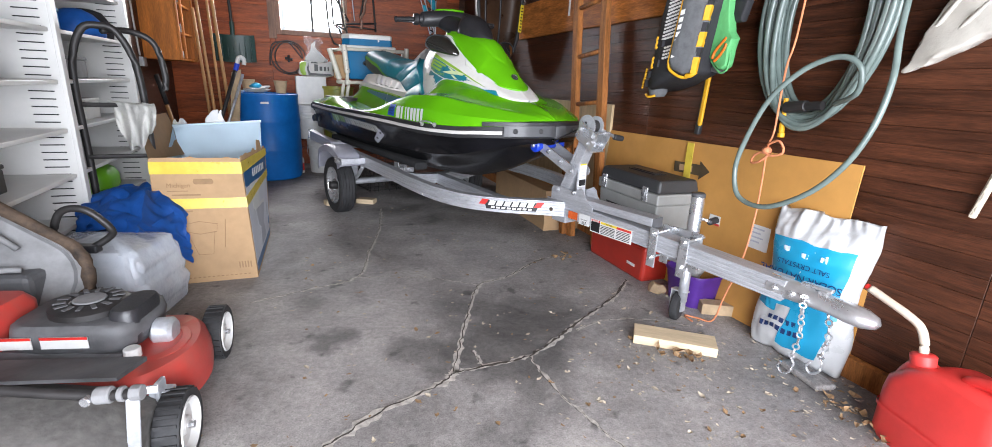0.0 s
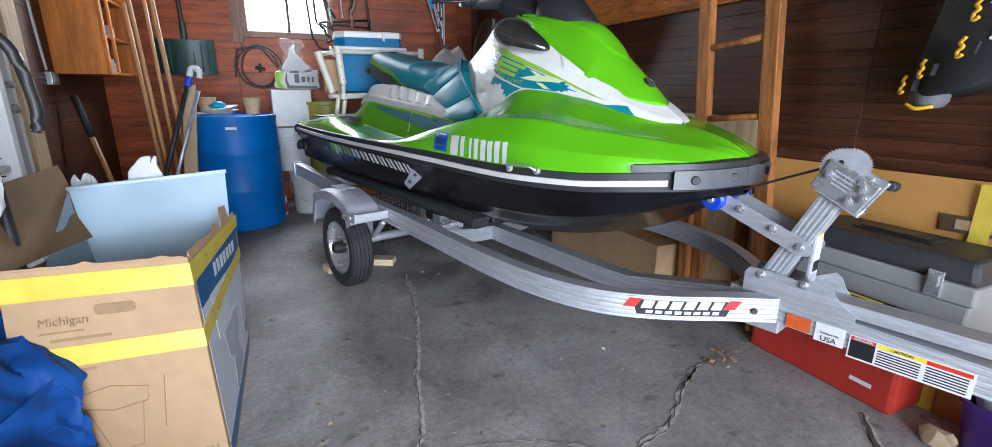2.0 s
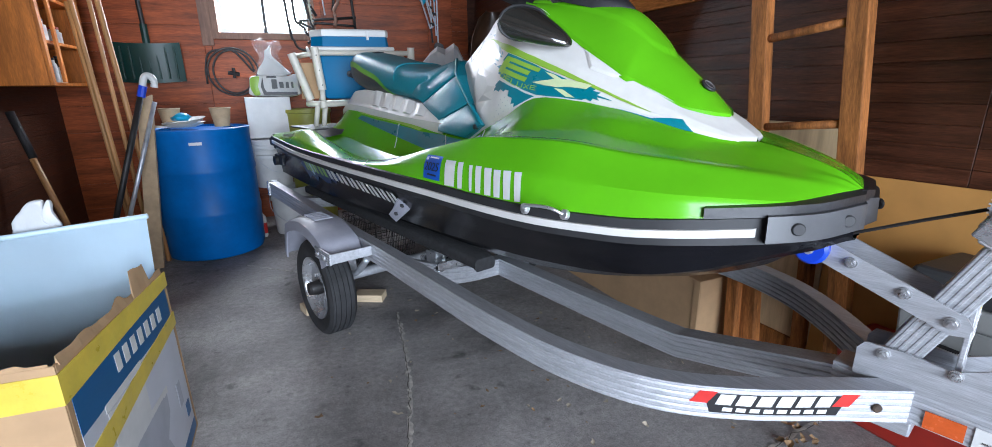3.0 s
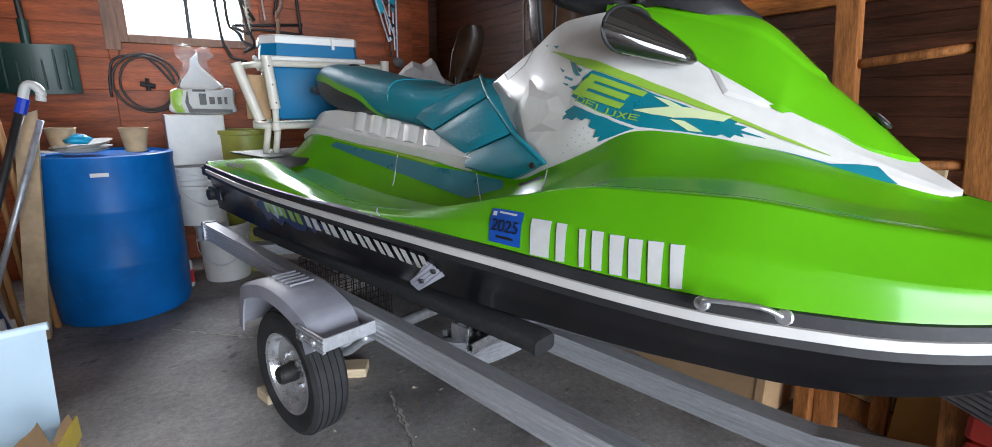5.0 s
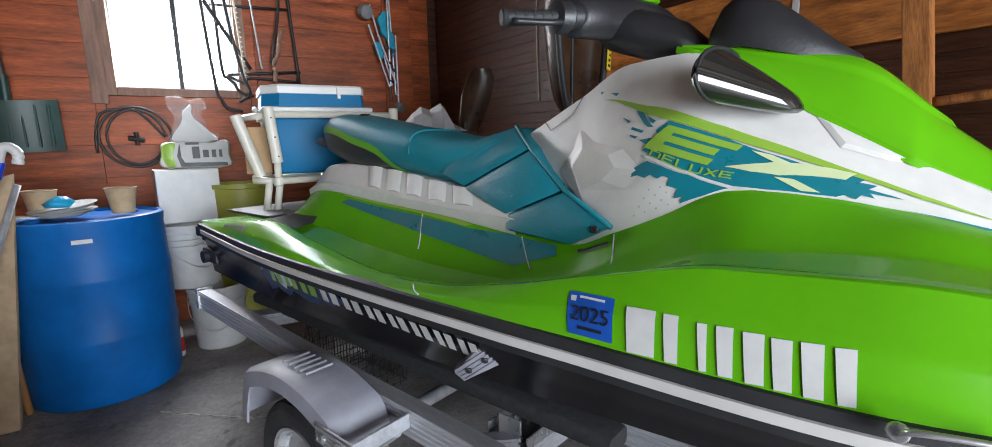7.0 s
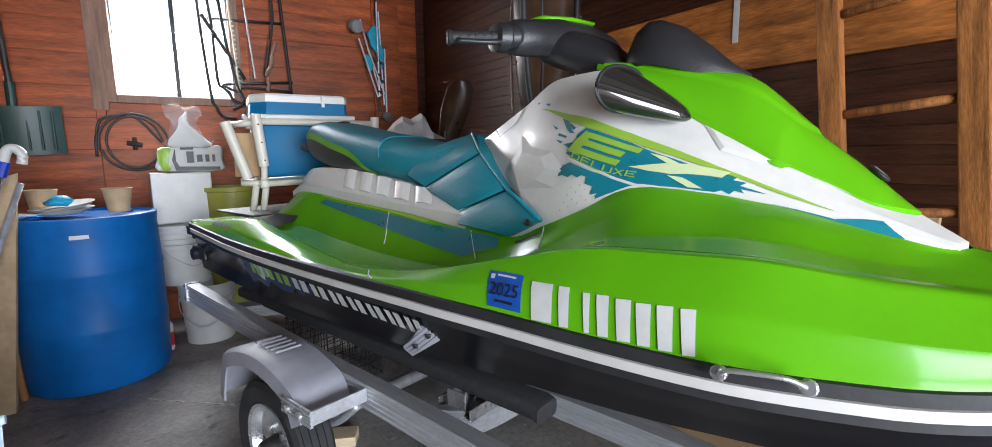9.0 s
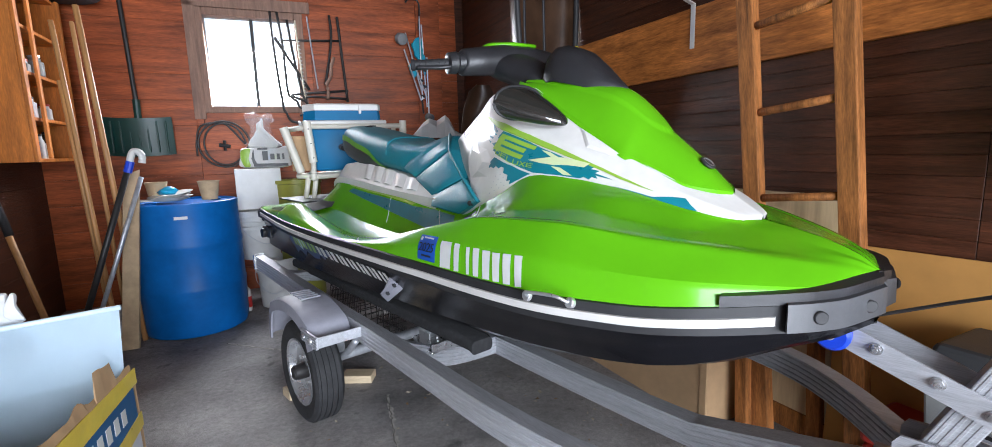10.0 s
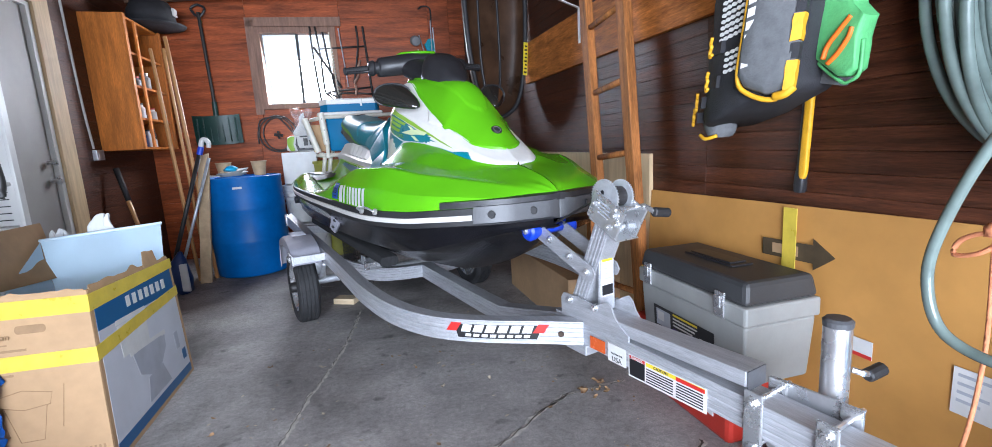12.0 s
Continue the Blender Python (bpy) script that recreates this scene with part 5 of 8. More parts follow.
for sgn in (-1, 1):
    part("post_side", prism([(.44, .437), (.44, .50), (.452, .518), (.52, .520), (.60, .51), (.655, .538), (.672, .525), (.685, .497), (.70, .480), (.74, .455), (.74, .437)], 0, .006), "alu", tr, "stepped aluminium side plate", m=Matrix.Translation((0, sgn * .044 + .003, 0)) @ pose(0, 0, 0, 90, 0, 0))
    for p in ((.488, .502), (.605, .505)):
        bolt(tr, (p[0], sgn * .047, p[1]), .0095, (0, sgn, 0))
    part("roller_arm", prism([(.30, .715), (.315, .738), (.335, .738), (.60, .632), (.612, .612), (.603, .592), (.578, .588), (.31, .692)], 0, .006), "alu", tr, "slotted roller arm", m=Matrix.Translation((0, sgn * .050 + .003, 0)) @ pose(0, 0, 0, 90, 0, 0))
    for p in ((.40, .692), (.50, .652), (.58, .614)):
        bolt(tr, (p[0], sgn * .054, p[1]), .0095, (0, sgn, 0))
part("strut", box(.600, -.031, .49, .610, .031, .735, .002), "alu", tr, "upright aluminium front plate")
part("winch_post", moved(join(box(-.031, -.033, 0, .031, .033, .31, .003), *[box(-.024 + .0135 * k, -.0342, .02, -.0175 + .0135 * k, .0342, .30, .001) for k in range(4)]), Matrix.Translation((.505, 0, .49)) @ pose(0, 0, 0, 0, 24, 0)), "alu", tr, "slanting aluminium winch post")
st = part("strut_sticker", box(.6103, -.024, .535, .6112, .024, .665), "paper", tr, "white warning label with plain bars")
part("sticker_header", box(.6113, -.022, .646, .6118, .022, .661), "yellow_ink", st)
part("sticker_footer", box(.6113, -.022, .540, .6118, .022, .572), "black_ink", st)
for k in range(3):
    part("sticker_bar", box(.6113, -.015, .59 + k * .016, .6118, .016 - .006 * k, .594 + k * .016), "box_grey", st)
for sgn in (-1, 1):
    part("roller", moved(turned([(.012, -.030), (.034, -.030), (.042, -.020), (.040, .0), (.030, .022), (.026, .030), (.012, .030)], 24), Matrix.Translation((.330, sgn * .074, .716)) @ Matrix.Scale(.86, 4) @ pose(0, 0, 0, 90 if sgn > 0 else -90, 0, 0)), "rollblue", tr, "blue bow roller", smooth=40)
part("roller_core", rod((.330, -.050, .716), (.330, .050, .716), .019, 16), "rollblue", tr, smooth=True)
part("roller_pin", rod((.330, -.110, .716), (.330, .110, .716), .010, 10, .002), "zinc", tr)
wi = part("winch", join(moved(box(-.07, -.045, -.045, .065, -.039, .045, .004), Matrix.Translation((.655, 0, .80)) @ pose(0, 0, 0, 0, 28, 0)), moved(box(-.07, .039, -.045, .065, .045, .045, .004), Matrix.Translation((.655, 0, .80)) @ pose(0, 0, 0, 0, 28, 0)),
                        moved(box(-.055, -.045, -.05, .072, .045, -.044, .003), Matrix.Translation((.655, 0, .80)) @ pose(0, 0, 0, 0, 28, 0))), "zinc", tr, "zinc-plated hand winch")
for y_, r_ in ((-.032, .052), (.034, .046)):
    part("winch_gear", moved(join(turned([(.0, -.003), (r_, -.003), (r_, .003), (0, .003)], 44), *[moved(box(r_ - .002, -.0016, -.0028, r_ + .0035, .0016, .0028), pose(0, 0, 0, 0, 0, k * 9)) for k in range(40)]), Matrix.Translation((.640, y_, .846)) @ pose(0, 0, 0, 90, 0, 0)), "galv", wi, "toothed gear disc", smooth=25)
part("gear_hole", rod((.634, -.0362, .862), (.634, -.0352, .862), .007, 14), "black_ink", wi)
part("winch_drum", rod((.640, -.028, .846), (.640, .030, .846), .030, 20), "rackblk", wi)
part("plate_print", moved(join(*[box(-.045 + .004 * k, -.0462, .022 - k * .011, .018 - .006 * (k % 2), -.0452, .026 - k * .011) for k in range(4)]), Matrix.Translation((.655, 0, .80)) @ pose(0, 0, 0, 0, 28, 0)), "box_grey", wi, "worn printed lines")
part("winch_strap", tube([(.625, 0, .855), (.50, 0, .80), (.36, 0, .735)], .004, 6), "rackblk", wi)
for p in ((.695, -.046, .80), (.668, -.046, .765), (.615, -.046, .83), (.70, -.046, .775)):
    bolt(wi, p, .0095)
part("crank", join(rod((.69, -.05, .815), (.69, .075, .815), .008, 10), rod((.69, .075, .815), (.725, .08, .80), .008, 8)), "zinc", wi)
part("crank_grip", rod((.725, .075, .80), (.725, .14, .79), .014, 12, .004), "blackrub", wi)

# jack with a swivel wheel
jk = part("jack", turned([(.0, .32), (.028, .32), (.028, .598), (.026, .606), (.0, .608)], 24), "zinc", tr, "zinc tongue jack tube", m=Matrix.Translation((1.20, .105, 0)), smooth=40)
part("inner_tube", cyl(.022, .10, .32, 18), "galv", jk, smooth=True)
part("jack_cap", turned([(.029, .594), (.030, .606), (.024, .612), (0, .613)], 20), "greyplas", jk)
part("jack_handle", join(rod((.028, .01, .50), (.045, .02, .495), .007, 8), rod((.045, .02, .495), (.05, .045, .488), .007, 8)), "zinc", jk)
part("jack_grip", rod((.046, .035, .485), (.056, .085, .492), .015, 10, .004), "blackrub", jk)
part("caster_fork", join(box(-.052, -.018, .05, -.046, .018, .145, .002), box(.006, -.018, .05, .012, .018, .145, .002), box(-.052, -.02, .145, .022, .02, .152, .002)), "galv", jk)
part("caster_wheel", moved(turned([(.0, -.02), (.055, -.02), (.066, -.014), (.068, 0), (.066, .014), (.055, .02), (0, .02)], 28), Matrix.Translation((-.02, 0, .069)) @ pose(0, 0, 0, 90, 0, 106)), "tyre", jk, "small black caster wheel", smooth=30)
for u in (1.11, 1.26):
    part("jack_clamp", join(box(u - .022, -.052, .27, u + .022, -.045, .45, .004), rod((u, -.05, .425), (u, .10, .425), .006, 8), rod((u, -.05, .315), (u, .10, .315), .006, 8), box(u - .022, .045, .27, u + .022, .052, .45, .004)), "zinc", tr)
    bolt(tr, (u, -.052, .425), .011)
    bolt(tr, (u, -.052, .315), .011)
part("jack_plate", box(1.09, .052, .29, 1.28, .060, .45, .004), "zinc", tr)


# stickers on the tongue and the side beam
def tongue_sticker(name, u0, u1, z0, z1, material, label="", off=.0):
    return part(name, box(u0, -.0415 - off, z0, u1, -.0400 - off, z1), material, tr, label)


tongue_sticker("reflector", .575, .640, .365, .405, "orange_ink", "orange reflector", .002)
tongue_sticker("label", .652, .725, .352, .408, "paper", "white maker's label", .0005)
tongue_sticker("label", .735, .99, .335, .402, "paper", "warning label", .0003)
tongue_sticker("label_panel", .739, .795, .340, .390, "black_ink", "", .001)
tongue_sticker("label_panel", .739, .795, .391, .400, "red_ink", "", .001)
tongue_sticker("label_panel", .80, .985, .388, .399, "yellow_ink", "", .001)
tongue_sticker("label_panel", .90, .985, .3875, .398, "red_ink", "", .0018)
for k in range(6):
    tongue_sticker("label_bar", .80, .89, .341 + k * .0075, .3445 + k * .0075, "black_ink", "", .001)
    tongue_sticker("label_bar", .90, .98, .341 + k * .0075, .3445 + k * .0075, "black_ink", "", .001)
text("label_text", "USA", .022, "black_ink", tr, Matrix.Translation((.688, -.0428, .363)) @ pose(0, 0, 0, 90, 0, 0))
text("label_text", "MADE IN THE", .0075, "black_ink", tr, Matrix.Translation((.688, -.0428, .380)) @ pose(0, 0, 0, 90, 0, 0))
text("label_text", "DANGER", .0105, "paper", tr, Matrix.Translation((.767, -.0433, .3955)) @ pose(0, 0, 0, 90, 0, 0))
text("label_text", "CAUTION", .0105, "black_ink", tr, Matrix.Translation((.85, -.0433, .3935)) @ pose(0, 0, 0, 90, 0, 0))
# the logo patch follows the bend of the starboard beam
BEAM = smooth_path([(u, -v, z) for u, v, z in MAIN], 24)
ARC = [0.0]
for a_, b_ in zip(BEAM, BEAM[1:]):
    ARC.append(ARC[-1] + (b_ - a_).length)
REF = min(range(len(BEAM)), key=lambda i: (BEAM[i] - Vector((.345, -.25, .405))).length)


def beam_at(s, z, off):
    """A point on the beam's outer flank, s metres along from the patch's middle."""
    d = ARC[REF] + s
    i = max(k for k in range(len(ARC) - 1) if ARC[k] <= d)
    p = BEAM[i].lerp(BEAM[i + 1], (d - ARC[i]) / (ARC[i + 1] - ARC[i]))
    t = (BEAM[i + 1] - BEAM[i]).normalized()
    n = Vector((t.y, -t.x, 0)).normalized()
    return p + n * (BWID / 2 + off) + Vector((0, 0, z))


def beam_patch(name, poly, off, material, parent, label=""):
    """poly: four corners (s, z), bottom left, bottom right, top right, top left."""
    (a, b, c, d) = poly
    return part(name, rings([[beam_at(lo[0] + (hi[0] - lo[0]) * k, lo[1] + (hi[1] - lo[1]) * k, off) for k in (0, 1)] for lo, hi in
                             [((a[0] + (b[0] - a[0]) * t, a[1]), (d[0] + (c[0] - d[0]) * t, d[1])) for t in lin(0, 1, 9)]], closed=False), material, parent, label)


lg = beam_patch("logo_patch", [(-.13, -.024), (.135, -.024), (.155, .024), (-.145, .024)], .0006, "black_ink", tr, "black logo patch with plain white bars")
for s0 in (-.172, .122):
    beam_patch("logo_bar", [(s0, -.002), (s0 + .036, -.002), (s0 + .056, .028), (s0 + .020, .028)], .0012, "red_ink", lg)
for k in range(6):
    s0 = -.120 + k * .041
    beam_patch("logo_letter", [(s0, -.003), (s0 + .032, -.003), (s0 + .042, .023), (s0 + .010, .023)], .0018, "white_ink", lg)
for k in range(8):
    s0 = -.105 + k * .028
    beam_patch("logo_letter", [(s0, -.019), (s0 + .020, -.019), (s0 + .022, -.009), (s0 + .002, -.009)], .0018, "white_ink", lg)
# brown bolt head on the beam's flank, not a marker lamp
pm = beam_at(.215, -.002, .0)
part("side_marker", rod(pm, pm + (beam_at(.215, -.002, .008) - pm), .010, 12, .002), "rusty", tr, "brown bolt head")


# ---- things along the right wall (x along the wall towards the doorway, y into the room) ----
def at_right(x, y, z=0, *r):
    return RIGHT @ pose(x, y, z, *r)


ld = thing("ladder", at_right(.415, .19, 0, 0, -5.7, 0), "rough pine ladder standing against the wall", "ladder")
part("stile", box(-.03, -.02, 0, .035, .02, 2.45, .004), "stud", ld)
part("stile", box(.30, -.02, 0, .365, .02, 2.45, .004), "stud", ld)
for z in (.31, .615, .92, 1.228, 1.534, 1.84, 2.14):
    part("rung", rod((.035, 0, z), (.30, 0, z), .014, 10), "stud", ld, smooth=True)
br = thing("shelf_bracket", at_right(-.12, .046, 1.73), "white metal shelf bracket screwed to the plank", "bracket")
part("leg", box(-.012, 0, -.19, .012, .006, .0, .002), "white_paint", br)
part("arm", moved(box(-.012, 0, -.006, .012, .24, .0, .002), pose(0, 0, 0, 24, 0, 12)), "white_paint", br)


def sheet(name, x0, x1, h, lean, y, material, label, h2=None, bend=0.0, seed=1):
    """A leaning sheet of cardboard: foot at y + lean, top at y."""
    h2 = h2 or h
    t = .006
    n, k = 18, 8
    rs = []
    for i in range(n):
        a = i / (n - 1)
        hh = h + (h2 - h) * a
        ring = []
        for side in (0, 1):
            for j in (range(k) if side == 0 else range(k - 1, -1, -1)):
                b = j / (k - 1)
                off = bend * noise.noise(Vector((a * 3 + seed, b * 2, seed)))
                ring.append(Vector((x0 + (x1 - x0) * a, y + lean * (1 - b) + off + side * t, hh * b + .002)))
        rs.append(ring)
    ob = part(name, rings(rs), material, None, smooth=40)
    ob.matrix_world = RIGHT
    return tagged(ob, label, "cardboard")


cs = sheet("cardboard_sheet", .56, 2.175, .765, .035, .028, "card_orange", "large orange-brown cardboard sheet leaning on the wall", .795, .012)
sheet("cardboard_sheet", 1.2, 2.285, .715, .012, .006, "card_orange", "cardboard sheet standing behind the larger one", .735, .006, 4)
part("tape_strip", box(1.300, .0545, .578, 1.348, .0565, .775), "tape", cs, "strip of yellow tape", m=Matrix())
part("tape_strip", box(1.285, .062, .0, 1.335, .0745, .30), "tape", cs)
ar = part("arrow_print", prism([(0, .0), (0, .055), (.185, .055), (.185, .075), (.255, .0275), (.185, -.02), (.185, 0)], 0, .0012), "faded_ink", cs, "printed arrow", m=pose(1.222, .0535, .612, 90, 0, 0) @ pose(0, 0, 0, 0, 0, 2))
part("arrow_box", box(.04, .012, -.0012, .135, .043, -.0004), "card", ar)
part("paper_label", box(1.78, .0595, .36, 1.88, .061, .47), "paper", cs, "white paper label with faint print")
for k in range(4):
    part("label_bar", box(1.79, .0612, .45 - k * .02, 1.85 - (k % 2) * .015, .062, .457 - k * .02), "box_grey", cs)
part("red_label", box(1.53, .0600, .40, 1.60, .0615, .45), "paper", cs)
part("red_label_bar", box(1.53, .0616, .40, 1.60, .0625, .41), "red_ink", cs)

# cardboard and lumber behind the watercraft
cb = thing("cardboard_box", at_right(-.75, .03), "folded brown cardboard box behind the trailer", "box")
part("panel", box(0, 0, 0, 1.02, .30, .30, .004), "card", cb)
part("tape_seam", box(.0, .12, .3003, 1.02, .17, .3012), "card_orange", cb)
part("edge_fold", box(.985, .298, .0, 1.018, .304, .30, .002), "card", cb, "creased corner")
for x, y in ((.33, .20), (.50, .03)):
    po = part("timber_post", box(0, 0, 0, .05, .04, .62, .004), "stud", None)
    po.matrix_world = at_right(x, y, 0, 0, -3)
    tagged(po, "rough pine offcut leaning by the wall", "post")
ply = part("pine_board", box(-1.0, .02, .0, .55, .04, .93, .003), "casing", None)
ply.matrix_world = at_right(0, 0)
tagged(ply, "long pale panel standing against the wall behind the trailer", "board")

# red case with the grey toolbox on it
rc = thing("red_tool_case", at_right(.76, .055), "red plastic case on the floor under the toolbox", "case")
part("body", box(0, 0, 0, .54, .185, .20, .018), "red_case", rc)
part("lid", box(-.004, -.004, .203, .544, .189, .288, .016), "red_case", rc)
part("badge", box(.40, .186, .07, .47, .189, .085), "paper", rc)
tb = thing("toolbox", at_right(.925, .068, .289), "grey plastic toolbox with charcoal lid and metal latches", "toolbox")


def taper(x0, x1, y0, y1, z0, z1, d, bevel):
    bm = box(x0, y0, z0, x1, y1, z1)
    for v in bm.verts:
        if v.co.z < (z0 + z1) / 2:
            v.co.x += d if v.co.x < (x0 + x1) / 2 else -d
            v.co.y += d if v.co.y < (y0 + y1) / 2 else -d
    if z0 > z1:
        for v in bm.verts:
            v.co.z = z0 + z1 - v.co.z
    bmesh.ops.bevel(bm, geom=bm.edges[:], offset=bevel, segments=2, affect="EDGES", profile=0.5)
    return bm


part("body", taper(.008, .522, .008, .257, 0, .188, .010, .008), "tool_grey", tb)
part("rim", box(.0, .0, .189, .53, .265, .246, .008), "tool_grey", tb, "pale grey rim")
part("lid", taper(.004, .526, .003, .263, .314, .247, .012, .014), "tool_lid", tb, "charcoal lid")
part("lid_handle", join(box(.14, .09, .314, .37, .17, .320, .004), box(.16, .10, .320, .35, .16, .325, .003)), "blackplas", tb)
for x in (.07, .435):
    la = part("latch", box(x - .020, .2655, .195, x + .020, .274, .272, .003), "zinc", tb, "nickel latch")
    part("latch_hook", box(x - .013, .2745, .225, x + .013, .282, .262, .002), "zinc", la)
part("side_label", moved(box(.09, -.0005, .045, .40, .001, .125), Matrix.Translation((0, .2515, .0)) @ pose(0, 0, 0, -3, 0, 0)), "black_ink", tb, "dark printed label")
for x0, x1, z0, z1, mk in ((.105, .185, .055, .115, "box_grey"), (.112, .150, .075, .108, "paper"), (.20, .245, .052, .068, "purple"), (.252, .30, .052, .068, "orange_ink"), (.20, .325, .114, .121, "yellow_ink")):
    part("label_patch", moved(box(x0, .0011, z0, x1, .0016 + .0003 * (mk == "paper"), z1), Matrix.Translation((0, .2515, .0)) @ pose(0, 0, 0, -3, 0, 0)), mk, tb)
for k in range(3):
    part("label_bar", moved(box(.20, .0012, .102 - k * .012, .325 - k * .012, .002, .107 - k * .012), Matrix.Translation((0, .2515, .0)) @ pose(0, 0, 0, -3, 0, 0)), "paper", tb)
part("label_bar", moved(box(.335, .0012, .05, .362, .002, .085), Matrix.Translation((0, .2515, .0)) @ pose(0, 0, 0, -3, 0, 0)), "paper", tb)
for k in range(12):
    part("body_rib", box(.07 + k * .03, .246, .004, .082 + k * .03, .253, .035, .002), "tool_grey", tb)

pb = thing("purple_bin", pose(2.545, 2.49, 0, 0, 0, 14), "small purple plastic bin on the floor", "bin")
part("shell", rings([[Vector((x * s, y * s, z)) for x, y in rrect(.21, .25, .06, 5)] for s, z in ((.80, 0), (.98, .155), (1.04, .157), (1.05, .164), (1.04, .17), (.97, .17), (.94, .155), (.78, .015))]), "purple", pb, smooth=40)
sc = thing("scrap_bag", pose(2.575, 2.565, .07), "crumpled pale wrapper lying in the purple bin", "wrapper")
part("film", crumple(turned([(.0, 0), (.05, .02), (.07, .08), (.05, .13), (0, .15)], 16), .03, 14, 2), "bagwhite", sc, smooth=True)

# salt bag
sb = thing("salt_bag", at_right(2.125, .105, 0, 4, 0, -8), "white and blue plastic bag of water softener salt", "bag")


def salt_at(a, b, side):
    """a across 0..1, b up 0..1."""
    w = .175 + .012 * math.sin(b * 9)
    puff = (1 - abs(2 * a - 1) ** 2.2) ** .6 * (1 - abs(2 * b - .92) ** 5 if b < .9 else (1 - b) * 6 * .55 + .05)
    x = (2 * a - 1) * w + .008 * noise.noise(Vector((a * 3, b * 5, side)))
    z = .605 * b + .022 * noise.noise(Vector((a * 5, b * 2, 4)))
    top = max(0, b - .78) / .22
    y = side * (.012 + .068 * max(0, puff)) + .010 * noise.noise(Vector((a * 7, b * 7, side * 3))) + top * .030 * noise.noise(Vector((a * 12, b * 5, 7))) + .006 * abs(noise.noise(Vector((a * 16 + b * 9, b * 14, side))))
    z -= top * .035 * abs(noise.noise(Vector((a * 4 + 1, 3, 3))))
    return Vector((x, y, max(.002, z)))


part("film", rings([[salt_at(a, b, 1) for a in lin(0, 1, 44)] + [salt_at(a, b, -1) for a in lin(1, 0, 44)] for b in lin(0, 1, 60)]), "bagwhite", sb, "white plastic film", smooth=True)


def salt_patch(name, a0, a1, b0, b1, material, off=.003, skew=0.0, label=""):
    return part(name, rings([[salt_at(a0 + (a1 - a0) * i + skew * (b - .5), b, 1) + Vector((0, off, 0)) for i in lin(0, 1, 14)] for b in lin(b0, b1, 16)], closed=False), material, sb, label, smooth=True)


# x grows towards the doorway; a = 0 is the bag's edge away from it
salt_patch("blue_panel", .05, .90, .36, .80, "bag_blue", .003, label="bright blue printed panel")
salt_patch("blue_panel", .50, .92, .08, .40, "bag_blue", .003, .3)
salt_patch("blue_panel", .06, .28, .30, .42, "bag_blue", .003)
for i, (body, size, b, a) in enumerate((("SOLAR NATURAL", .040, .575, .48), ("SALT CRYSTALS", .028, .650, .48))):
    p = salt_at(a, b, 1)
    text("bag_text", body, size, "navy", sb, Matrix.Translation((p.x, p.y + .010, p.z)) @ Matrix(((-1, 0, 0, 0), (0, 0, 1, 0), (0, -1, 0, 0), (0, 0, 0, 1))))
for k in range(7):
    salt_patch("brand_bar", .16 + k * .065, .205 + k * .065, .17, .205, "navy", .004, label="plain dark bar")
for k in range(5):
    salt_patch("brand_bar", .24 + k * .065, .285 + k * .065, .235, .27, "navy", .004, label="plain dark bar")
for k, (a, b) in enumerate(((.22, .72), (.42, .70), (.62, .71))):
    salt_patch("crystal_print", a, a + .07, b, b + .03, "tote", .004)

# fuel can
gc = thing("fuel_can", at_right(2.72, .20, 0, 0, 0, 16), "red plastic fuel can with a pale spout", "fuel can")
GCW = [(.0, .17), (.02, .185), (.15, .185), (.20, .178), (.245, .145), (.265, .11)]
part("body", rings([[Vector((x * w / .185 + (.0 if z < .2 else .015 * (z - .2) / .06), y * (w / .185) ** .6, z)) for x, y in rrect(.37, .25, .06, 5)] for z, w in GCW]), "gas_red", gc, smooth=45)
part("body_ridge", rings([[Vector((x, y, z)) for x, y in rrect(.378, .258, .06, 5)] for z in (.10, .112)], caps=False), "gas_red", gc, smooth=45)
part("grip", tube(smooth_path([(.14, 0, .19), (.13, 0, .27), (.06, 0, .29), (-.01, 0, .275), (-.03, 0, .25)], 6), .018, 10), "gas_red", gc, "moulded carrying handle", smooth=True)
part("shoulder", rings([[Vector((-.125 + x * w, .03 + y * w, z)) for x, y in rrect(.10, .10, .04, 4)] for z, w in ((.19, 1.3), (.225, 1.05), (.25, .8), (.262, .6))]), "gas_red", gc, smooth=45)
part("cap", moved(turned([(.0, 0), (.032, 0), (.034, .030), (.028, .036), (.016, .038), (0, .038)], 20), Matrix.Translation((-.128, .037, .255)) @ pose(0, 0, 0, 0, -14, 0)), "gas_red", gc, "red screw cap", smooth=40)
part("spout", tube(smooth_path([(-.135, .038, .285), (-.142, .040, .325), (-.160, .046, .365), (-.20, .058, .388), (-.26, .075, .408), (-.315, .091, .426)], 6), .0125, 12), "spout", gc, "translucent angled spout", smooth=True)
part("spout_tip", rod((-.312, .090, .425), (-.328, .095, .430), .010, 10), "red_ink", gc)
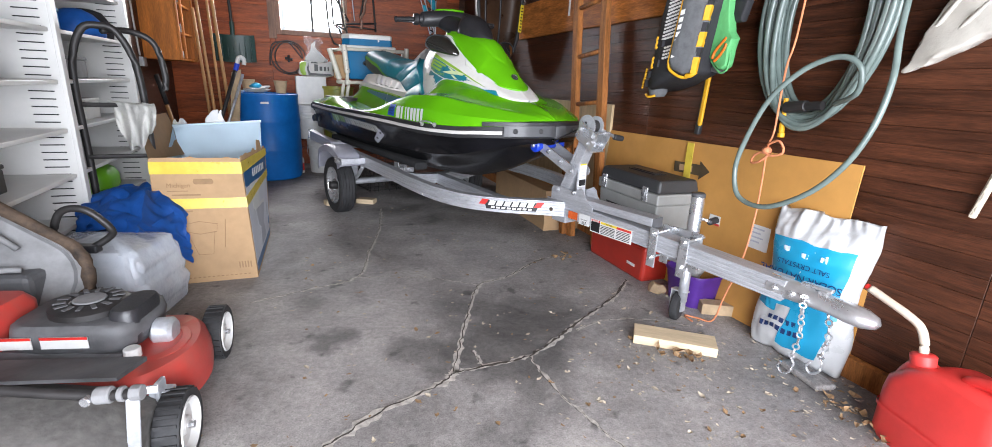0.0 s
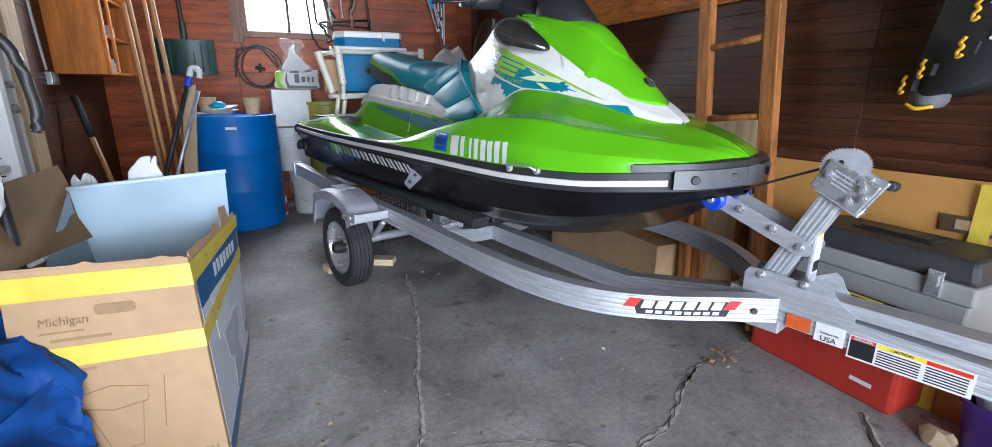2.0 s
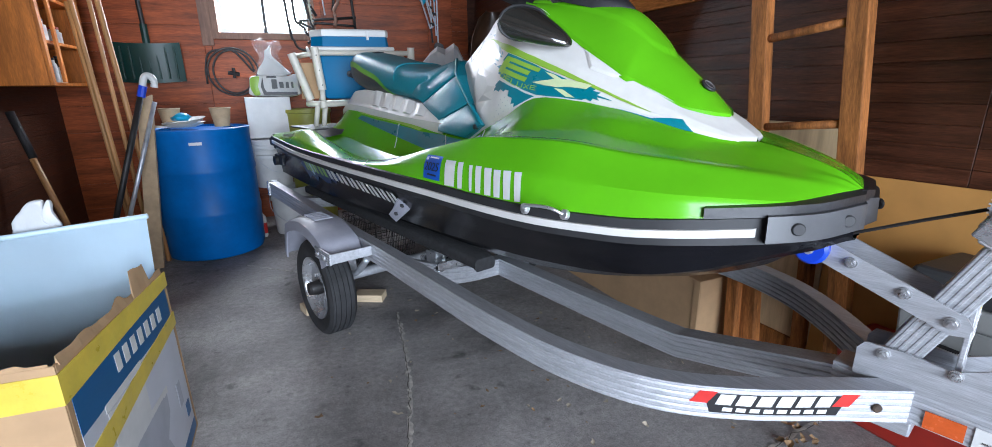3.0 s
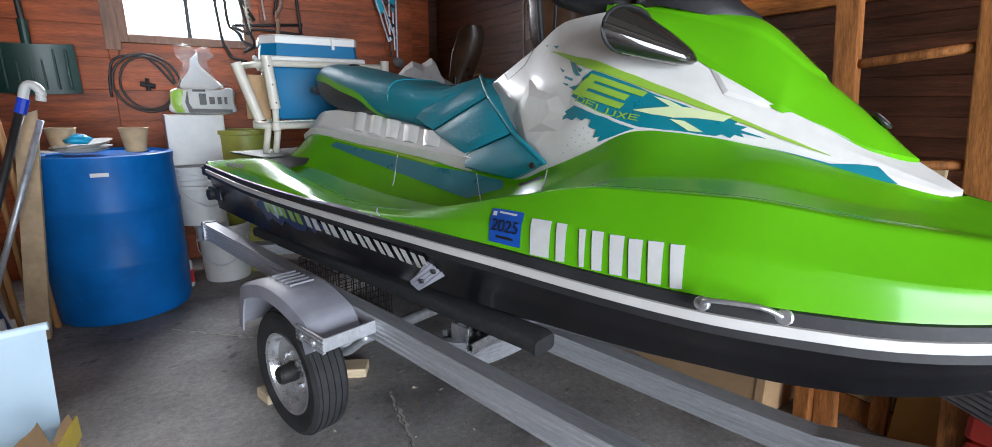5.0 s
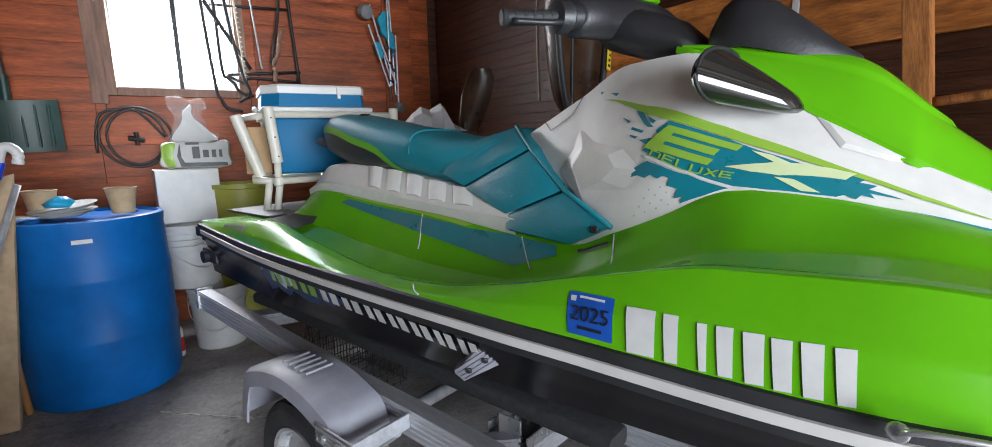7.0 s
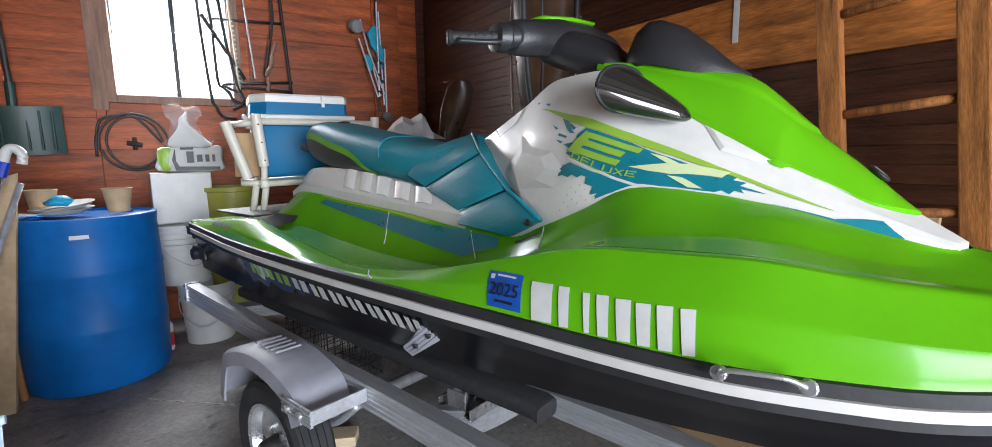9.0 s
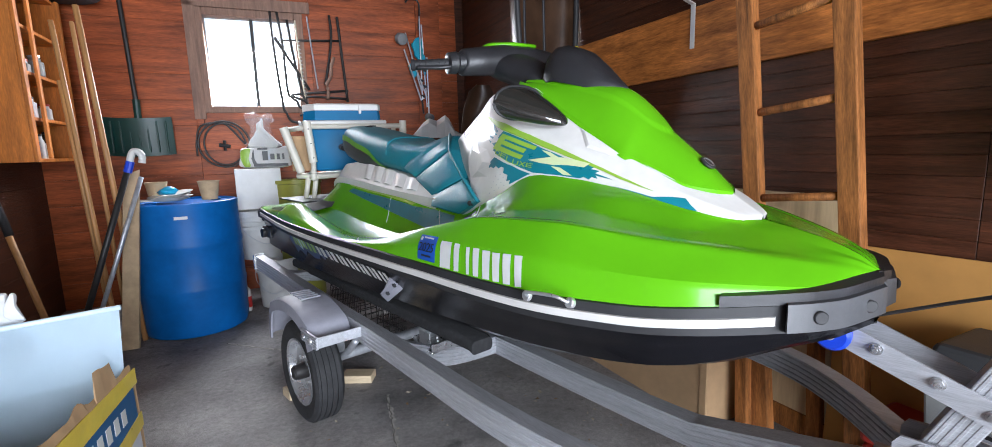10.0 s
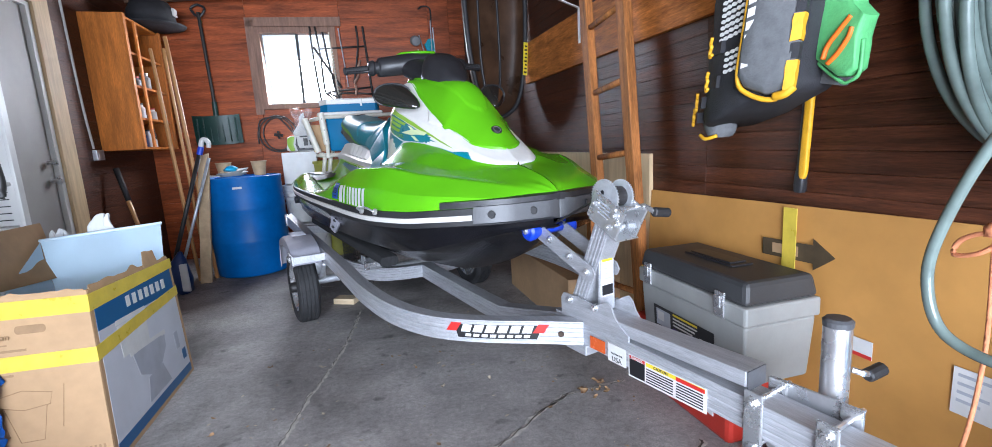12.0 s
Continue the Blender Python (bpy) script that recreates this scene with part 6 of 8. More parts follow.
# loose plank and blocks on the floor
lump = part("paper_scrap", crumple(turned([(0, 0), (.045, .004), (.05, .025), (.03, .05), (0, .055)], 16), .022, 20, 3), "cup", None, smooth=30)
lump.matrix_world = pose(2.405, 2.59, 0, 0, 0, 30)
tagged(lump, "crumpled brown paper lying beside the red case", "paper")
for nm, mtx, size, lab in (("wood_plank", pose(2.235, 2.06, 0, 0, 0, -24), (.33, .115, .04), "short raw pine board lying on the concrete"),
                           ("wood_block", pose(2.60, 2.335, 0, 0, 0, -14), (.17, .07, .055), "dusty pine offcut behind the jack wheel"),
                           ("wood_block", pose(.665, 4.50, 0, 0, 0, -14), (.15, .085, .04), "raw pine wheel chock behind the tyre"),
                           ("wood_block", pose(0.363, 4.411, 0, 0, 0, -60), (.09, .045, .04), "raw pine offcut lying beside the tyre")):
    o = part(nm, box(-size[0] / 2, -size[1] / 2, .001, size[0] / 2, size[1] / 2, size[2], .003), "cup" if lab.startswith("dusty") else "pale_wood", None)
    o.matrix_world = mtx
    tagged(o, lab, "wood")
rs_ = part("rubble_slab", crumple(box(-.09, -.04, 0, .09, .04, .024, .008), .008, 20), "concrete", None)
rs_.matrix_world = at_right(2.26, .20, .004, 0, 0, 8)
tagged(rs_, "loose slab of broken concrete on the floor", "rubble")

# coiled garden hose with a loose loop
hg = thing("garden_hose", at_right(1.92, .015), "coiled green garden hose hanging on the wall", "hose")
rng = random.Random(11)
coil = []
turns = [(.205 + rng.uniform(-.055, .055), .40 + rng.uniform(-.06, .045), .02 + rng.uniform(-.03, .03), 1.355 + rng.uniform(-.03, .02), .03 + (k % 5) * .022) for k in range(14)]
for k in range(13):
    for i in range(14):
        t = i / 14
        ax, az, cx, cz, dy = [p + (q - p) * t for p, q in zip(turns[k], turns[k + 1])]
        a = math.pi / 2 + 2 * math.pi * t
        pinch = 1 - .35 * max(0, math.sin(a)) ** 2
        coil.append((cx + ax * pinch * math.cos(a), dy, cz + az * math.sin(a)))
part("coil", tube(smooth_path(coil, 8), .0114, 10, upv=(0, 1, 0)), "hose_green", hg, smooth=True)
part("loose_loop", tube(smooth_path([(.28, .10, 1.75), (.35, .17, 1.45), (.385, .22, 1.234), (.415, .25, 1.085), (.405, .27, .942), (.357, .29, .812), (.260, .30, .702), (.12, .31, .624), (.0, .31, .634), (-.042, .31, .714), (-.032, .31, .822), (.035, .30, 1.0), (.125, .28, 1.107), (.205, .25, 1.155), (.265, .235, 1.154), (.30, .22, 1.114), (.285, .20, 1.045), (.18, .14, 1.009)], 10), .0098, 10, upv=(0, 1, 0)), "hose_green", hg, "loose hanging hose loop", smooth=True)
part("coupling", join(rod((-.03, .12, .985), (.06, .12, .995), .022, 12, .003), rod((.06, .12, .995), (.12, .118, 1.0), .017, 10)), "rackblk", hg, "black hose coupling")
part("brass_fitting", join(rod((-.045, .10, .925), (-.042, .10, .885), .011, 12, .002), rod((-.042, .10, .885), (-.041, .10, .866), .014, 12, .002), rod((-.05, .10, 1.02), (-.045, .10, .925), .009, 10)), "vest_yellow", hg, "brass end fitting", smooth=30)
part("wall_hook", tube(smooth_path([(0, -.10, 1.80), (0, .02, 1.79), (0, .10, 1.78), (0, .13, 1.83)], 5), .012, 8), "zinc", hg)
rp = thing("orange_cord", at_right(1.905, .20), "thin orange cord hanging from above with a bow", "cord")
part("strand", tube(smooth_path([(.02, -.02, 2.60), (.015, -.02, 1.38), (.0, -.01, 1.13), (.01, 0, .90), (-.005, 0, .82), (.0, 0, .58), (-.02, .0, .36), (-.06, .02, .16), (-.10, .02, .02), (-.16, .05, .006), (-.20, .09, .006), (-.14, .10, .006)], 8), .0042, 6, upv=(.3, 1, .2)), "rope", rp, smooth=True)
part("bow", tube(smooth_path([(.0, .01, .84), (.05, .012, .86), (.075, .01, .82), (.03, .015, .80), (-.01, .015, .81), (-.05, .012, .79), (-.06, .01, .76), (-.02, .015, .77), (.015, .015, .80)], 6), .005, 6), "rope", rp, smooth=True)
part("knot", crumple(turned([(.0, -.016), (.016, -.010), (.018, .006), (.010, .016), (0, .018)], 10), .004, 60), "rope", rp, m=Matrix.Translation((0, .008, .815)), smooth=True)


# life vests
def slab(outline, y0, y1, puff=.02, n=10, inset=.02):
    """A padded flat body: an outline in (x, z), bulging along y."""
    rs = []
    cx = sum(p[0] for p in outline) / len(outline)
    cz = sum(p[1] for p in outline) / len(outline)
    ym = (y0 + y1) / 2
    for i in range(n):
        a = math.pi * i / (n - 1)
        y = ym - (y1 - y0) / 2 * math.cos(a)
        k = 1 - (1 - max(0, math.sin(a)) ** .5) * inset / .1
        rs.append([Vector((cx + (x - cx) * k, y, cz + (z - cz) * k)) for x, z in outline])
    return rings(rs)


def dense(outline, n=4):
    return [(p.x, p.y) for p in smooth_path([(x, z, 0) for x, z in outline], n, True)]


def edged(outline, n=2):
    """An outline with slightly eased corners."""
    out = []
    k = len(outline)
    for i in range(k):
        p0, p1, p2 = Vector(outline[i - 1]), Vector(outline[i]), Vector(outline[(i + 1) % k])
        out += [tuple(p1.lerp(p0, .22)), tuple(p1), tuple(p1.lerp(p2, .22))]
    return [(p[0], p[1]) for p in out]


lv = thing("life_vest", at_right(-.022, -.022), "black and charcoal life vest with amber trim hanging on the wall", "life vest")
VX = [(1.165, .245), (1.235, .300), (1.315, .338), (1.41, .330), (1.475, .305), (1.53, .272), (1.52, .15), (1.38, .115), (1.24, .115), (1.17, .17)]
VB = [1.03, 1.035, 1.045, 1.085, 1.10, 1.105, 1.10, 1.06, 1.03, 1.02]


def vest_at(s_, z, off=0.0):
    """A place on the vest's front: s_ runs 0..5 over the plan's corners; the vest leans as it rises."""
    i = max(0, min(4, int(s_)))
    a, b = Vector(VX[i]), Vector(VX[i + 1])
    p = a.lerp(b, s_ - i)
    q = Vector(VX[min(5, int(s_ + .5) + 1)]) - Vector(VX[max(0, int(s_ + .5) - 1)])
    n_ = Vector((-q.y, q.x)).normalized()
    return Vector((p.x + n_.x * off + .15 * (z - 1.12), p.y + n_.y * off, z))


part("body", crumple(rings([[Vector((x + (1.36 - x) * e + .15 * (zb - 1.12 + (1.80 - zb) * k), y + (.22 - y) * e, zb + (1.80 - zb) * k)) for (x, y), zb in zip(VX, VB)] for k, e in [(0, .12), (.012, .04), (.03, 0)] + [(k / 16, .0) for k in range(1, 17)]]), .007, 16, 2), "vest_black", lv, "black padded nylon body", smooth=60)
PANEL = edged([(3.06, 1.80), (3.02, 1.36), (2.98, 1.21), (2.99, 1.155), (3.25, 1.128), (4.0, 1.105), (4.75, 1.112), (4.93, 1.17), (4.95, 1.80)])
part("front_panel", crumple(rings([[vest_at(3.96 + (a - 3.96) * g, 1.40 + (z - 1.40) * (1 - (1 - g) * .5), o) for a, z in PANEL] for o, g in ((-.01, 1), (.012, 1), (.024, .96), (.031, .82), (.033, .4))]), .004, 16, 3), "vest_grey", lv, "charcoal padded front", smooth=50)
part("trim", tube(smooth_path([vest_at(a, z, .016) for a, z in ((3.05, 1.80), (3.0, 1.36), (2.95, 1.21), (2.95, 1.158), (3.10, 1.128), (3.5, 1.106), (4.05, 1.092), (4.45, 1.092))], 6), .0068, 8, upv=(0, 1, 0)), "vest_yellow", lv, "amber piping", smooth=True)
for z, h in ((1.145, .034), (1.252, .030), (1.358, .030), (1.46, .030)):
    part("side_tab", crumple(rings([[vest_at(a, z + dz, o) for a, o in ((4.62, .010), (4.62, .036), (4.98, .034), (4.99, .006))] for dz in lin(-h, h, 5)]), .003, 40), "vest_yellow", lv, smooth=40)
    part("side_webbing", rings([[vest_at(a, z + h + .003 + dz, o) for a, o in ((4.66, .008), (4.66, .033), (4.97, .031), (4.98, .004))] for dz in (0, .036)]), "vest_black", lv)
part("hem_tab", tube(smooth_path([vest_at(4.35, 1.098, .018), vest_at(4.7, 1.102, .026), vest_at(4.97, 1.118, .024)], 5), .011, 8), "vest_yellow", lv, smooth=True)
for a, z, o in ((1.80, 1.245, .012), (1.78, 1.155, .012), (.75, 1.105, .014), (.12, 1.062, .018)):
    part("strap", rings([[vest_at(a + da, z + dz, o_) for da, o_ in ((-.05, -.01), (-.05, o), (.42, o), (.42, -.01))] for dz in (-.016, .016)]), "vest_black", lv)
    part("buckle", tube(smooth_path([vest_at(a + da, z + dz, o + .010) for da, dz in ((.14, .028), (.02, .014), (.17, .004), (.05, -.006), (.10, -.022), (.24, -.016))], 5), .0050, 7, upv=(0, 1, 0)), "vest_yellow", lv, "amber cord buckle", smooth=True)


def vest_dot(a, z):
    return rings([[vest_at(a + .075 * math.cos(t), z + .0052 * math.sin(t), o) for t in [2 * math.pi * k / 8 for k in range(8)]] for o in (.005, .0085)])


for r_ in range(16):
    for c_ in range(5):
        part("mesh_dot", vest_dot(2.14 + c_ * .155, 1.262 + r_ * .0155 + c_ * .003), "paper", lv)
for r_ in range(4):
    for c_ in range(3):
        part("mesh_dot", vest_dot(2.42 + c_ * .155, 1.178 + r_ * .0155 + c_ * .003), "paper", lv)
for k in range(7):
    part("brand_bar", rings([[vest_at(a, z + 1.175 + k * .030, o) for a, z in ((3.16, 0), (3.16, .020), (3.42, .024), (3.42, .004))] for o in (.030, .0325)]), "paper", lv, "plain pale bar")
part("lower_flap", crumple(rings([[Vector((1.20 + .045 * math.cos(t) * w, .215 + .05 * math.sin(t) * w, z)) for t in [2 * math.pi * k / 14 for k in range(14)]] for z, w in ((.998, .5), (1.002, .8), (1.02, 1.0), (1.05, 1.1), (1.085, 1.0))]), .006, 24, 3), "vest_grey", lv, "folded charcoal flap", smooth=50)
part("flap_trim", tube(smooth_path([(1.165, .262, 1.008), (1.195, .268, .996), (1.232, .255, 1.004)], 4), .006, 7), "vest_yellow", lv, smooth=True)
part("hanger", tube(smooth_path([(1.36, .20, 1.78), (1.48, .10, 1.88), (1.50, .02, 1.92), (1.50, -.04, 1.90)], 6), .008, 6), "vest_black", lv, smooth=True)
gv = thing("green_life_vest", RIGHT @ Matrix(((.9, 0, 0, .216), (0, 1, 0, .13), (0, 0, .9, .10), (0, 0, 0, 1))), "bright green life vest with an orange mark hanging on the wall", "life vest")
part("panel", crumple(slab(edged([(1.364, 1.78), (1.368, 1.34), (1.388, 1.275), (1.435, 1.20), (1.505, 1.140), (1.530, 1.138), (1.552, 1.155), (1.556, 1.23), (1.574, 1.285), (1.545, 1.315), (1.525, 1.40), (1.50, 1.60), (1.52, 1.78)]), .03, .075, inset=.008), .007, 12, 4), "vest_green", gv, smooth=50)
part("binding", tube(smooth_path([(1.368, .06, 1.36), (1.385, .06, 1.275), (1.435, .06, 1.195), (1.505, .06, 1.134), (1.532, .06, 1.132), (1.556, .06, 1.152), (1.560, .06, 1.23)], 6), .005, 8, upv=(0, 1, 0)), "vest_green", gv, smooth=True)
for pts in (((1.468, 1.196), (1.480, 1.228), (1.512, 1.262), (1.540, 1.290)), ((1.482, 1.182), (1.510, 1.205), (1.536, 1.238), (1.545, 1.262))):
    part("mark", tube(smooth_path([(x, .078, z) for x, z in pts], 6), .0065, 6, upv=(0, 1, 0)), "orange_mark", gv, "plain orange stroke", smooth=True)
part("shoulder", slab(edged([(1.505, 1.42), (1.49, 1.78), (1.60, 1.78), (1.595, 1.45), (1.57, 1.36), (1.535, 1.36)]), .005, .045, inset=.02), "vest_black", gv, smooth=50)
part("waist_pad", slab(edged([(1.34, 1.235), (1.44, 1.20), (1.50, 1.145), (1.48, 1.125), (1.36, 1.150)]), .0, .045), "vest_grey", gv, smooth=50)
part("waist_strap", box(1.34, .046, 1.185, 1.43, .050, 1.215), "vest_black", gv)
part("buckle", tube(smooth_path([(1.362, .075, 1.325), (1.385, .085, 1.31), (1.365, .085, 1.285), (1.378, .08, 1.265), (1.352, .075, 1.285)], 4, True), .006, 7, True), "vest_green", gv, smooth=True)
pd = thing("paddle", at_right(1.300, .036, 0, 0, 3, 0), "slim amber and black paddle hanging on the wall", "paddle")
part("shaft", moved(rings([[Vector((x, y, z)) for x, y in rrect(.026 * w, .016, .006, 3)] for z, w in ((.868, .5), (.876, .85), (.892, 1), (1.55, 1))]), Matrix.Translation((.008, .012, 0))), "vest_yellow", pd, "amber plastic face", smooth=40)
part("back_rail", rings([[Vector((x - .014, y - .006, z)) for x, y in rrect(.026 * w, .026, .007, 3)] for z, w in ((.822, .9), (.83, 1.25), (.872, 1.2), (.90, .8), (1.55, .8))]), "blackplas", pd, "black plastic rail", smooth=40)
ps = thing("plastic_sack", at_right(0, .02), "crumpled cream plastic sack hanging on the wall", "sack")
part("film", crumple(crumple(slab([(p[0], p[1]) for p in smooth_path([(x, z, 0) for x, z in [(2.252, 1.122), (2.272, 1.17), (2.30, 1.25), (2.335, 1.37), (2.40, 1.62), (2.42, 1.82), (2.85, 1.82), (2.80, 1.45), (2.66, 1.31), (2.54, 1.25), (2.45, 1.212), (2.36, 1.165), (2.28, 1.125)]], 8, True)], .0, .10, n=16, inset=.010), .030, 7, 3), .008, 30, 6), "sackfilm", ps, smooth=70)
for k, (a, b) in enumerate((((2.30, 1.20), (2.46, 1.50)), ((2.36, 1.20), (2.60, 1.52)), ((2.45, 1.24), (2.72, 1.50)))):
    part("fold", tube(smooth_path([(a[0], .095, a[1]), ((a[0] + b[0]) / 2 + .015, .112, (a[1] + b[1]) / 2), (b[0], .10, b[1])], 6), .007, 6), "sackfilm", ps, smooth=True)
# just a short handle stub, no fork
hk = thing("garden_fork", at_right(2.52, .02), "weathered wooden tool end hanging on the wall", "tool")
part("stub", crumple(rod((.0, .02, .70), (.03, .03, .86), .012, 8), .006, 30), "lightrope", hk)

# the dark upright sled in the rear corner, a scoop shovel, cords
kd = thing("plastic_sled", at_right(-.95, .285, 0, 0, 0, 74), "smoked brown plastic sled hung upright on the wall", "sled")
SW = curve((1.20, .02), (1.24, .10), (1.32, .16), (1.45, .20), (1.70, .235), (2.05, .25), (2.40, .24), (2.56, .20))
rs = []
for z in lin(1.20, 2.56, 26):
    w = SW(z)
    rs.append([Vector((w * math.cos(a), .12 * max(0, math.sin(a)) ** .6 * min(1, w / .2), z)) for a in lin(.0, math.pi, 17)] + [Vector((w * .96 * math.cos(a), -.008 + .115 * max(0, math.sin(a)) ** .6 * min(1, w / .2), z)) for a in lin(math.pi, 0, 17)])
part("shell", rings(rs), "sled", kd, smooth=40)
part("rim", tube(smooth_path([(SW(z), -.008, z) for z in (2.56, 2.3, 2.0, 1.7, 1.45, 1.32, 1.24)] + [(0, -.008, 1.195)] + [(-SW(z), -.008, z) for z in (1.24, 1.32, 1.45, 1.7, 2.0, 2.3, 2.56)], 5), .016, 10, upv=(0, 1, 0)), "blackrub", kd, "rolled dark plastic edge", smooth=True)
for x in (-.08, .08):
    part("runner_groove", tube(smooth_path([(x * .6, .085, 1.30), (x, .10, 1.6), (x, .105, 2.1), (x, .10, 2.52)], 6), .010, 8), "blackplas", kd, smooth=True)
tag_m = Matrix.Translation((-.215, -.034, 1.60)) @ pose(0, 0, 0, 0, -5, 0)
tg = part("warning_tag", moved(box(-.018, -.002, -.115, .018, .002, .115), tag_m), "yellow_ink", kd, "yellow printed tag")
for k in range(8):
    part("tag_bar", moved(box(-.012, -.0032, -.10 + k * .026, .012 - .004 * (k % 3), -.0021, -.088 + k * .026), tag_m), "black_ink", tg)
pr = thing("hanging_cord", at_right(-1.25, .30), "pale cord hanging from the ceiling", "cord")
part("strand", tube(smooth_path([(0, 0, 2.62), (.01, .0, 2.1), (.0, .01, 1.75), (.015, .01, 1.35)], 8), .006, 6), "lightrope", pr, smooth=True)
ss = thing("scoop_shovel", pose(1.47, 5.56, 0, 0, 0, 18), "dark smoked plastic scoop shovel standing in the corner", "shovel")
part("shaft", rod((-.10, 0, 0), (-.05, 0, 1.26), .013, 10), "rackblk", ss)
part("blade", rings([[Vector((-.03 + .32 * (z - 1.25) + x * w, -.03 + .05 * (1 - (2 * x) ** 2), z)) for x in lin(-.5, .5, 9)] + [Vector((-.03 + .32 * (z - 1.25) + x * w, -.024 + .05 * (1 - (2 * x) ** 2), z)) for x in lin(.5, -.5, 9)] for z, w in ((1.17, .05), (1.24, .16), (1.40, .21), (1.52, .19), (1.57, .10))]), "sled", ss, smooth=40)
cw = thing("crumpled_sheet", pose(1.19, 5.47, 1.205), "crumpled white paper sheet lying on a crate", "paper")
part("sheet", rings([[Vector((x, -.10 + b, -.001)), Vector((x + .01, -.05 + b, zf)), Vector((x + .02, .03 + b, zb)), Vector((x + .03, .10, -.001))] for x, b, zf, zb in
                    ((-.17, .03, .006, .02), (-.10, .01, .075, .10), (-.055, .0, .10, .135), (.0, .02, .075, .12), (.055, -.01, .12, .155), (.085, .01, .10, .13), (.12, .0, .03, .05), (.20, .02, .004, .012))]), "bagwhite", cw, smooth=8)
cr = thing("crate", pose(1.21, 5.47, 0, 0, 0, 12), "dark wooden crate behind the watercraft", "crate")
part("crate_body", box(-.20, -.16, 0, .20, .16, 1.205, .006), "board_dark", cr)

# ---- rear wall things (x along the wall, y into the room) ----
def at_rear(x, y, z=0, *r):
    return REAR @ pose(x, y, z, *r)


sv = thing("snow_shovel", at_rear(-.82, .03), "dark green snow shovel hanging on the board wall", "shovel")
part("blade", rings([[Vector((x * .215 + .0, .045 + .05 * (1 - (x) ** 2) + .03 * b, 1.14 + .28 * b + .012 * (x * x))) for x in lin(-1, 1, 17)] + [Vector((x * .215, .037 + .05 * (1 - (x) ** 2) + .03 * b, 1.14 + .28 * b + .012 * (x * x))) for x in lin(1, -1, 17)] for b in lin(0, 1, 8)]), "shovel", sv, smooth=45)
for k in range(7):
    part("blade_rib", box(-.17 + k * .057, .085, 1.17, -.16 + k * .057, .112, 1.40, .003), "shovel", sv)
part("socket", rod((0, .06, 1.36), (0, .05, 1.56), .024, 12), "shovel", sv)
part("shaft", rod((0, .05, 1.52), (-.03, .03, 2.40), .016, 12), "rackblk", sv)
part("d_grip", tube(smooth_path([(-.03, .03, 2.36), (-.09, .03, 2.43), (-.03, .03, 2.47), (.03, .03, 2.43)], 5, True), .012, 8, True), "blackplas", sv)
hb = thing("black_hose", at_rear(-.27, .03), "loop of black hose hanging on the wall", "hose")
lp = []
for k in range(2):
    lp += [((.145 + .02 * k) * math.cos(a) * (1 + .1 * k), .02 + .02 * k, 1.22 + (.165 + .015 * k) * math.sin(a)) for a in [2 * math.pi * i / 16 for i in range(16)]]
part("coil", tube(smooth_path([(-.20, .02, 1.13)] + [(-.195, .02, 1.25), (-.16, .02, 1.36), (-.06, .02, 1.39), (.03, .02, 1.37)] + lp, 3), .0075, 8), "hose_black", hb, smooth=True)
part("valve", join(rod((-.04, .035, 1.215), (.04, .035, 1.20), .016, 10), rod((.0, .035, 1.17), (.0, .035, 1.25), .012, 8)), "rackblk", hb)
rk = thing("luggage_rack", at_rear(.0, .05), "black tubular steel rack hanging over the window's edge", "rack")
def rack_bar(r, *pts):
    part("bar", tube(smooth_path(list(pts), 4) if len(pts) > 2 else list(pts), r, 8), "rackblk", rk, smooth=True)


rack_bar(.010, (.150, .02, 2.26), (.155, .02, 2.0), (.186, .02, 1.54), (.21, .03, 1.46), (.24, .04, 1.40), (.325, .05, 1.38))
rack_bar(.010, (.20, .02, 2.26), (.223, .02, 2.0), (.232, .02, 1.646), (.26, .03, 1.59), (.295, .03, 1.558), (.32, .04, 1.507), (.40, .05, 1.478))
rack_bar(.011, (.665, .0, 2.26), (.675, .0, 2.087), (.705, .0, 1.56))
rack_bar(.010, (.262, .0, 1.617), (.717, .0, 1.656))
rack_bar(.009, (.20, .0, 2.045), (.673, .0, 2.066))
rack_bar(.012, (.17, .03, 2.06), (.215, .03, 1.978), (.399, .03, 1.654))
rack_bar(.010, (.60, .03, 2.26), (.603, .03, 2.059), (.531, .03, 1.70))
rack_bar(.009, (.255, .01, 1.61), (.36, .02, 1.565), (.40, .02, 1.60), (.70, .01, 1.585))
rack_bar(.010, (.27, .04, 2.2), (.30, .04, 1.9), (.345, .04, 1.62), (.38, .05, 1.50), (.31, .05, 1.44))
part("rod", rod((.425, .02, 2.24), (.469, .02, 1.664), .006, 8), "galv", rk, "thin silver rod")
part("rod", rod((.33, .04, 2.20), (.362, .04, 1.57), .0065, 8), "lightrope", rk, "pale cord-wrapped rod")
part("spring", join(*[rod((.338 + .0015 * k, .03, 2.04 - .03 * k), (.350 + .0015 * k, .055, 2.03 - .03 * k), .0045, 6) for k in range(15)]), "galv", rk)
part("twisted_rope", tube(smooth_path([(.612, .05, 1.92), (.585, .06, 1.84), (.575, .05, 1.76), (.541, .06, 1.70), (.548, .05, 1.63), (.538, .06, 1.575)], 5), .014, 8), "weathered", rk, "frayed brown rope", smooth=True)
fc = thing("folding_chair", at_rear(.0, .05), "folded teal camp chair with silver legs hanging on the wall", "chair")
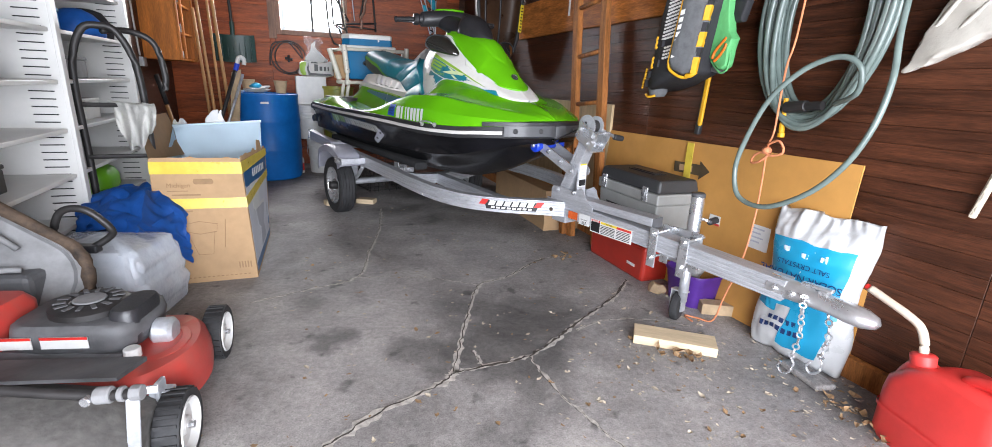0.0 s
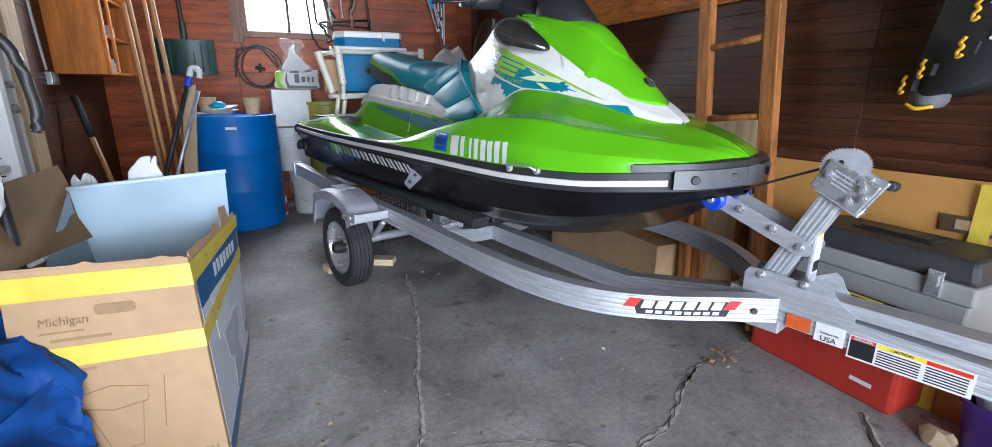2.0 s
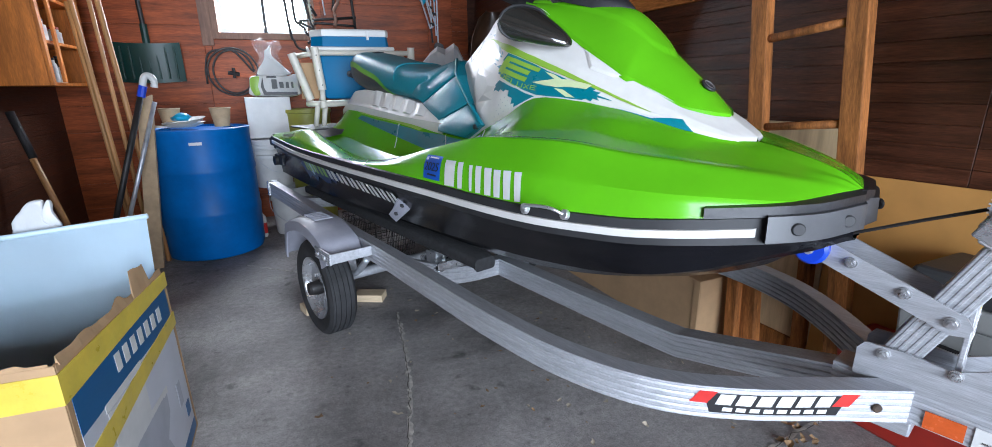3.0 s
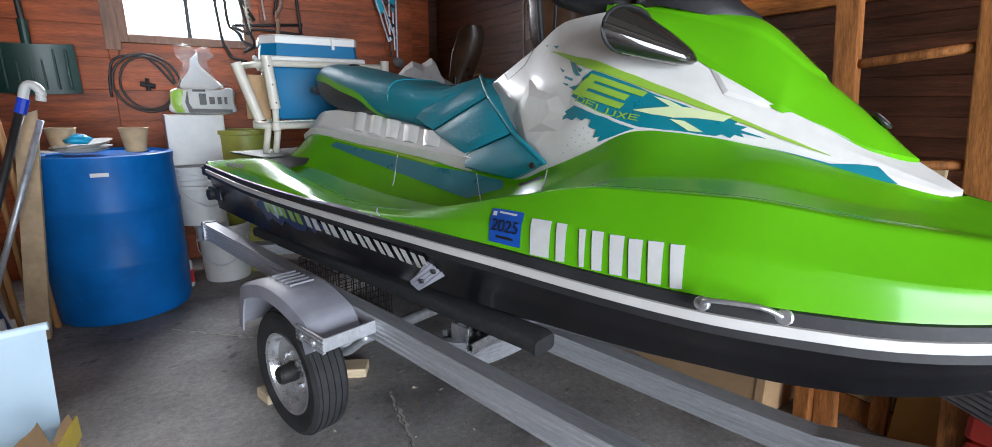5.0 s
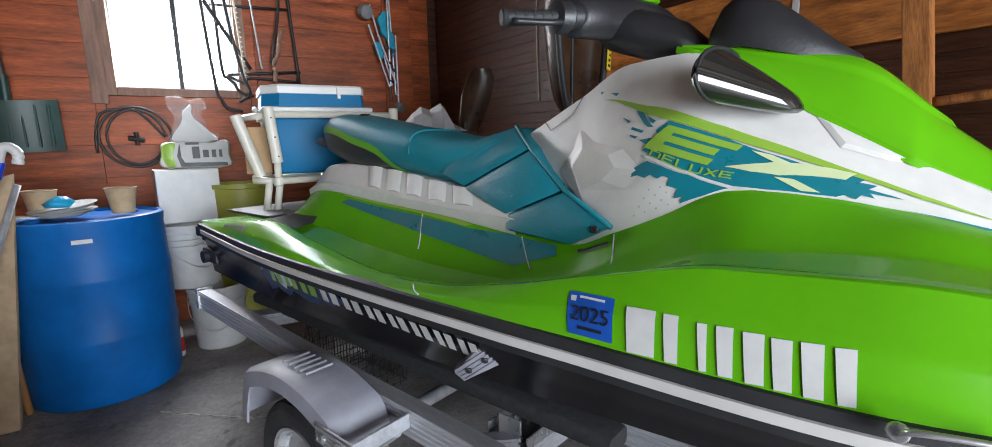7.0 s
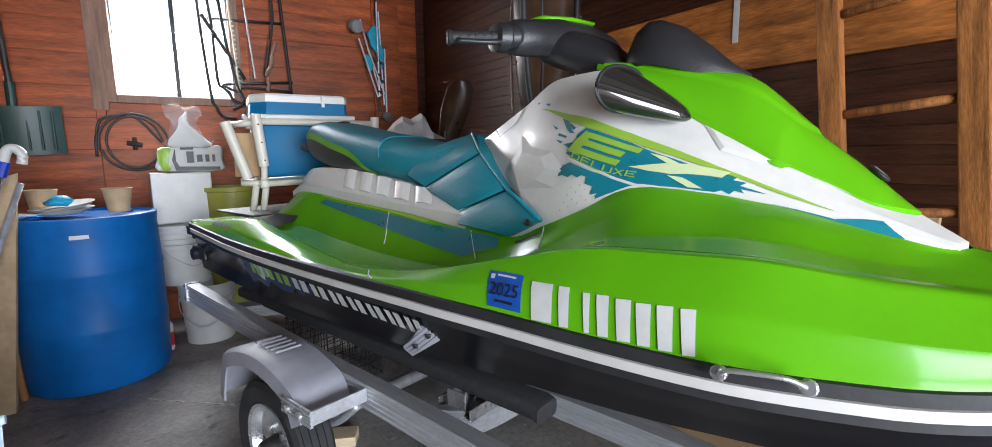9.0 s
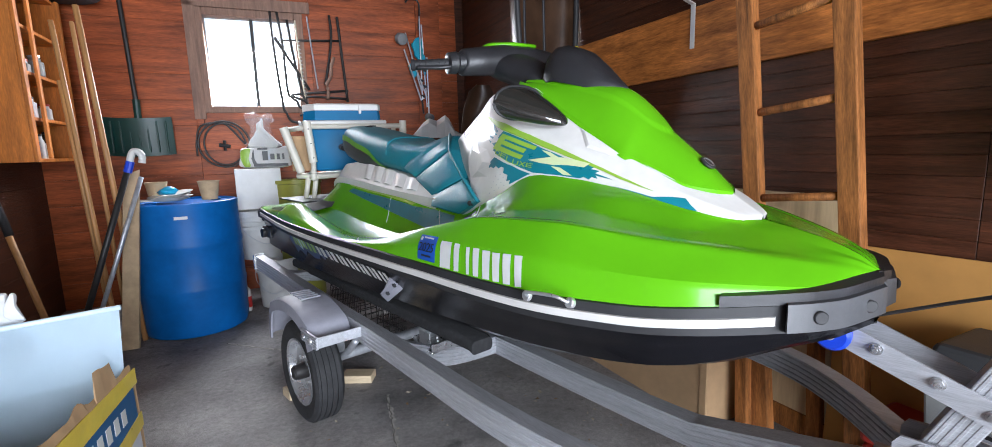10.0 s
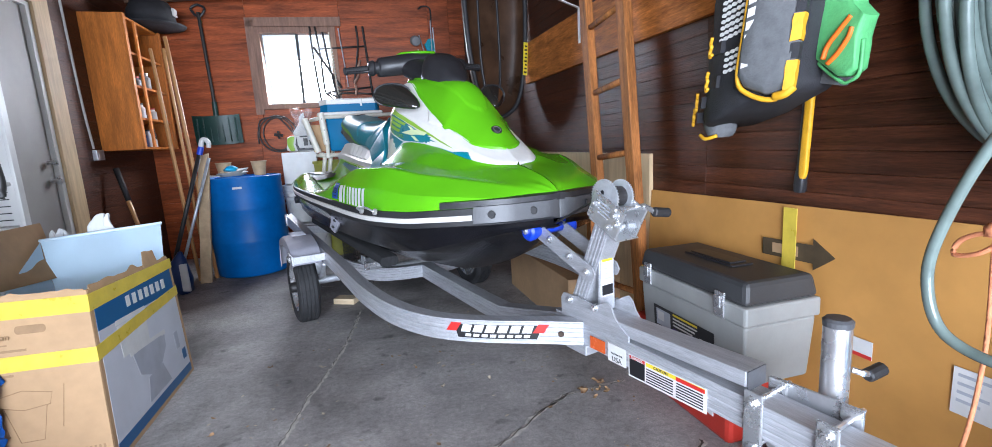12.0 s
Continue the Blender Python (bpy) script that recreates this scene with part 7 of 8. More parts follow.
part("fabric", crumple(slab(dense([(1.292, 2.07), (1.33, 2.12), (1.372, 2.12), (1.385, 2.0), (1.412, 1.915), (1.402, 1.80), (1.375, 1.86), (1.345, 1.92), (1.315, 1.98)], 5), .0, .04, n=10, inset=.01), .012, 22, 3), "chair_teal", fc, "teal folded fabric", smooth=50)
part("fabric", crumple(slab(dense([(1.249, 1.885), (1.29, 1.90), (1.325, 1.84), (1.315, 1.79), (1.279, 1.785)], 5), .015, .05, n=8, inset=.01), .01, 22, 5), "chair_teal", fc, "teal folded fabric", smooth=50)
for x0, x1, z0, z1, y0 in ((1.212, 1.343, 2.014, 1.575, .05), (1.235, 1.372, 2.16, 1.59, .03), (1.36, 1.352, 2.30, 1.58, .055), (1.385, 1.40, 2.24, 1.52, .02), (1.414, 1.408, 1.955, 1.45, .05), (1.275, 1.392, 1.95, 1.60, .06)):
    part("leg", rod((x0, y0, z0), (x1, y0 + .01, z1), .0065, 8), "galv", fc)
part("leg_tip", rod((1.351, .05, 1.585), (1.361, .05, 1.46), .0085, 8), "blackplas", fc)
for x, z in ((1.335, 1.86), (1.352, 1.75), (1.385, 1.84), (1.38, 1.70), (1.36, 1.615)):
    part("joint", rod((x - .016, .06, z + .008), (x + .016, .065, z - .008), .011, 10, .002), "blackplas", fc)
part("hanger", tube(smooth_path([(1.36, .02, 2.2), (1.37, .02, 2.42), (1.29, .02, 2.45), (1.25, .02, 2.42)], 5), .008, 8), "blackplas", fc)
for x, z, r in ((1.19, 2.10, .05), (1.412, 1.424, .036)):
    part("foot", rod((x - .01, .03, z + .01), (x + .01, .09, z - .01), r, 18, .008), "dusty", fc, smooth=30)
pb2 = part("wall_plank", box(-.02, .019, 1.2, .20, .04, TOP - .02, .004), "board_rear", None)
pb2.matrix_world = at_rear(1.36, 0)
tagged(pb2, "varnished upright board in the corner", "board", kind="structure")

# ---- drum, buckets, cooler at the rear ----
dm = thing("plastic_drum", pose(-.44, 5.62, 0), "blue plastic drum on the floor", "drum")
part("shell", turned([(0, .005), (.255, .0), (.29, .012), (.302, .05), (.309, .28), (.312, .30), (.312, .315), (.308, .33), (.308, .56), (.312, .575), (.312, .59), (.308, .605), (.302, .80), (.306, .825), (.306, .845), (.287, .85), (.277, .835), (0, .835)], 56), "drum", dm, smooth=35)
for a, r in ((40, .19), (220, .19)):
    part("bung", moved(cyl(.032, .835, .85, 16, .004), Matrix.Translation((r * math.cos(radians(a)), r * math.sin(radians(a)), 0))), "drum", dm)
part("maker_label", moved(box(-.035, -.001, -.009, .035, .001, .009), pose(0, 0, 0, 0, 0, 15) @ Matrix.Translation((0, -.3055, .765))), "paper", dm, "small white label")
pl = thing("paper_plates", pose(-.50, 5.55, .851), "stack of white paper plates with blue tissue on the drum", "plates")
for k in range(4):
    part("plate", turned([(0, .004), (.075, .004), (.085, .008), (.118, .018), (.12, .020), (.085, .011), (0, .007)], 26), "paper", pl, m=Matrix.Translation((.012 * (k % 2), .008 * k, k * .010)) @ pose(0, 0, 0, 2 * k, -2 * k, 0), smooth=40)
part("tissue", crumple(turned([(0, 0), (.05, .005), (.06, .025), (.03, .04), (0, .045)], 14), .018, 25, 1), "bag_blue", pl, m=Matrix.Translation((.0, .0, .045)), smooth=True)
part("napkin", crumple(box(-.07, -.05, 0, .07, .05, .012, .004), .02, 18, 2), "cloth_white", pl, m=Matrix.Translation((-.13, -.03, .008)), smooth=True)
for x, y in ((-.60, 5.64), (-.28, 5.60)):
    cu = part("paper_cup", turned([(0, 0), (.045, 0), (.062, .115), (.066, .118), (.062, .121), (.056, .115), (.042, .006), (0, .006)], 22), "cup", None, smooth=40)
    cu.matrix_world = pose(x, y, .851)
    tagged(cu, "brown paper pot standing on the drum", "pot")


def bucket(name, m, label):
    b = thing(name, m, label, "bucket")
    part("shell", turned([(0, 0), (.125, 0), (.13, .006), (.142, .26), (.150, .262), (.150, .275), (.145, .278), (.145, .30), (.152, .302), (.152, .335), (.155, .338), (.155, .36), (.148, .362), (.143, .345), (.122, .012), (0, .012)], 36), "bucket", b, smooth=30)
    part("bail", tube(smooth_path([(.153, 0, .31), (.12, -.12, .20), (0, -.165, .12), (-.12, -.12, .2), (-.153, 0, .31)], 6), .0025, 6), "galv", b)
    return b


bucket("bucket", pose(.0, 5.99, 0), "white plastic bucket on the floor")
b2 = bucket("bucket", pose(-.11, 6.03, .363, 0, 0, 30), "white plastic bucket stacked on another")
for k in range(4):
    part("nested_rim", turned([(.146, .0), (.156, .002), (.156, .022), (.146, .024)], 36, False), "bucket", b2, m=Matrix.Translation((0, 0, .225 + k * .034)), smooth=30)
wbx = thing("carton", pose(-.12, 6.18, .726, 0, 0, 16), "plain white cardboard carton on the stacked buckets", "carton")
part("carton_body", box(-.16, -.15, 0, .15, .15, .30, .004), "bucket", wbx)
bo = thing("spray_bottle", pose(-.215, 5.86, 0, 0, 0, 10), "white and red plastic bottle on the floor", "bottle")
part("bottle", rings([[Vector((x * s, y * s, z)) for x, y in rrect(.09, .06, .02, 3)] for s, z in ((.9, 0), (1, .01), (1, .15), (.6, .18), (.4, .20))]), "paper", bo, smooth=40)
part("sleeve", rings([[Vector((x * 1.02, y * 1.02, z)) for x, y in rrect(.09, .06, .02, 3)] for z in (.03, .11)], caps=False), "red_ink", bo, smooth=40)
part("trigger", cyl(.018, .20, .24, 12), "vest_green", bo)
sk = thing("shopping_bag", at_rear(.0, .30), "printed white bag with a clear plastic bag on the carton", "bag")
part("print_bag", crumple(slab(dense([(-.125, 1.03), (-.145, 1.10), (-.135, 1.17), (-.05, 1.185), (.10, 1.18), (.205, 1.185), (.21, 1.10), (.198, 1.03)], 5), -.06, .06, n=10, inset=.015), .012, 14, 4), "paper", sk, "white printed film", smooth=40)
part("lime_print", slab(dense([(-.140, 1.10), (-.130, 1.165), (-.07, 1.175), (-.085, 1.10), (-.075, 1.045), (-.115, 1.04)], 4), .058, .070, n=6, inset=.004), "lime_ink", sk, "lime print", smooth=40)
part("dark_print", prism([(-.066, 1.10), (-.050, 1.168), (-.046, 1.168), (-.045, 1.095), (-.03, 1.062), (.19, 1.058), (.19, 1.038), (-.05, 1.038)], 0, .005), "black_ink", sk, m=Matrix.Translation((0, .075, 0)) @ pose(0, 0, 0, 90, 0, 0))
for x0, x1, z0, z1 in ((.012, .050, 1.085, 1.155), (.066, .096, 1.09, 1.135), (.112, .134, 1.09, 1.135), (.150, .166, 1.09, 1.135)):
    part("print_bar", box(x0, .070, z0, x1, .077, z1), "black_ink", sk, "plain dark bar")
part("small_print", box(-.02, .066, 1.166, .05, .072, 1.180), "black_ink", sk, "plain dark bar")
part("clear_film", crumple(slab(dense([(-.10, 1.19), (-.075, 1.27), (-.055, 1.35), (-.10, 1.43), (-.03, 1.455), (.02, 1.43), (.085, 1.44), (.11, 1.38), (.07, 1.34), (.10, 1.27), (.17, 1.19), (.03, 1.18)], 5), -.05, .06, n=14, inset=.035), .026, 16, 7), "thinfilm", sk, "clear crinkled film", smooth=25)
part("inner_film", crumple(slab(dense([(-.08, 1.185), (-.03, 1.29), (.008, 1.40), (.025, 1.40), (.06, 1.30), (.15, 1.185)], 5), -.03, .04, n=12, inset=.03), .02, 14, 2), "paper", sk, smooth=25)
# added tub in place of a green and white bag
ob = thing("olive_tub", pose(.16, 6.18, 0), "olive yellow plastic tub standing in for a bag behind the buckets", "tub")
part("shell", turned([(0, 0), (.15, 0), (.17, .90), (.18, .905), (.18, .93), (.16, .93), (.14, .02), (0, .02)], 30), "yellow_ink", ob, smooth=30)
ob.children[0].data.materials[0] = M["olive"]

RACK = pose(.60, 5.46, 0, 0, 0, 8)
pv = thing("pvc_rack", RACK, "cream pipe rack with rod holders on the rear deck", "rack")
for a, b in (((-.205, -.17, .985), (.345, -.17, 1.0)), ((-.205, .17, .985), (.345, .17, 1.0)), ((-.28, .0, .99), (-.205, -.17, .985)), ((-.28, .0, .99), (-.205, .17, .985)), ((.345, -.17, 1.0), (.345, .17, 1.0)), ((-.33, -.02, 1.275), (-.215, -.17, 1.285)), ((-.215, .17, 1.29), (-.215, -.17, 1.29)),
             ((-.215, -.185, 1.285), (.345, -.185, 1.285)), ((-.215, .17, 1.0), (-.215, .17, 1.29)), ((.345, .17, 1.0), (.345, .17, 1.30)), ((-.200, -.17, 1.08), (-.203, -.17, .985)), ((.345, -.17, 1.0), (.345, -.17, 1.26)),
             ((-.262, -.12, .845), (-.235, -.12, .99)), ((-.215, -.12, .845), (-.190, -.12, .99)), ((.05, .12, .845), (.05, .12, 1.0)), ((-.30, -.10, .99), (-.20, -.14, .985))):
    part("pipe", rod(a, b, .0155, 12), "pvc", pv, smooth=True)
part("rod_holder", rod((-.222, -.195, 1.318), (-.200, -.185, 1.072), .024, 16), "pvc", pv, "upright rod holder", smooth=30)
part("rod_holder", rod((-.352, -.17, 1.282), (-.274, -.17, 1.014), .024, 16), "pvc", pv, "slanting rod holder", smooth=30)
part("rod_holder", rod((.350, -.195, 1.318), (.345, -.185, 1.07), .022, 16), "pvc", pv, "upright rod holder", smooth=30)
for p in ((-.203, -.17, .985), (.345, -.17, 1.0), (-.28, .0, .99), (-.215, .17, 1.285)):
    part("elbow", moved(cyl(.022, -.022, .022, 14, .006), Matrix.Translation(p)), "pvc", pv, smooth=40)
part("bolt", join(*[rod((-.214 + .009 * k, -.222 + .004 * k, 1.27 - .085 * k), (-.214 + .009 * k, -.205 + .004 * k, 1.27 - .085 * k), .004, 8) for k in range(3)]), "rackblk", pv)
part("back_board", box(-.325, -.07, 1.02, -.215, -.055, 1.235, .003), "card", pv, "brown board behind the pipes")
cl = thing("cooler", RACK @ pose(.0, 0, 1.016), "blue and white cooler box strapped on a pipe rack", "cooler")
part("body", taper(-.20, .205, -.15, .15, 0, .268, .012, .022), "cool_blue", cl, smooth=40)
part("collar", box(-.245, -.195, .282, .25, .18, .306, .010), "cool_white", cl, smooth=40)
LID = [(-.228, .165), (-.245, .12), (-.245, -.10), (-.175, -.178), (.205, -.178), (.222, -.15), (.222, .165)]


def lid_ring(grow, z):
    return [Vector((x * grow, y * grow, z)) for x, y in LID]


part("lid_band", rings([lid_ring(.985, .307), lid_ring(.955, .366)]), "cool_blue", cl)
part("lid", rings([lid_ring(.95, .364), lid_ring(.985, .366), lid_ring(.985, .396), lid_ring(.955, .405), lid_ring(.88, .408)]), "cool_white", cl, smooth=25)
part("latch", box(.085, -.19, .345, .10, -.172, .40, .002), "cool_white", cl)
part("handle_bar", tube(smooth_path([(-.245, -.08, .25), (-.262, -.06, .30), (-.262, .06, .30), (-.245, .08, .25)], 5), .009, 8), "cool_white", cl)


# wire crate on the floor under the stern
wc = thing("wire_crate", BOAT @ pose(-2.30, -.12, 0), "black wire crate on the floor under the stern", "crate")
for x in (0, .38):
    for z in lin(.02, .31, 9):
        part("wire", rod((x, 0, z), (x, .30, z), .0025, 5), "rackblk", wc)
for y in (0, .30):
    for z in (.02, .165, .31):
        part("wire", rod((0, y, z), (.38, y, z), .003, 5), "rackblk", wc)
    for x in lin(0, .38, 17):
        part("wire", rod((x, y, .004), (x, y, .31), .0022, 5), "rackblk", wc)
for y in lin(.04, .26, 7):
    for x in (0, .38):
        part("wire", rod((x, y, .004), (x, y, .31), .0022, 5), "rackblk", wc)


# ---- left side: open box, tarp, mower, shelves, hand truck, cabinet ----
BOX = pose(.315, 2.85, 0, 0, 0, 14.3)
bx = thing("cardboard_carton", BOX, "open cardboard carton with yellow tape and a printed side", "box")
W_, D_, H_ = .45, .77, .575
part("front_panel", box(-W_, 0, 0, 0, .007, H_, .002), "card", bx)
part("back_panel", box(-W_, D_ - .007, 0, 0, D_, H_, .002), "card", bx)
part("left_panel", box(-W_, .0075, 0, -W_ + .007, D_ - .0075, H_ - .03, .002), "card", bx)
part("right_panel", box(-.007, .0075, 0, 0, D_ - .0075, H_, .002), "card", bx)
part("bottom_panel", box(-W_ + .0075, .0075, 0, -.0075, D_ - .0075, .007), "card", bx)
part("torn_edge", crumple(rings([[Vector((-.006, y, H_ - .004)), Vector((-.002, y, H_ + .012 + .035 * max(0, noise.noise(Vector((y * 9, 1, 1)))) + (.05 if .5 < y < .62 else 0))), Vector((.002, y, H_ - .004))] for y in lin(.02, .75, 40)]), .002, 40), "card", bx, "torn brown edge")
part("torn_edge", rings([[Vector((x, .0, H_ - .004)), Vector((x, .003, H_ + .004 + .012 * max(0, noise.noise(Vector((x * 22, 2, 1)))))), Vector((x, .007, H_ - .004))] for x in lin(-.44, -.01, 26)]), "card", bx)
for z0, z1, zz0, zz1 in ((.505, .56, .535, .578), (.345, .392, .405, .448)):
    part("tape_band", box(-W_ - .002, -.0025, z0, .0015, -.0005, z1), "tape", bx, "yellow tape band")
    part("tape_band", rings([[Vector((.0005, y, a)), Vector((.0028, y, a)), Vector((.0028, y, b)), Vector((.0005, y, b))] for y, a, b in ((-.0025, z0, z1), (D_ + .002, zz0, zz1))]), "tape", bx)
# printed side: white field with a blue header and a grey toilet picture
part("print_field", box(.0003, .03, .035, .0012, .74, .478), "box_print", bx, "pale printed picture of a toilet")
part("print_header", box(.0006, .03, .432, .0016, .74, .535), "box_blue", bx)
part("print_footer", box(.0006, .03, .02, .0018, .74, .06), "box_blue", bx)
for k in range(7):
    part("title_bar", box(.0012, .27 + k * .058, .462, .0022, .305 + k * .058, .502), "white_ink", bx, "plain white bar")
for k in range(5):
    part("print_bar", box(.0012, .58 + k * .026, .408, .0022, .598 + k * .026, .420), "box_grey", bx)
toilet = [("tank", [(.17, .30), (.40, .30), (.41, .415), (.16, .415)]), ("tank_lid", [(.155, .418), (.415, .418), (.415, .435), (.155, .435)]), ("bowl", [(.24, .29), (.54, .28), (.53, .225), (.46, .17), (.36, .165), (.27, .20)]), ("foot", [(.33, .165), (.47, .17), (.52, .075), (.30, .075)]), ("seat_rim", [(.22, .285), (.55, .275), (.55, .295), (.22, .305)])]
for nm, poly in toilet:
    part("print_" + nm, prism(poly, 0, .0008), "box_grey" if nm in ("bowl", "foot") else "white_ink", bx, m=Matrix(((0, 0, 1, .0014), (1, 0, 0, 0), (0, 1, 0, 0), (0, 0, 0, 1))))
part("print_code", box(.0012, .63, .17, .0022, .67, .25), "box_grey", bx)
part("print_badge", box(.0012, .68, .10, .0022, .72, .15), "box_blue", bx)
# front print
part("hand_hole", prism(rrect(.10, .026, .012, 4), 0, .0012), "box_line", bx, m=Matrix.Translation((-.20, -.0004, .47)) @ pose(0, 0, 0, 90, 0, 0))
for x, z, w, h in ((-.38, .425, .10, .004), (-.36, .405, .14, .007), (-.36, .330, .09, .007), (-.42, .30, .04, .005), (-.42, .285, .03, .005)):
    part("print_bar", box(x, -.0012, z, x + w, -.0004, z + h), "box_line", bx)
for k in range(5):
    part("print_code", box(-.085 + k * .014, -.0012, .055, -.078 + k * .014, -.0004, .085), "box_line", bx)
for k in range(18):
    part("print_dash", box(-.42 + k * .022, -.0012, .022, -.408 + k * .022, -.0004, .026), "box_line", bx)
for pts in ([(-.33, .27), (-.25, .285), (-.16, .27), (-.17, .235), (-.25, .225), (-.32, .24), (-.33, .27)], [(-.31, .235), (-.27, .13), (-.20, .13), (-.18, .235)], [(-.36, .33), (-.30, .15)], [(-.12, .29), (-.14, .16)]):
    part("print_line", tube([(x, -.0004, z) for x, z in pts], .0014, 5), "box_line", bx)

# the carton has sagged: its corners lean to the left and back
CORNER = {(0, 0, 0): (-.09, 2.74, 0), (1, 0, 0): (.318, 2.845, 0), (0, 1, 0): (-.28, 3.49, 0), (1, 1, 0): (.150, 3.60, 0),
          (0, 0, 1): (-.160, 2.900, .605), (1, 0, 1): (.245, 2.955, .605), (0, 1, 1): (-.285, 3.40, .560), (1, 1, 1): (.205, 3.47, .590)}


def sagged(p):
    a, b, c = 1 + p.x / W_, p.y / D_, p.z / H_
    out = Vector()
    for (i, j, k), q in CORNER.items():
        out += Vector(q) * ((a if i else 1 - a) * (b if j else 1 - b) * (c if k else 1 - c))
    return out


for ch in bx.children:
    bm = bmesh.new()
    bm.from_mesh(ch.data)
    long_edges = [e for e in bm.edges if e.calc_length() > .06]
    bmesh.ops.subdivide_edges(bm, edges=long_edges, cuts=9, use_grid_fill=True)
    for v in bm.verts:
        v.co = BOX.inverted() @ sagged(ch.matrix_basis @ v.co)
    bm.to_mesh(ch.data)
    bm.free()
    ch.matrix_basis = Matrix()


def panel(corners, t, n=10, wave=.006, seed=1):
    """A thin sheet between four corners, slightly bent."""
    a, b, c, d = [Vector(q) for q in corners]
    nn = (b - a).cross(d - a).normalized()
    front = []
    for i in range(n + 1):
        row = []
        for j in range(n + 1):
            x, y = i / n, j / n
            q = (a * (1 - x) + b * x) * (1 - y) + (d * (1 - x) + c * x) * y
            row.append(q + nn * wave * noise.noise(Vector((x * 3 + seed, y * 3, seed))))
        front.append(row)
    bm = rings(front, closed=False)
    bmesh.ops.solidify(bm, geom=bm.faces[:], thickness=t)
    return bm


part("flap", moved(panel([(-.160, 2.91, .595), (-.215, 3.40, .555), (-.343, 3.50, .783), (-.213, 2.955, .790)], .006, 8, .012, 3), BOX.inverted()), "card", bx, "raised brown flap", smooth=30)
tt = thing("plastic_tote", Matrix(), "pale blue plastic liner sheet standing in the carton", "liner")
part("back_wall", panel([(-.265, 3.395, .717), (.189, 3.480, .750), (.190, 3.42, .25), (-.160, 3.32, .25)], .010, 12, .008, 5), "tote", tt, smooth=40)
part("side_wall", panel([(-.262, 3.39, .712), (-.160, 3.32, .25), (-.10, 2.98, .25), (-.150, 2.99, .50)], .008, 8, .006, 6), "tote", tt, smooth=40)
part("rim", tube([(-.268, 3.395, .718), (-.04, 3.438, .735), (.192, 3.482, .752)], .007, 8), "tote", tt, smooth=True)
sx = sagged(Vector((-.25, -.002, .455))) - sagged(Vector((-.39, -.002, .455)))
sz = sagged(Vector((-.32, -.002, .50))) - sagged(Vector((-.32, -.002, .42)))
sx.normalize()
sn = sx.cross(sz).normalized()
su = sn.cross(sx)
so = sagged(Vector((-.322, -.003, .452))) + sn * .003
text("word_print", "Michigan", .030, "box_line", bx, BOX.inverted() @ Matrix(((sx.x, su.x, sn.x, so.x), (sx.y, su.y, sn.y, so.y), (sx.z, su.z, sn.z, so.z), (0, 0, 0, 1))))


def wisp(outline, thick, seed):
    return crumple(crumple(slab(dense(outline, 5), -thick, thick, n=9, inset=.02), .011, 16, seed), .004, 50, seed + 1)


bg = thing("plastic_bag", pose(-.055, 3.47, .722, 0, 0, 8), "thin white plastic bag sticking out of the carton", "bag")
part("film", wisp([(-.075, -.05), (-.065, .0), (-.045, .045), (-.012, .085), (.012, .092), (.018, .06), (.04, .02), (.07, -.01), (.06, -.05)], .006, 4), "bagwhite", bg, smooth=60)
part("bag_handle", wisp([(.005, .05), (.02, .088), (.032, .085), (.03, .06), (.045, .02), (.02, .02)], .004, 7), "bagwhite", bg, smooth=60)
b3 = thing("plastic_bag", pose(-.275, 3.50, .70), "small crumpled white bag at the carton's edge", "bag")
part("film", wisp([(-.03, -.03), (-.035, .02), (-.02, .045), (-.008, .02), (.012, .048), (.035, .03), (.03, -.03)], .007, 9), "bagwhite", b3, smooth=60)
part("bag_handle", wisp([(.0, .02), (.018, .055), (.03, .05), (.025, .02)], .004, 3), "bagwhite", b3, smooth=60)

# clear bag with the tarp on it
cb2 = thing("clear_bag", pose(-.135, 2.45, 0), "bulging clear plastic bag on the floor", "bag")
bag_r = curve((0, .185), (.02, .208), (.10, .212), (.22, .208), (.29, .198), (.325, .178), (.342, .12), (.352, .01))


def bag_skin(p):
    """Creases of slack film: sharp ridges between flat facets."""
    k = .045 * abs(noise.noise(p * 5 + Vector((3, 1, 2)))) + .024 * abs(noise.noise(p * 15 + Vector((1, 5, 2)))) + .007 * abs(noise.noise(p * 34))
    d = Vector((p.x, p.y, (p.z - .16) * .6))
    return p + d.normalized() * (k - .018)


part("film", rings([[bag_skin(Vector((bag_r(z) * x / .2, bag_r(z) * y / .2, z))) for x, y in rrect(.43, .36, .055, 20)] for z in [.004 + .348 * i / 46 for i in range(47)]]), "clearbag", cb2, smooth=28)
part("contents", crumple(turned([(0, .02), (.13, .02), (.155, .09), (.15, .20), (.09, .29), (0, .31)], 24), .03, 8, 5), "bagwhite", cb2, smooth=True)
tp = thing("blue_tarp", Matrix(), "crumpled bright blue tarp lying on the clear bag", "tarp")
TARP = [[(-.44, 2.98, .40), (-.25, 3.00, .46), (-.12, 2.92, .46), (.0, 2.88, .38)],
        [(-.42, 2.80, .41), (-.27, 2.80, .48), (-.12, 2.78, .455), (.022, 2.80, .31)],
        [(-.36, 2.66, .38), (-.22, 2.64, .43), (-.08, 2.64, .40), (.035, 2.79, .22)],
        [(-.30, 2.55, .33), (-.17, 2.53, .37), (-.045, 2.515, .325), (.042, 2.775, .12)]]


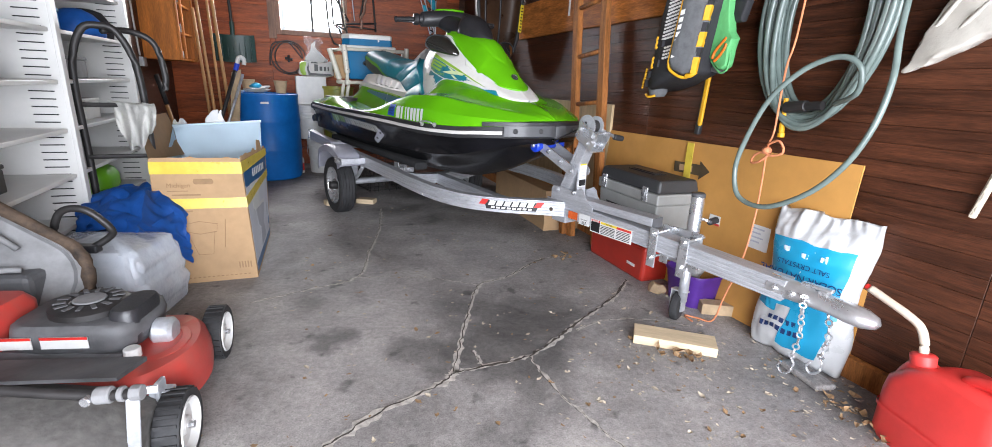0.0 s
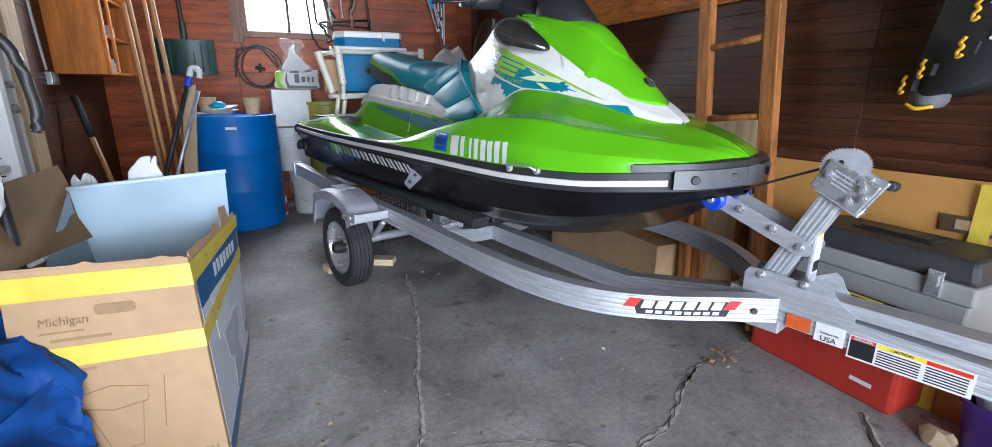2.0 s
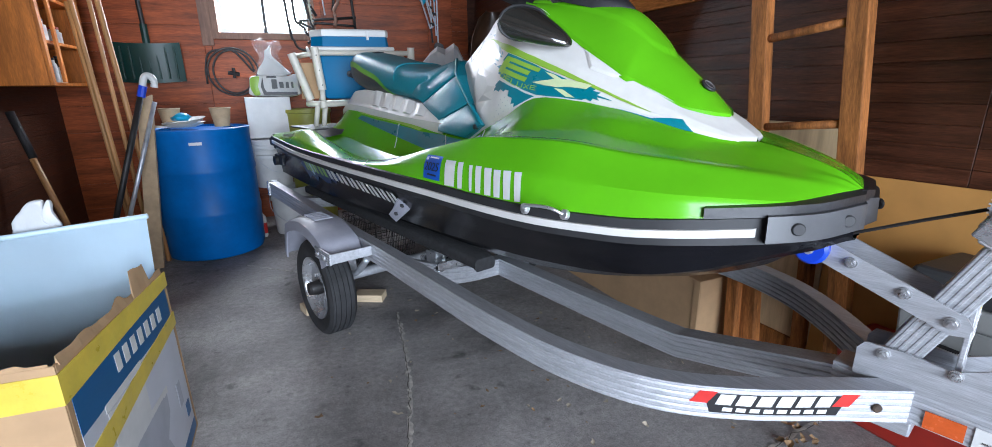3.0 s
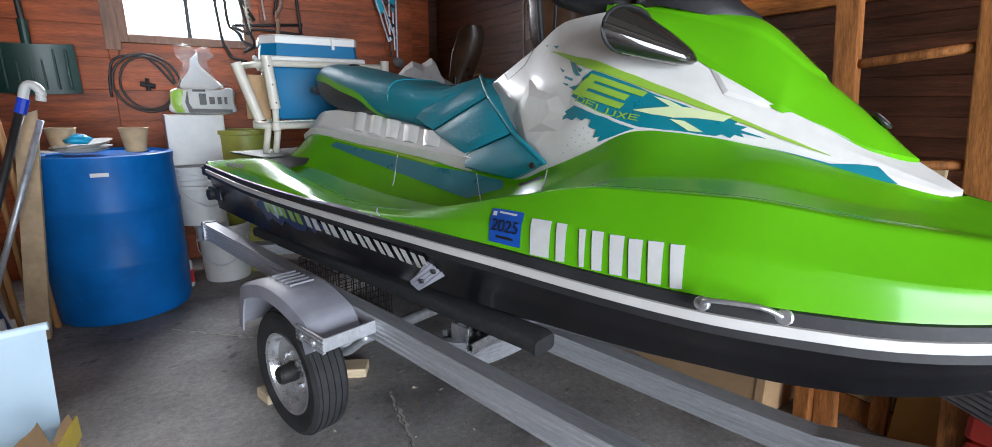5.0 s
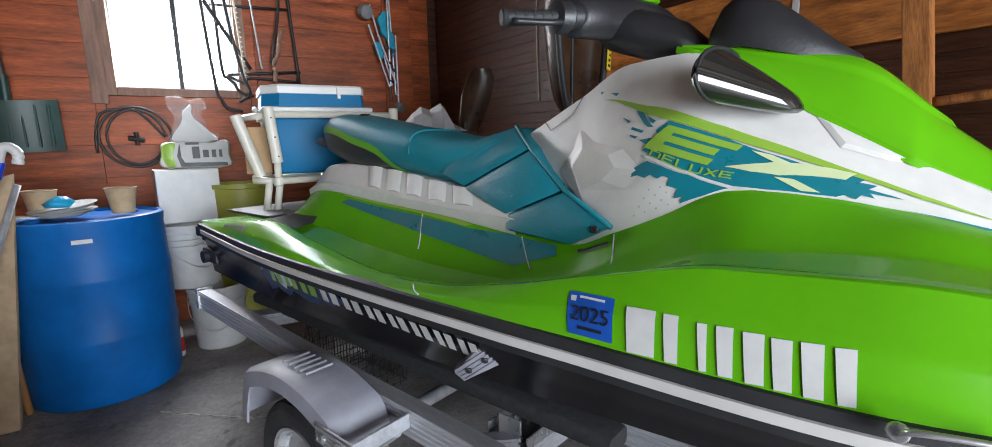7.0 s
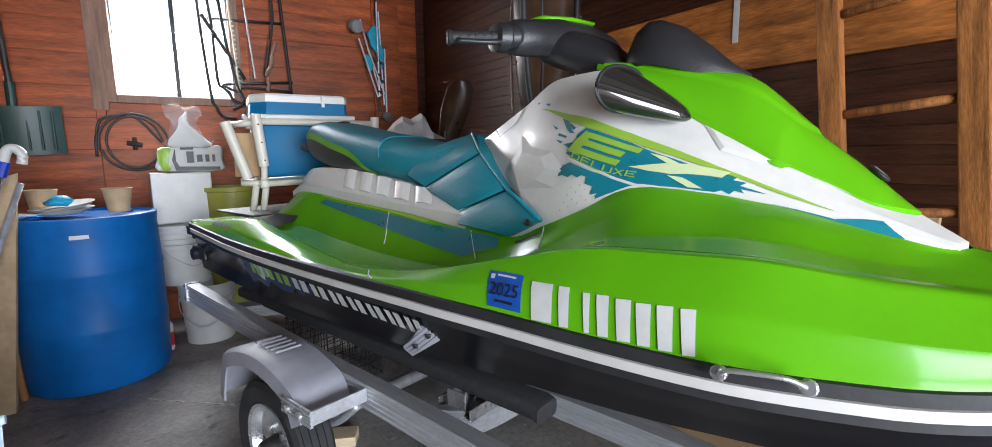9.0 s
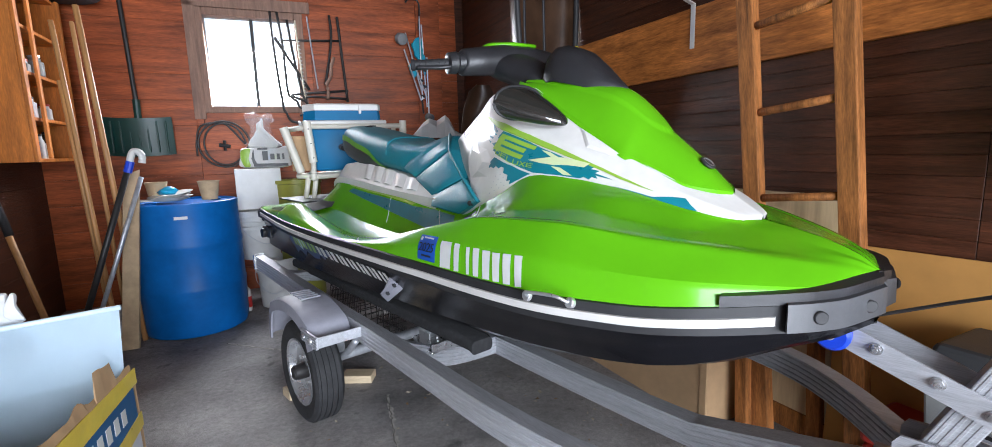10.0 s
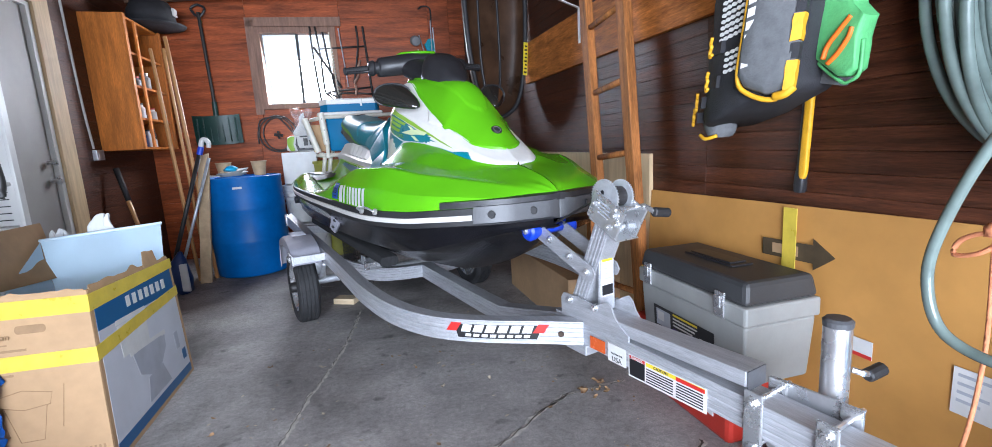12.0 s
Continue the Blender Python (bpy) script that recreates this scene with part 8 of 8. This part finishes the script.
def tarp_at(a, b):
    x, y = a * 3, b * 3
    i, j = min(2, int(x)), min(2, int(y))
    u, v = x - i, y - j
    q = [Vector(TARP[j + dj][i + di]) for dj in (0, 1) for di in (0, 1)]
    p = (q[0] * (1 - u) + q[1] * u) * (1 - v) + (q[2] * (1 - u) + q[3] * u) * v
    crease = .055 * abs(noise.noise(Vector((a * 4 + 1, b * 3, 2)))) + .008 * abs(noise.noise(Vector((a * 11, b * 9, 5)))) - .014
    edge = .02 * noise.noise(Vector((a * 9, b * 9, 8)))
    return p + Vector((edge, edge * .6, crease))


bm = rings([[tarp_at(i / 60, j / 60) for j in range(61)] for i in range(61)], closed=False)
bmesh.ops.solidify(bm, geom=bm.faces[:], thickness=.005)
part("sheet", bm, "tarp", tp, smooth=24)
part("folded_corner", panel([(-.02, 2.80, .37), (.028, 2.79, .30), (.030, 2.765, .20), (-.05, 2.60, .34)], .006, 14, .02, 9), "tarp", tp, smooth=24)
lh = thing("looped_handle", pose(-.05, 2.20, 0), "black tube handle of a tool behind the mower", "handle")
part("loop", tube(smooth_path([(-.085, 0, .43), (-.05, 0, .52), (.03, 0, .53), (.09, .02, .46), (.08, .03, .42), (.0, .01, .37), (-.05, 0, .365)], 6, True), .013, 10, True), "rackblk", lh, smooth=True)
part("stem", rod((-.0, .01, .0), (-.01, .01, .38), .016, 10), "rackblk", lh)
part("clamp", box(-.03, -.01, .365, .05, .03, .395, .006), "blackplas", lh)

# lawn mower, its right side towards the camera's path
mw = thing("lawn_mower", pose(.26, 1.80, 0), "dusty red walk-behind lawn mower with black engine", "lawn mower")
part("deck", rings([[Vector((.10 + x * s, y * s * 1.0, z)) for x, y in dense([(-.20, -.20), (-.20, .20), (-.04, .25), (.05, .23), (.125, .11), (.145, -.04), (.09, -.18), (-.02, -.25)], 5)] for s, z in ((.98, .07), (1.0, .10), (.99, .14), (.93, .18), (.82, .205), (.5, .215))]), "mower_red", mw, "faded red steel deck", smooth=40)
part("deck_ring", rings([[Vector((.06 + r * math.cos(a), .0 + r * math.sin(a), z)) for a in [2 * math.pi * k / 30 for k in range(30)]] for r, z in ((.150, .19), (.142, .212), (.12, .217), (.10, .205))], caps=False), "mower_red", mw, smooth=40)
part("side_housing", rings([[Vector((x, y, z)) for x, y, z in ((-.36, -.24, .10), (.02, -.25, .12), (.08, -.10, .235), (-.36, -.08, .245))], [Vector((x, y, z)) for x, y, z in ((-.36, .24, .10), (.0, .25, .12), (.05, .10, .22), (-.36, .08, .22))]]), "mower_grey", mw, "dusty black side housing")
eng = part("engine", rings([[Vector((x * s - .06, y * s + .02, z)) for x, y in rrect(.34, .26, .07, 4)] for s, z in ((.75, .22), (.95, .25), (1.0, .29), (.97, .315), (.90, .325))]), "mower_grey", mw, "black engine shroud", smooth=40)
part("starter_cover", turned([(.10, .325), (.10, .342), (.085, .352), (.05, .354), (.045, .350), (0, .350)], 28), "rackblk", eng, m=Matrix.Translation((-.06, .02, 0)), smooth=35)
for k in range(14):
    a = 2 * math.pi * k / 14
    part("vent_slot", moved(box(.055, -.006, .354, .085, .006, .357), pose(-.06, .02, 0, 0, 0, math.degrees(a))), "mower_grey", eng)
part("starter_disc", cyl(.042, .352, .358, 22, .002), "dusty", eng, m=Matrix.Translation((-.06, .02, 0)))
for x, y, w in ((-.04, -.112, .075), (-.17, -.112, .055)):
    part("engine_label", box(x - w, y - .003, .265, x + w * .6, y - .0005, .30), "paper", eng)
    part("label_stripe", box(x - w, y - .004, .292, x + w * .6, y - .003, .30), "red_ink", eng)
part("air_filter", rings([[Vector((x * s + .068, y * s + .01, z)) for x, y in rrect(.075, .17, .03, 3)] for s, z in ((.9, .24), (1, .27), (1, .34), (.9, .352))]), "blackplas", mw, smooth=40)
part("muffler", rod((.095, .03, .238), (.158, .035, .238), .042, 18, .010), "galv", mw, "round grey exhaust", smooth=30)
part("fuel_tank", rings([[Vector((x * s - .315, y * s - .02, z)) for x, y in rrect(.14, .24, .04, 3)] for s, z in ((.9, .20), (1, .23), (1, .33), (.8, .36))]), "mower_red", mw, "red engine cover", smooth=40)
part("fuel_cap", cyl(.022, .205, .235, 14, .003), "bucket", mw, m=Matrix.Translation((.105, -.10, .02)))
for (x, y, r) in ((.176, .28, .096), (.285, -.25, .100), (-.25, .27, .098), (-.25, -.27, .100)):
    wh = part("wheel", turned([(.0, -.02), (r * .70, -.02), (r * .74, -.028), (r * .78, -.02), (r * .78, .02), (r * .74, .028), (r * .70, .02), (r * .62, .008), (.03, .004), (.022, .018), (0, .02)], 28), "bucket", mw, "white plastic wheel", m=Matrix.Translation((x, y, r)) @ pose(0, 0, 0, 0, 0, 8) @ pose(0, 0, 0, 0, 90, 0), smooth=30)
    part("tread", turned([(r * .77, -.034), (r * .95, -.036), (r, -.026), (r, .020), (r * .97, .026), (r * .77, .024)], 34, False), "tyre", wh, smooth=30)
    for k in range(26):
        part("tread_lug", moved(box(r - .004, -.004, -.032, r + .0035, .004, .022), pose(0, 0, 0, 0, 0, k * 360 / 26)), "tyre", wh)
    part("axle_bolt", cyl(.010, .018, .034, 8), "zinc", wh)
part("axle_bracket", box(.10, .20, .085, .15, .262, .125, .006), "galv", mw)
part("axle_bracket", join(box(.21, -.24, .10, .265, -.20, .20, .006), box(.232, -.25, .08, .245, -.21, .23, .004)), "galv", mw)
part("height_lever", moved(box(-.006, -.004, 0, .006, .004, .085, .003), Matrix.Translation((.118, .225, .12)) @ pose(0, 0, 0, 0, -14, 0)), "rackblk", mw)
part("handle_tube", tube(smooth_path([(.295, -.40, .31), (.205, -.40, .305), (.01, -.40, .328), (-.35, -.38, .37), (-.8, -.36, .42)], 5), .0125, 10), "rackblk", mw, "black folded handle tube", smooth=True)
part("handle_joint", join(rod((.20, -.40, .305), (.235, -.40, .3065), .020, 12, .003), rod((.25, -.40, .307), (.262, -.40, .308), .018, 12, .002), rod((.275, -.40, .309), (.30, -.40, .310), .018, 12, .002)), "dusty", mw, "dusty clamp joint", smooth=30)
part("handle_bolt", rod((.19, -.425, .303), (.19, -.40, .303), .012, 8, .002), "zinc", mw)
part("handle_bracket", moved(join(box(-.014, -.004, -.12, .014, .004, .10, .003), box(-.014, -.004, .092, .05, .004, .112, .003)), Matrix.Translation((.262, -.395, .205)) @ pose(0, 0, 0, 0, 6, 18)), "galv", mw, "bent steel handle bracket")
part("grass_catcher", crumple(rings([[Vector((x, y, z)) for y, z in ((-.24, .03), (-.24, za), (-.33, zb), (-.60, zc), (-.66, zc - .06), (-.66, .03))] for x, za, zb, zc in ((-.42, .25, .29, .24), (-.20, .25, .29, .24), (.0, .24, .285, .23), (.15, .22, .255, .20), (.245, .17, .19, .13))]), .012, 7, 3), "catcher", mw, "dusty grey fabric grass catcher", smooth=40)
part("chute_flap", rings([[Vector((x, y, z)) for y, z in ((-.20, .285), (-.325, .302), (-.325, .292), (-.20, .272))] for x in (-.42, .0, .12, .20)]), "mower_grey", mw, "black chute flap")
# dusty plastic hood leaning behind the mower
dh = thing("dusty_hood", pose(-.16, 2.00, 0), "dusty grey plastic machine hood with a dirty brown rim", "hood")
HOODM = Matrix.Translation((-.07, .0, .40)) @ pose(0, 0, 0, 55, 34, 0)
part("shell", moved(rings([[Vector((x * s, y * s, z)) for x, y in rrect(.60, .34, .16, 6)] for s, z in ((.7, -.06), (1.0, -.05), (1.0, .0), (.92, .012), (.86, -.012), (.5, -.03), (.1, -.032))]), HOODM), "dusty", dh, smooth=40)
part("rim", crumple(moved(tube([Vector((x, y, .0)) for x, y in rrect(.61, .35, .165, 14)], .020, 10, True), HOODM), .012, 38, 6), "rusty", dh, "dirty brown rim", smooth=True)
for a, b in (((-.12, -.06), (-.02, .05)), ((.0, -.09), (.10, .04)), ((-.15, .06), (.05, .09))):
    part("hood_rib", moved(tube(smooth_path([(a[0], a[1], -.005), ((a[0] + b[0]) / 2, (a[1] + b[1]) / 2 + .02, .015), (b[0], b[1], -.005)], 5), .010, 8), HOODM), "dusty", dh, smooth=True)
part("hood_window", moved(box(-.09, -.08, -.022, .03, .0, -.006, .004), HOODM), "box_grey", dh)
part("leg_block", box(-.10, -.02, 0, .08, .14, .36, .02), "mower_grey", dh)

# white shelving along the left wall (x towards the rear, y into the room)
sh = thing("shelving_unit", LEFT, "white open shelving with slotted sides, half full", "shelf")
for x in (-3.2, -1.95, -.98):
    part("upright", box(x - .014, .01, 0, x + .014, .36, 2.05, .003), "white_paint", sh)
    part("face_strip", box(x - .022, .3605, 0, x + .022, .378, 2.05, .003), "white_paint", sh)
part("back_panel", box(-3.18, .004, .02, -.99, .009, 2.04), "white_paint", sh)
levels = (.13, .34, .55, .755, .965, 1.18, 1.40, 1.62, 1.85)
for x0, x1 in ((-3.185, -1.966), (-1.934, -.996)):
    for z in levels:
        part("shelf_board", box(x0, .0095, z - .018, x1, .35, z, .003), "white_paint", sh)
for z in lin(.05, 1.95, 58):
    for x in (-1.966, -.996):
        part("slot", box(x - .0016, .24, z - .004, x - .0002, .33, z + .001), "black_ink", sh)
for x0, x1 in ((-2.3, -2.17), (-1.6, -1.47)):
    for z in lin(.06, 1.94, 50):
        part("slot", box(x0, .0095, z - .003, x1, .0108, z + .001), "rackblk", sh)
for nm, x, z, lab, cat in (("green_blower", -1.66, .34, "lime green garden blower on a shelf", "blower"), ("green_blower", -1.34, .34, "lime green garden tool case on a shelf", "tool")):
    gb = thing(nm, LEFT @ pose(x, .18, z), lab, cat)
    part("body", rings([[Vector((a * s, b * s, zz)) for a, b in rrect(.27, .24, .08, 4)] for s, zz in ((.8, 0), (1, .03), (1, .09), (.85, .13), (.5, .155))]), "lime_case", gb, "lime green plastic body", smooth=40)
    part("grip", tube(smooth_path([(-.08, 0, .10), (-.04, 0, .17), (.05, 0, .17), (.09, 0, .09)], 5), .016, 8), "blackplas", gb)
for x, z, w, m_ in ((-2.5, .55, .30, "rackblk"), (-2.75, .755, .25, "cool_blue"), (-2.35, .965, .2, "bucket"), (-2.8, 1.18, .22, "tool_grey"), (-1.7, 1.18, .18, "cool_blue"), (-1.4, .755, .2, "paper"), (-1.5, .965, .25, "dusty")):
    it = thing("storage_box", LEFT @ pose(x, .17, z), "small closed storage box on a white shelf", "box")
    part("body", box(-w / 2, -.10, 0, w / 2, .10, .09, .006), m_, it)
    part("lid", box(-w / 2 - .004, -.104, .0905, w / 2 + .004, .104, .108, .005), m_, it)
cap = thing("sports_hat", LEFT @ pose(-1.16, .20, 1.18), "blue and black peaked hat with a red badge on a shelf", "hat")
part("crown", crumple(turned([(.125, 0), (.127, .03), (.115, .08), (.085, .12), (.04, .14), (0, .143)], 26), .012, 9, 2), "tarp", cap, "blue cloth crown", m=Matrix.Translation((-.05, 0, .004)), smooth=True)
part("back_panel", crumple(turned([(.118, 0), (.122, .03), (.112, .09), (.08, .135), (.035, .15), (0, .152)], 26), .012, 9, 4), "vest_black", cap, "black cloth panel", m=Matrix.Translation((.06, .01, .004)), smooth=True)
part("peak", rings([[Vector((.15 + .07 * t, y * (1 - .25 * t), .012 + .02 * (1 - (y / .1) ** 2) - .004 * t)) for y in lin(-.1, .1, 9)] + [Vector((.15 + .07 * t, y * (1 - .25 * t), .005 + .02 * (1 - (y / .1) ** 2) - .004 * t)) for y in lin(.1, -.1, 9)] for t in lin(-.4, 1, 6)]), "vest_black", cap, smooth=40)
part("badge", moved(box(-.03, -.004, -.018, .03, .004, .018, .003), Matrix.Translation((-.04, .132, .045)) @ pose(0, 0, 0, -12, 0, 0)), "red_ink", cap)

ht = thing("hand_truck", pose(-.33, 3.0, 0, 0, 0, 20), "black tubular hand truck with a rag over it", "hand truck")
part("frame_loop", tube(smooth_path([(-.13, 0, .05), (-.13, 0, .6), (-.125, -.03, 1.0), (-.07, -.05, 1.18), (.0, -.05, 1.21), (.07, -.05, 1.18), (.125, -.03, 1.0), (.13, 0, .6), (.13, 0, .05)], 6), .016, 10), "rackblk", ht, smooth=True)
part("grip_loop", tube(smooth_path([(-.0, .0, 1.19), (.10, .08, 1.20), (.19, .10, 1.15), (.22, .10, 1.0), (.21, .10, .92)], 6), .015, 10), "rackblk", ht, smooth=True)
for z in (.35, .60, .85):
    part("crossbar", rod((-.13, -.01, z), (.13, -.01, z), .011, 8), "rackblk", ht)
part("toe_plate", box(-.18, -.22, .004, .18, .0, .012, .003), "rackblk", ht)
for x in (-.17, .17):
    part("wheel", moved(turned([(0, -.02), (.05, -.02), (.09, -.025), (.11, -.015), (.11, .015), (.09, .025), (.05, .02), (0, .02)], 24), Matrix.Translation((x, .08, .11)) @ pose(0, 0, 0, 0, 90, 0)), "tyre", ht, smooth=30)
rg = thing("white_rag", Matrix(), "white cotton rag hanging on the hand truck", "rag")
drop = curve((0, .12), (.16, .20), (.27, .235), (.36, .215), (.5, .20), (.62, .205), (.75, .15), (.88, .13), (1, .09))
sheet_rows = []
for i in range(41):
    a = i / 40
    top = Vector((-.345, 2.98, .868)).lerp(Vector((-.080, 2.862, .860)), a) + Vector((0, 0, .010 * noise.noise(Vector((a * 6, 2, 2)))))
    row = []
    for j in range(15):
        b = j / 14
        fold = .020 * math.sin(a * 21 + 1.5 * b) * b + .014 * noise.noise(Vector((a * 9, b * 3, 4)))
        row.append(top + Vector((.35 * fold, -fold + .03 * math.sin(min(1, b * 4) * 1.57), -drop(a) * b + .02 * math.sin(math.pi * min(1, b * 5)))) + Vector((.03 * (a - .5) * -b, 0, 0)))
    sheet_rows.append(row)
bm = rings(sheet_rows, closed=False)
bmesh.ops.solidify(bm, geom=bm.faces[:], thickness=.004)
part("cloth", bm, "cloth_white", rg, smooth=60)

# wall cabinet with an open front, tools leaning beside it
ca = thing("wall_cabinet", LEFT @ pose(.72, 0, 1.12), "orange-brown plywood wall cabinet with open shelves", "cabinet")
part("side_panel", box(0, .002, 0, .02, .30, 1.05, .003), "cab_wood", ca)
part("side_panel", box(.74, .002, 0, .76, .30, 1.05, .003), "cab_wood", ca)
part("back_panel", box(.0205, .002, 0, .7395, .012, 1.05), "cab_wood", ca)
for z in (0, .24, .50, .76, 1.03):
    part("shelf_board", box(.0205, .0125, z, .7395, .29, z + .02, .002), "cab_wood", ca)
part("face_frame", join(box(.0, .301, 0, .045, .318, 1.05, .003), box(.20, .301, .02, .235, .318, 1.03, .003), box(.715, .301, 0, .76, .318, 1.05, .003)), "cab_wood", ca)
rng = random.Random(3)
for z in (1.141, 1.381, 1.641):
    x = .08
    while x < .66:
        r = rng.uniform(.022, .045)
        h = rng.uniform(.08, .17)
        jr = thing("jar", LEFT @ pose(.72 + x, .18 + rng.uniform(-.03, .04), z), "small jar on a cabinet shelf", "jar", "jars in the cabinet")
        part("jar_body", turned([(0, 0), (r, 0), (r, h * .8), (r * .7, h * .88), (r * .7, h), (0, h)], 14), rng.choice(["bucket", "red_case", "tool_grey", "navy", "paper", "rusty"]), jr, smooth=35)
        part("lid", cyl(r * .75, h + .0005, h + .014, 14), rng.choice(["zinc", "blackplas", "red_case"]), jr)
        x += r * 2 + rng.uniform(.02, .06)
cd = thing("conduit", LEFT @ pose(.50, .02, 0), "pale electrical conduit with a junction box", "conduit", kind="structure")
part("pipe", tube(smooth_path([(.0, .0, TOP), (.01, .0, 2.2), (.04, .0, 1.5), (.085, .0, 1.14)], 6), .011, 10), "white_paint", cd, smooth=True)
part("junction_box", box(.06, -.018, 1.05, .17, .03, 1.13, .005), "galv", cd)
part("outlet", box(.075, .0305, 1.065, .11, .034, 1.115, .002), "bucket", cd)
hat = thing("black_hat", LEFT @ pose(1.30, .33, 2.185) @ Matrix.Diagonal((1.3, 1.3, 1.3, 1)), "black hat lying on the wall cabinet", "hat")
part("brim", turned([(0, 0), (.19, 0), (.20, .012), (.14, .02)], 26), "vest_black", hat, smooth=True)
part("crown", turned([(.145, .015), (.14, .10), (.11, .16), (.05, .18), (0, .182)], 22), "vest_black", hat, smooth=True)
part("badge", box(-.03, .132, .07, .03, .150, .12, .004), "paper", hat)
for a, b, r, lab in (((-.79, 5.36, .0), (-.92, 5.42, 1.90), .013, "straw-coloured broom handle leaning by the cabinet"), ((-.68, 5.42, .0), (-.78, 5.40, 1.98), .015, "pale wooden handle leaning by the cabinet"),
                     ((-.80, 5.50, .0), (-.83, 5.44, 1.90), .012, "thin wooden stick leaning by the cabinet"), ((-.95, 5.62, .0), (-1.02, 5.60, 1.60), .014, "brown wooden handle leaning by the wall")):
    h = part("tool_handle", rod(a, b, r, 10, .003), "handle_wood", None, smooth=True)
    tagged(h, lab, "handle")
ax = thing("splitting_axe", Matrix(), "wooden-handled splitting tool leaning on the dark wall", "axe")
part("haft", rod((-1.02, 5.22, .03), (-1.27, 5.30, .96), .016, 10), "handle_wood", ax, smooth=True)
part("sleeve", rod((-1.20, 5.278, .72), (-1.27, 5.30, .98), .021, 10), "blackrub", ax, smooth=True)
gpole = thing("long_pole", Matrix(), "grey pole with a white hooked head beside the drum", "pole")
part("shaft", rod((-.90, 5.10, .01), (-.53, 5.2, 1.10), .016, 12), "rackblk", gpole, smooth=True)
part("shaft", rod((-.86, 5.16, .01), (-.50, 5.24, 1.02), .012, 12), "galv", gpole, smooth=True)
part("head", tube(smooth_path([(-.535, 5.2, 1.08), (-.515, 5.2, 1.15), (-.49, 5.2, 1.165), (-.465, 5.2, 1.14), (-.47, 5.2, 1.10)], 5), .018, 10), "bucket", gpole, smooth=True)
part("grip_tape", rod((-.545, 5.195, 1.05), (-.525, 5.20, 1.11), .021, 10), "rollblue", gpole)
bdp = part("leaning_board", rings([[Vector((x, y, z)) for x, y, z in ((-.735, 5.26, .0), (-.655, 5.28, .0), (-.655, 5.30, .0), (-.735, 5.28, .0))], [Vector((x, y, z)) for x, y, z in ((-.62, 5.30, 1.03), (-.545, 5.32, 1.06), (-.545, 5.335, 1.06), (-.62, 5.315, 1.03))]]), "cup", None)
tagged(bdp, "narrow brown board leaning beside the drum", "board")
bbg = thing("blue_bag", pose(-.72, 5.02, 0), "dark blue and white plastic bag on the floor", "bag")
part("film", crumple(turned([(0, .0), (.06, .0), (.07, .12), (.05, .25), (.02, .32), (0, .33)], 16), .03, 11, 6), "navy", bbg, smooth=True)
part("white_panel", crumple(box(.03, -.075, .03, .085, -.06, .24, .004), .012, 14, 2), "bagwhite", bbg)
wp = thing("white_pail", pose(-.42, 4.72, 0), "white plastic pail on the floor", "pail")
wp.matrix_world = pose(-.98, 4.95, 0)
part("shell", turned([(0, 0), (.10, 0), (.12, .25), (.125, .26), (.115, .26), (.095, .01), (0, .01)], 26), "bucket", wp, smooth=30)

# ---- fallen leaves and litter ----
rng = random.Random(21)
lf = bmesh.new()
chips = bmesh.new()


def leaf_at(bm, x, y, s, rot, curl):
    pts = [(-1, 0), (-.5, .35), (.1, .42), (.6, .25), (1, 0), (.6, -.25), (.1, -.42), (-.5, -.35)]
    c, d = math.cos(rot), math.sin(rot)
    pts = [(px * rng.uniform(.55, 1.2), py * rng.uniform(.3, 1.7)) for px, py in pts]
    vs = [bm.verts.new((x + s * (px * c - py * d), y + s * (px * d + py * c), .006 + s * curl * (px * px * .6 + abs(py)))) for px, py in pts]
    ctr = bm.verts.new((x, y, .007))
    for i in range(8):
        bm.faces.new((ctr, vs[i], vs[(i + 1) % 8]))


for k in range(900):
    zone = rng.random()
    if zone < .33:
        x, y = rng.gauss(2.25, .28), rng.gauss(1.85, .32)
    elif zone < .5:
        x, y = rng.gauss(2.62, .10), rng.gauss(1.55, .2)
    else:
        x, y = rng.uniform(.5, 2.3), .9 + 3.7 * rng.random() ** 1.5
    if x > 2.28 - .24 * (y - 4.03):
        continue
    leaf_at(lf if rng.random() < .4 else chips, x, y, rng.uniform(.003, .010) + .012 * rng.random() ** 3, rng.uniform(0, 6.28), rng.uniform(.1, .9))
for cx, cy in ((2.03, 3.12), (2.64, 1.60), (2.20, 1.96), (2.62, 1.48)):
    for k in range(11):
        leaf_at(lf, cx + rng.gauss(0, .035), cy + rng.gauss(0, .035), rng.uniform(.012, .03), rng.uniform(0, 6.28), rng.uniform(.5, 1.6))
tagged(part("dry_leaves", lf, "leaf", None), "dry brown leaves scattered over the concrete", "leaves", kind="stuff")
tagged(part("litter", chips, "chip", None), "pale leaf scraps and litter on the concrete", "litter", kind="stuff")

# ---- boards of the walls, last ----
boards(wb, [(-1.72, -.45), (-.45, .44), (.44, 1.72)], 0.0, TOP, .196, "board_rear", hole=(-.40, .39, 1.47, 2.27), seed=1)
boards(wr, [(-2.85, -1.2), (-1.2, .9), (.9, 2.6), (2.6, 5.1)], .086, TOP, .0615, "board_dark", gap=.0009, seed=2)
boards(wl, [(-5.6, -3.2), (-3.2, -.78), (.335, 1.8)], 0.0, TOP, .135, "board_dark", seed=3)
boards(wl, [(-.78, .335)], 2.16, TOP, .135, "board_dark", seed=4)
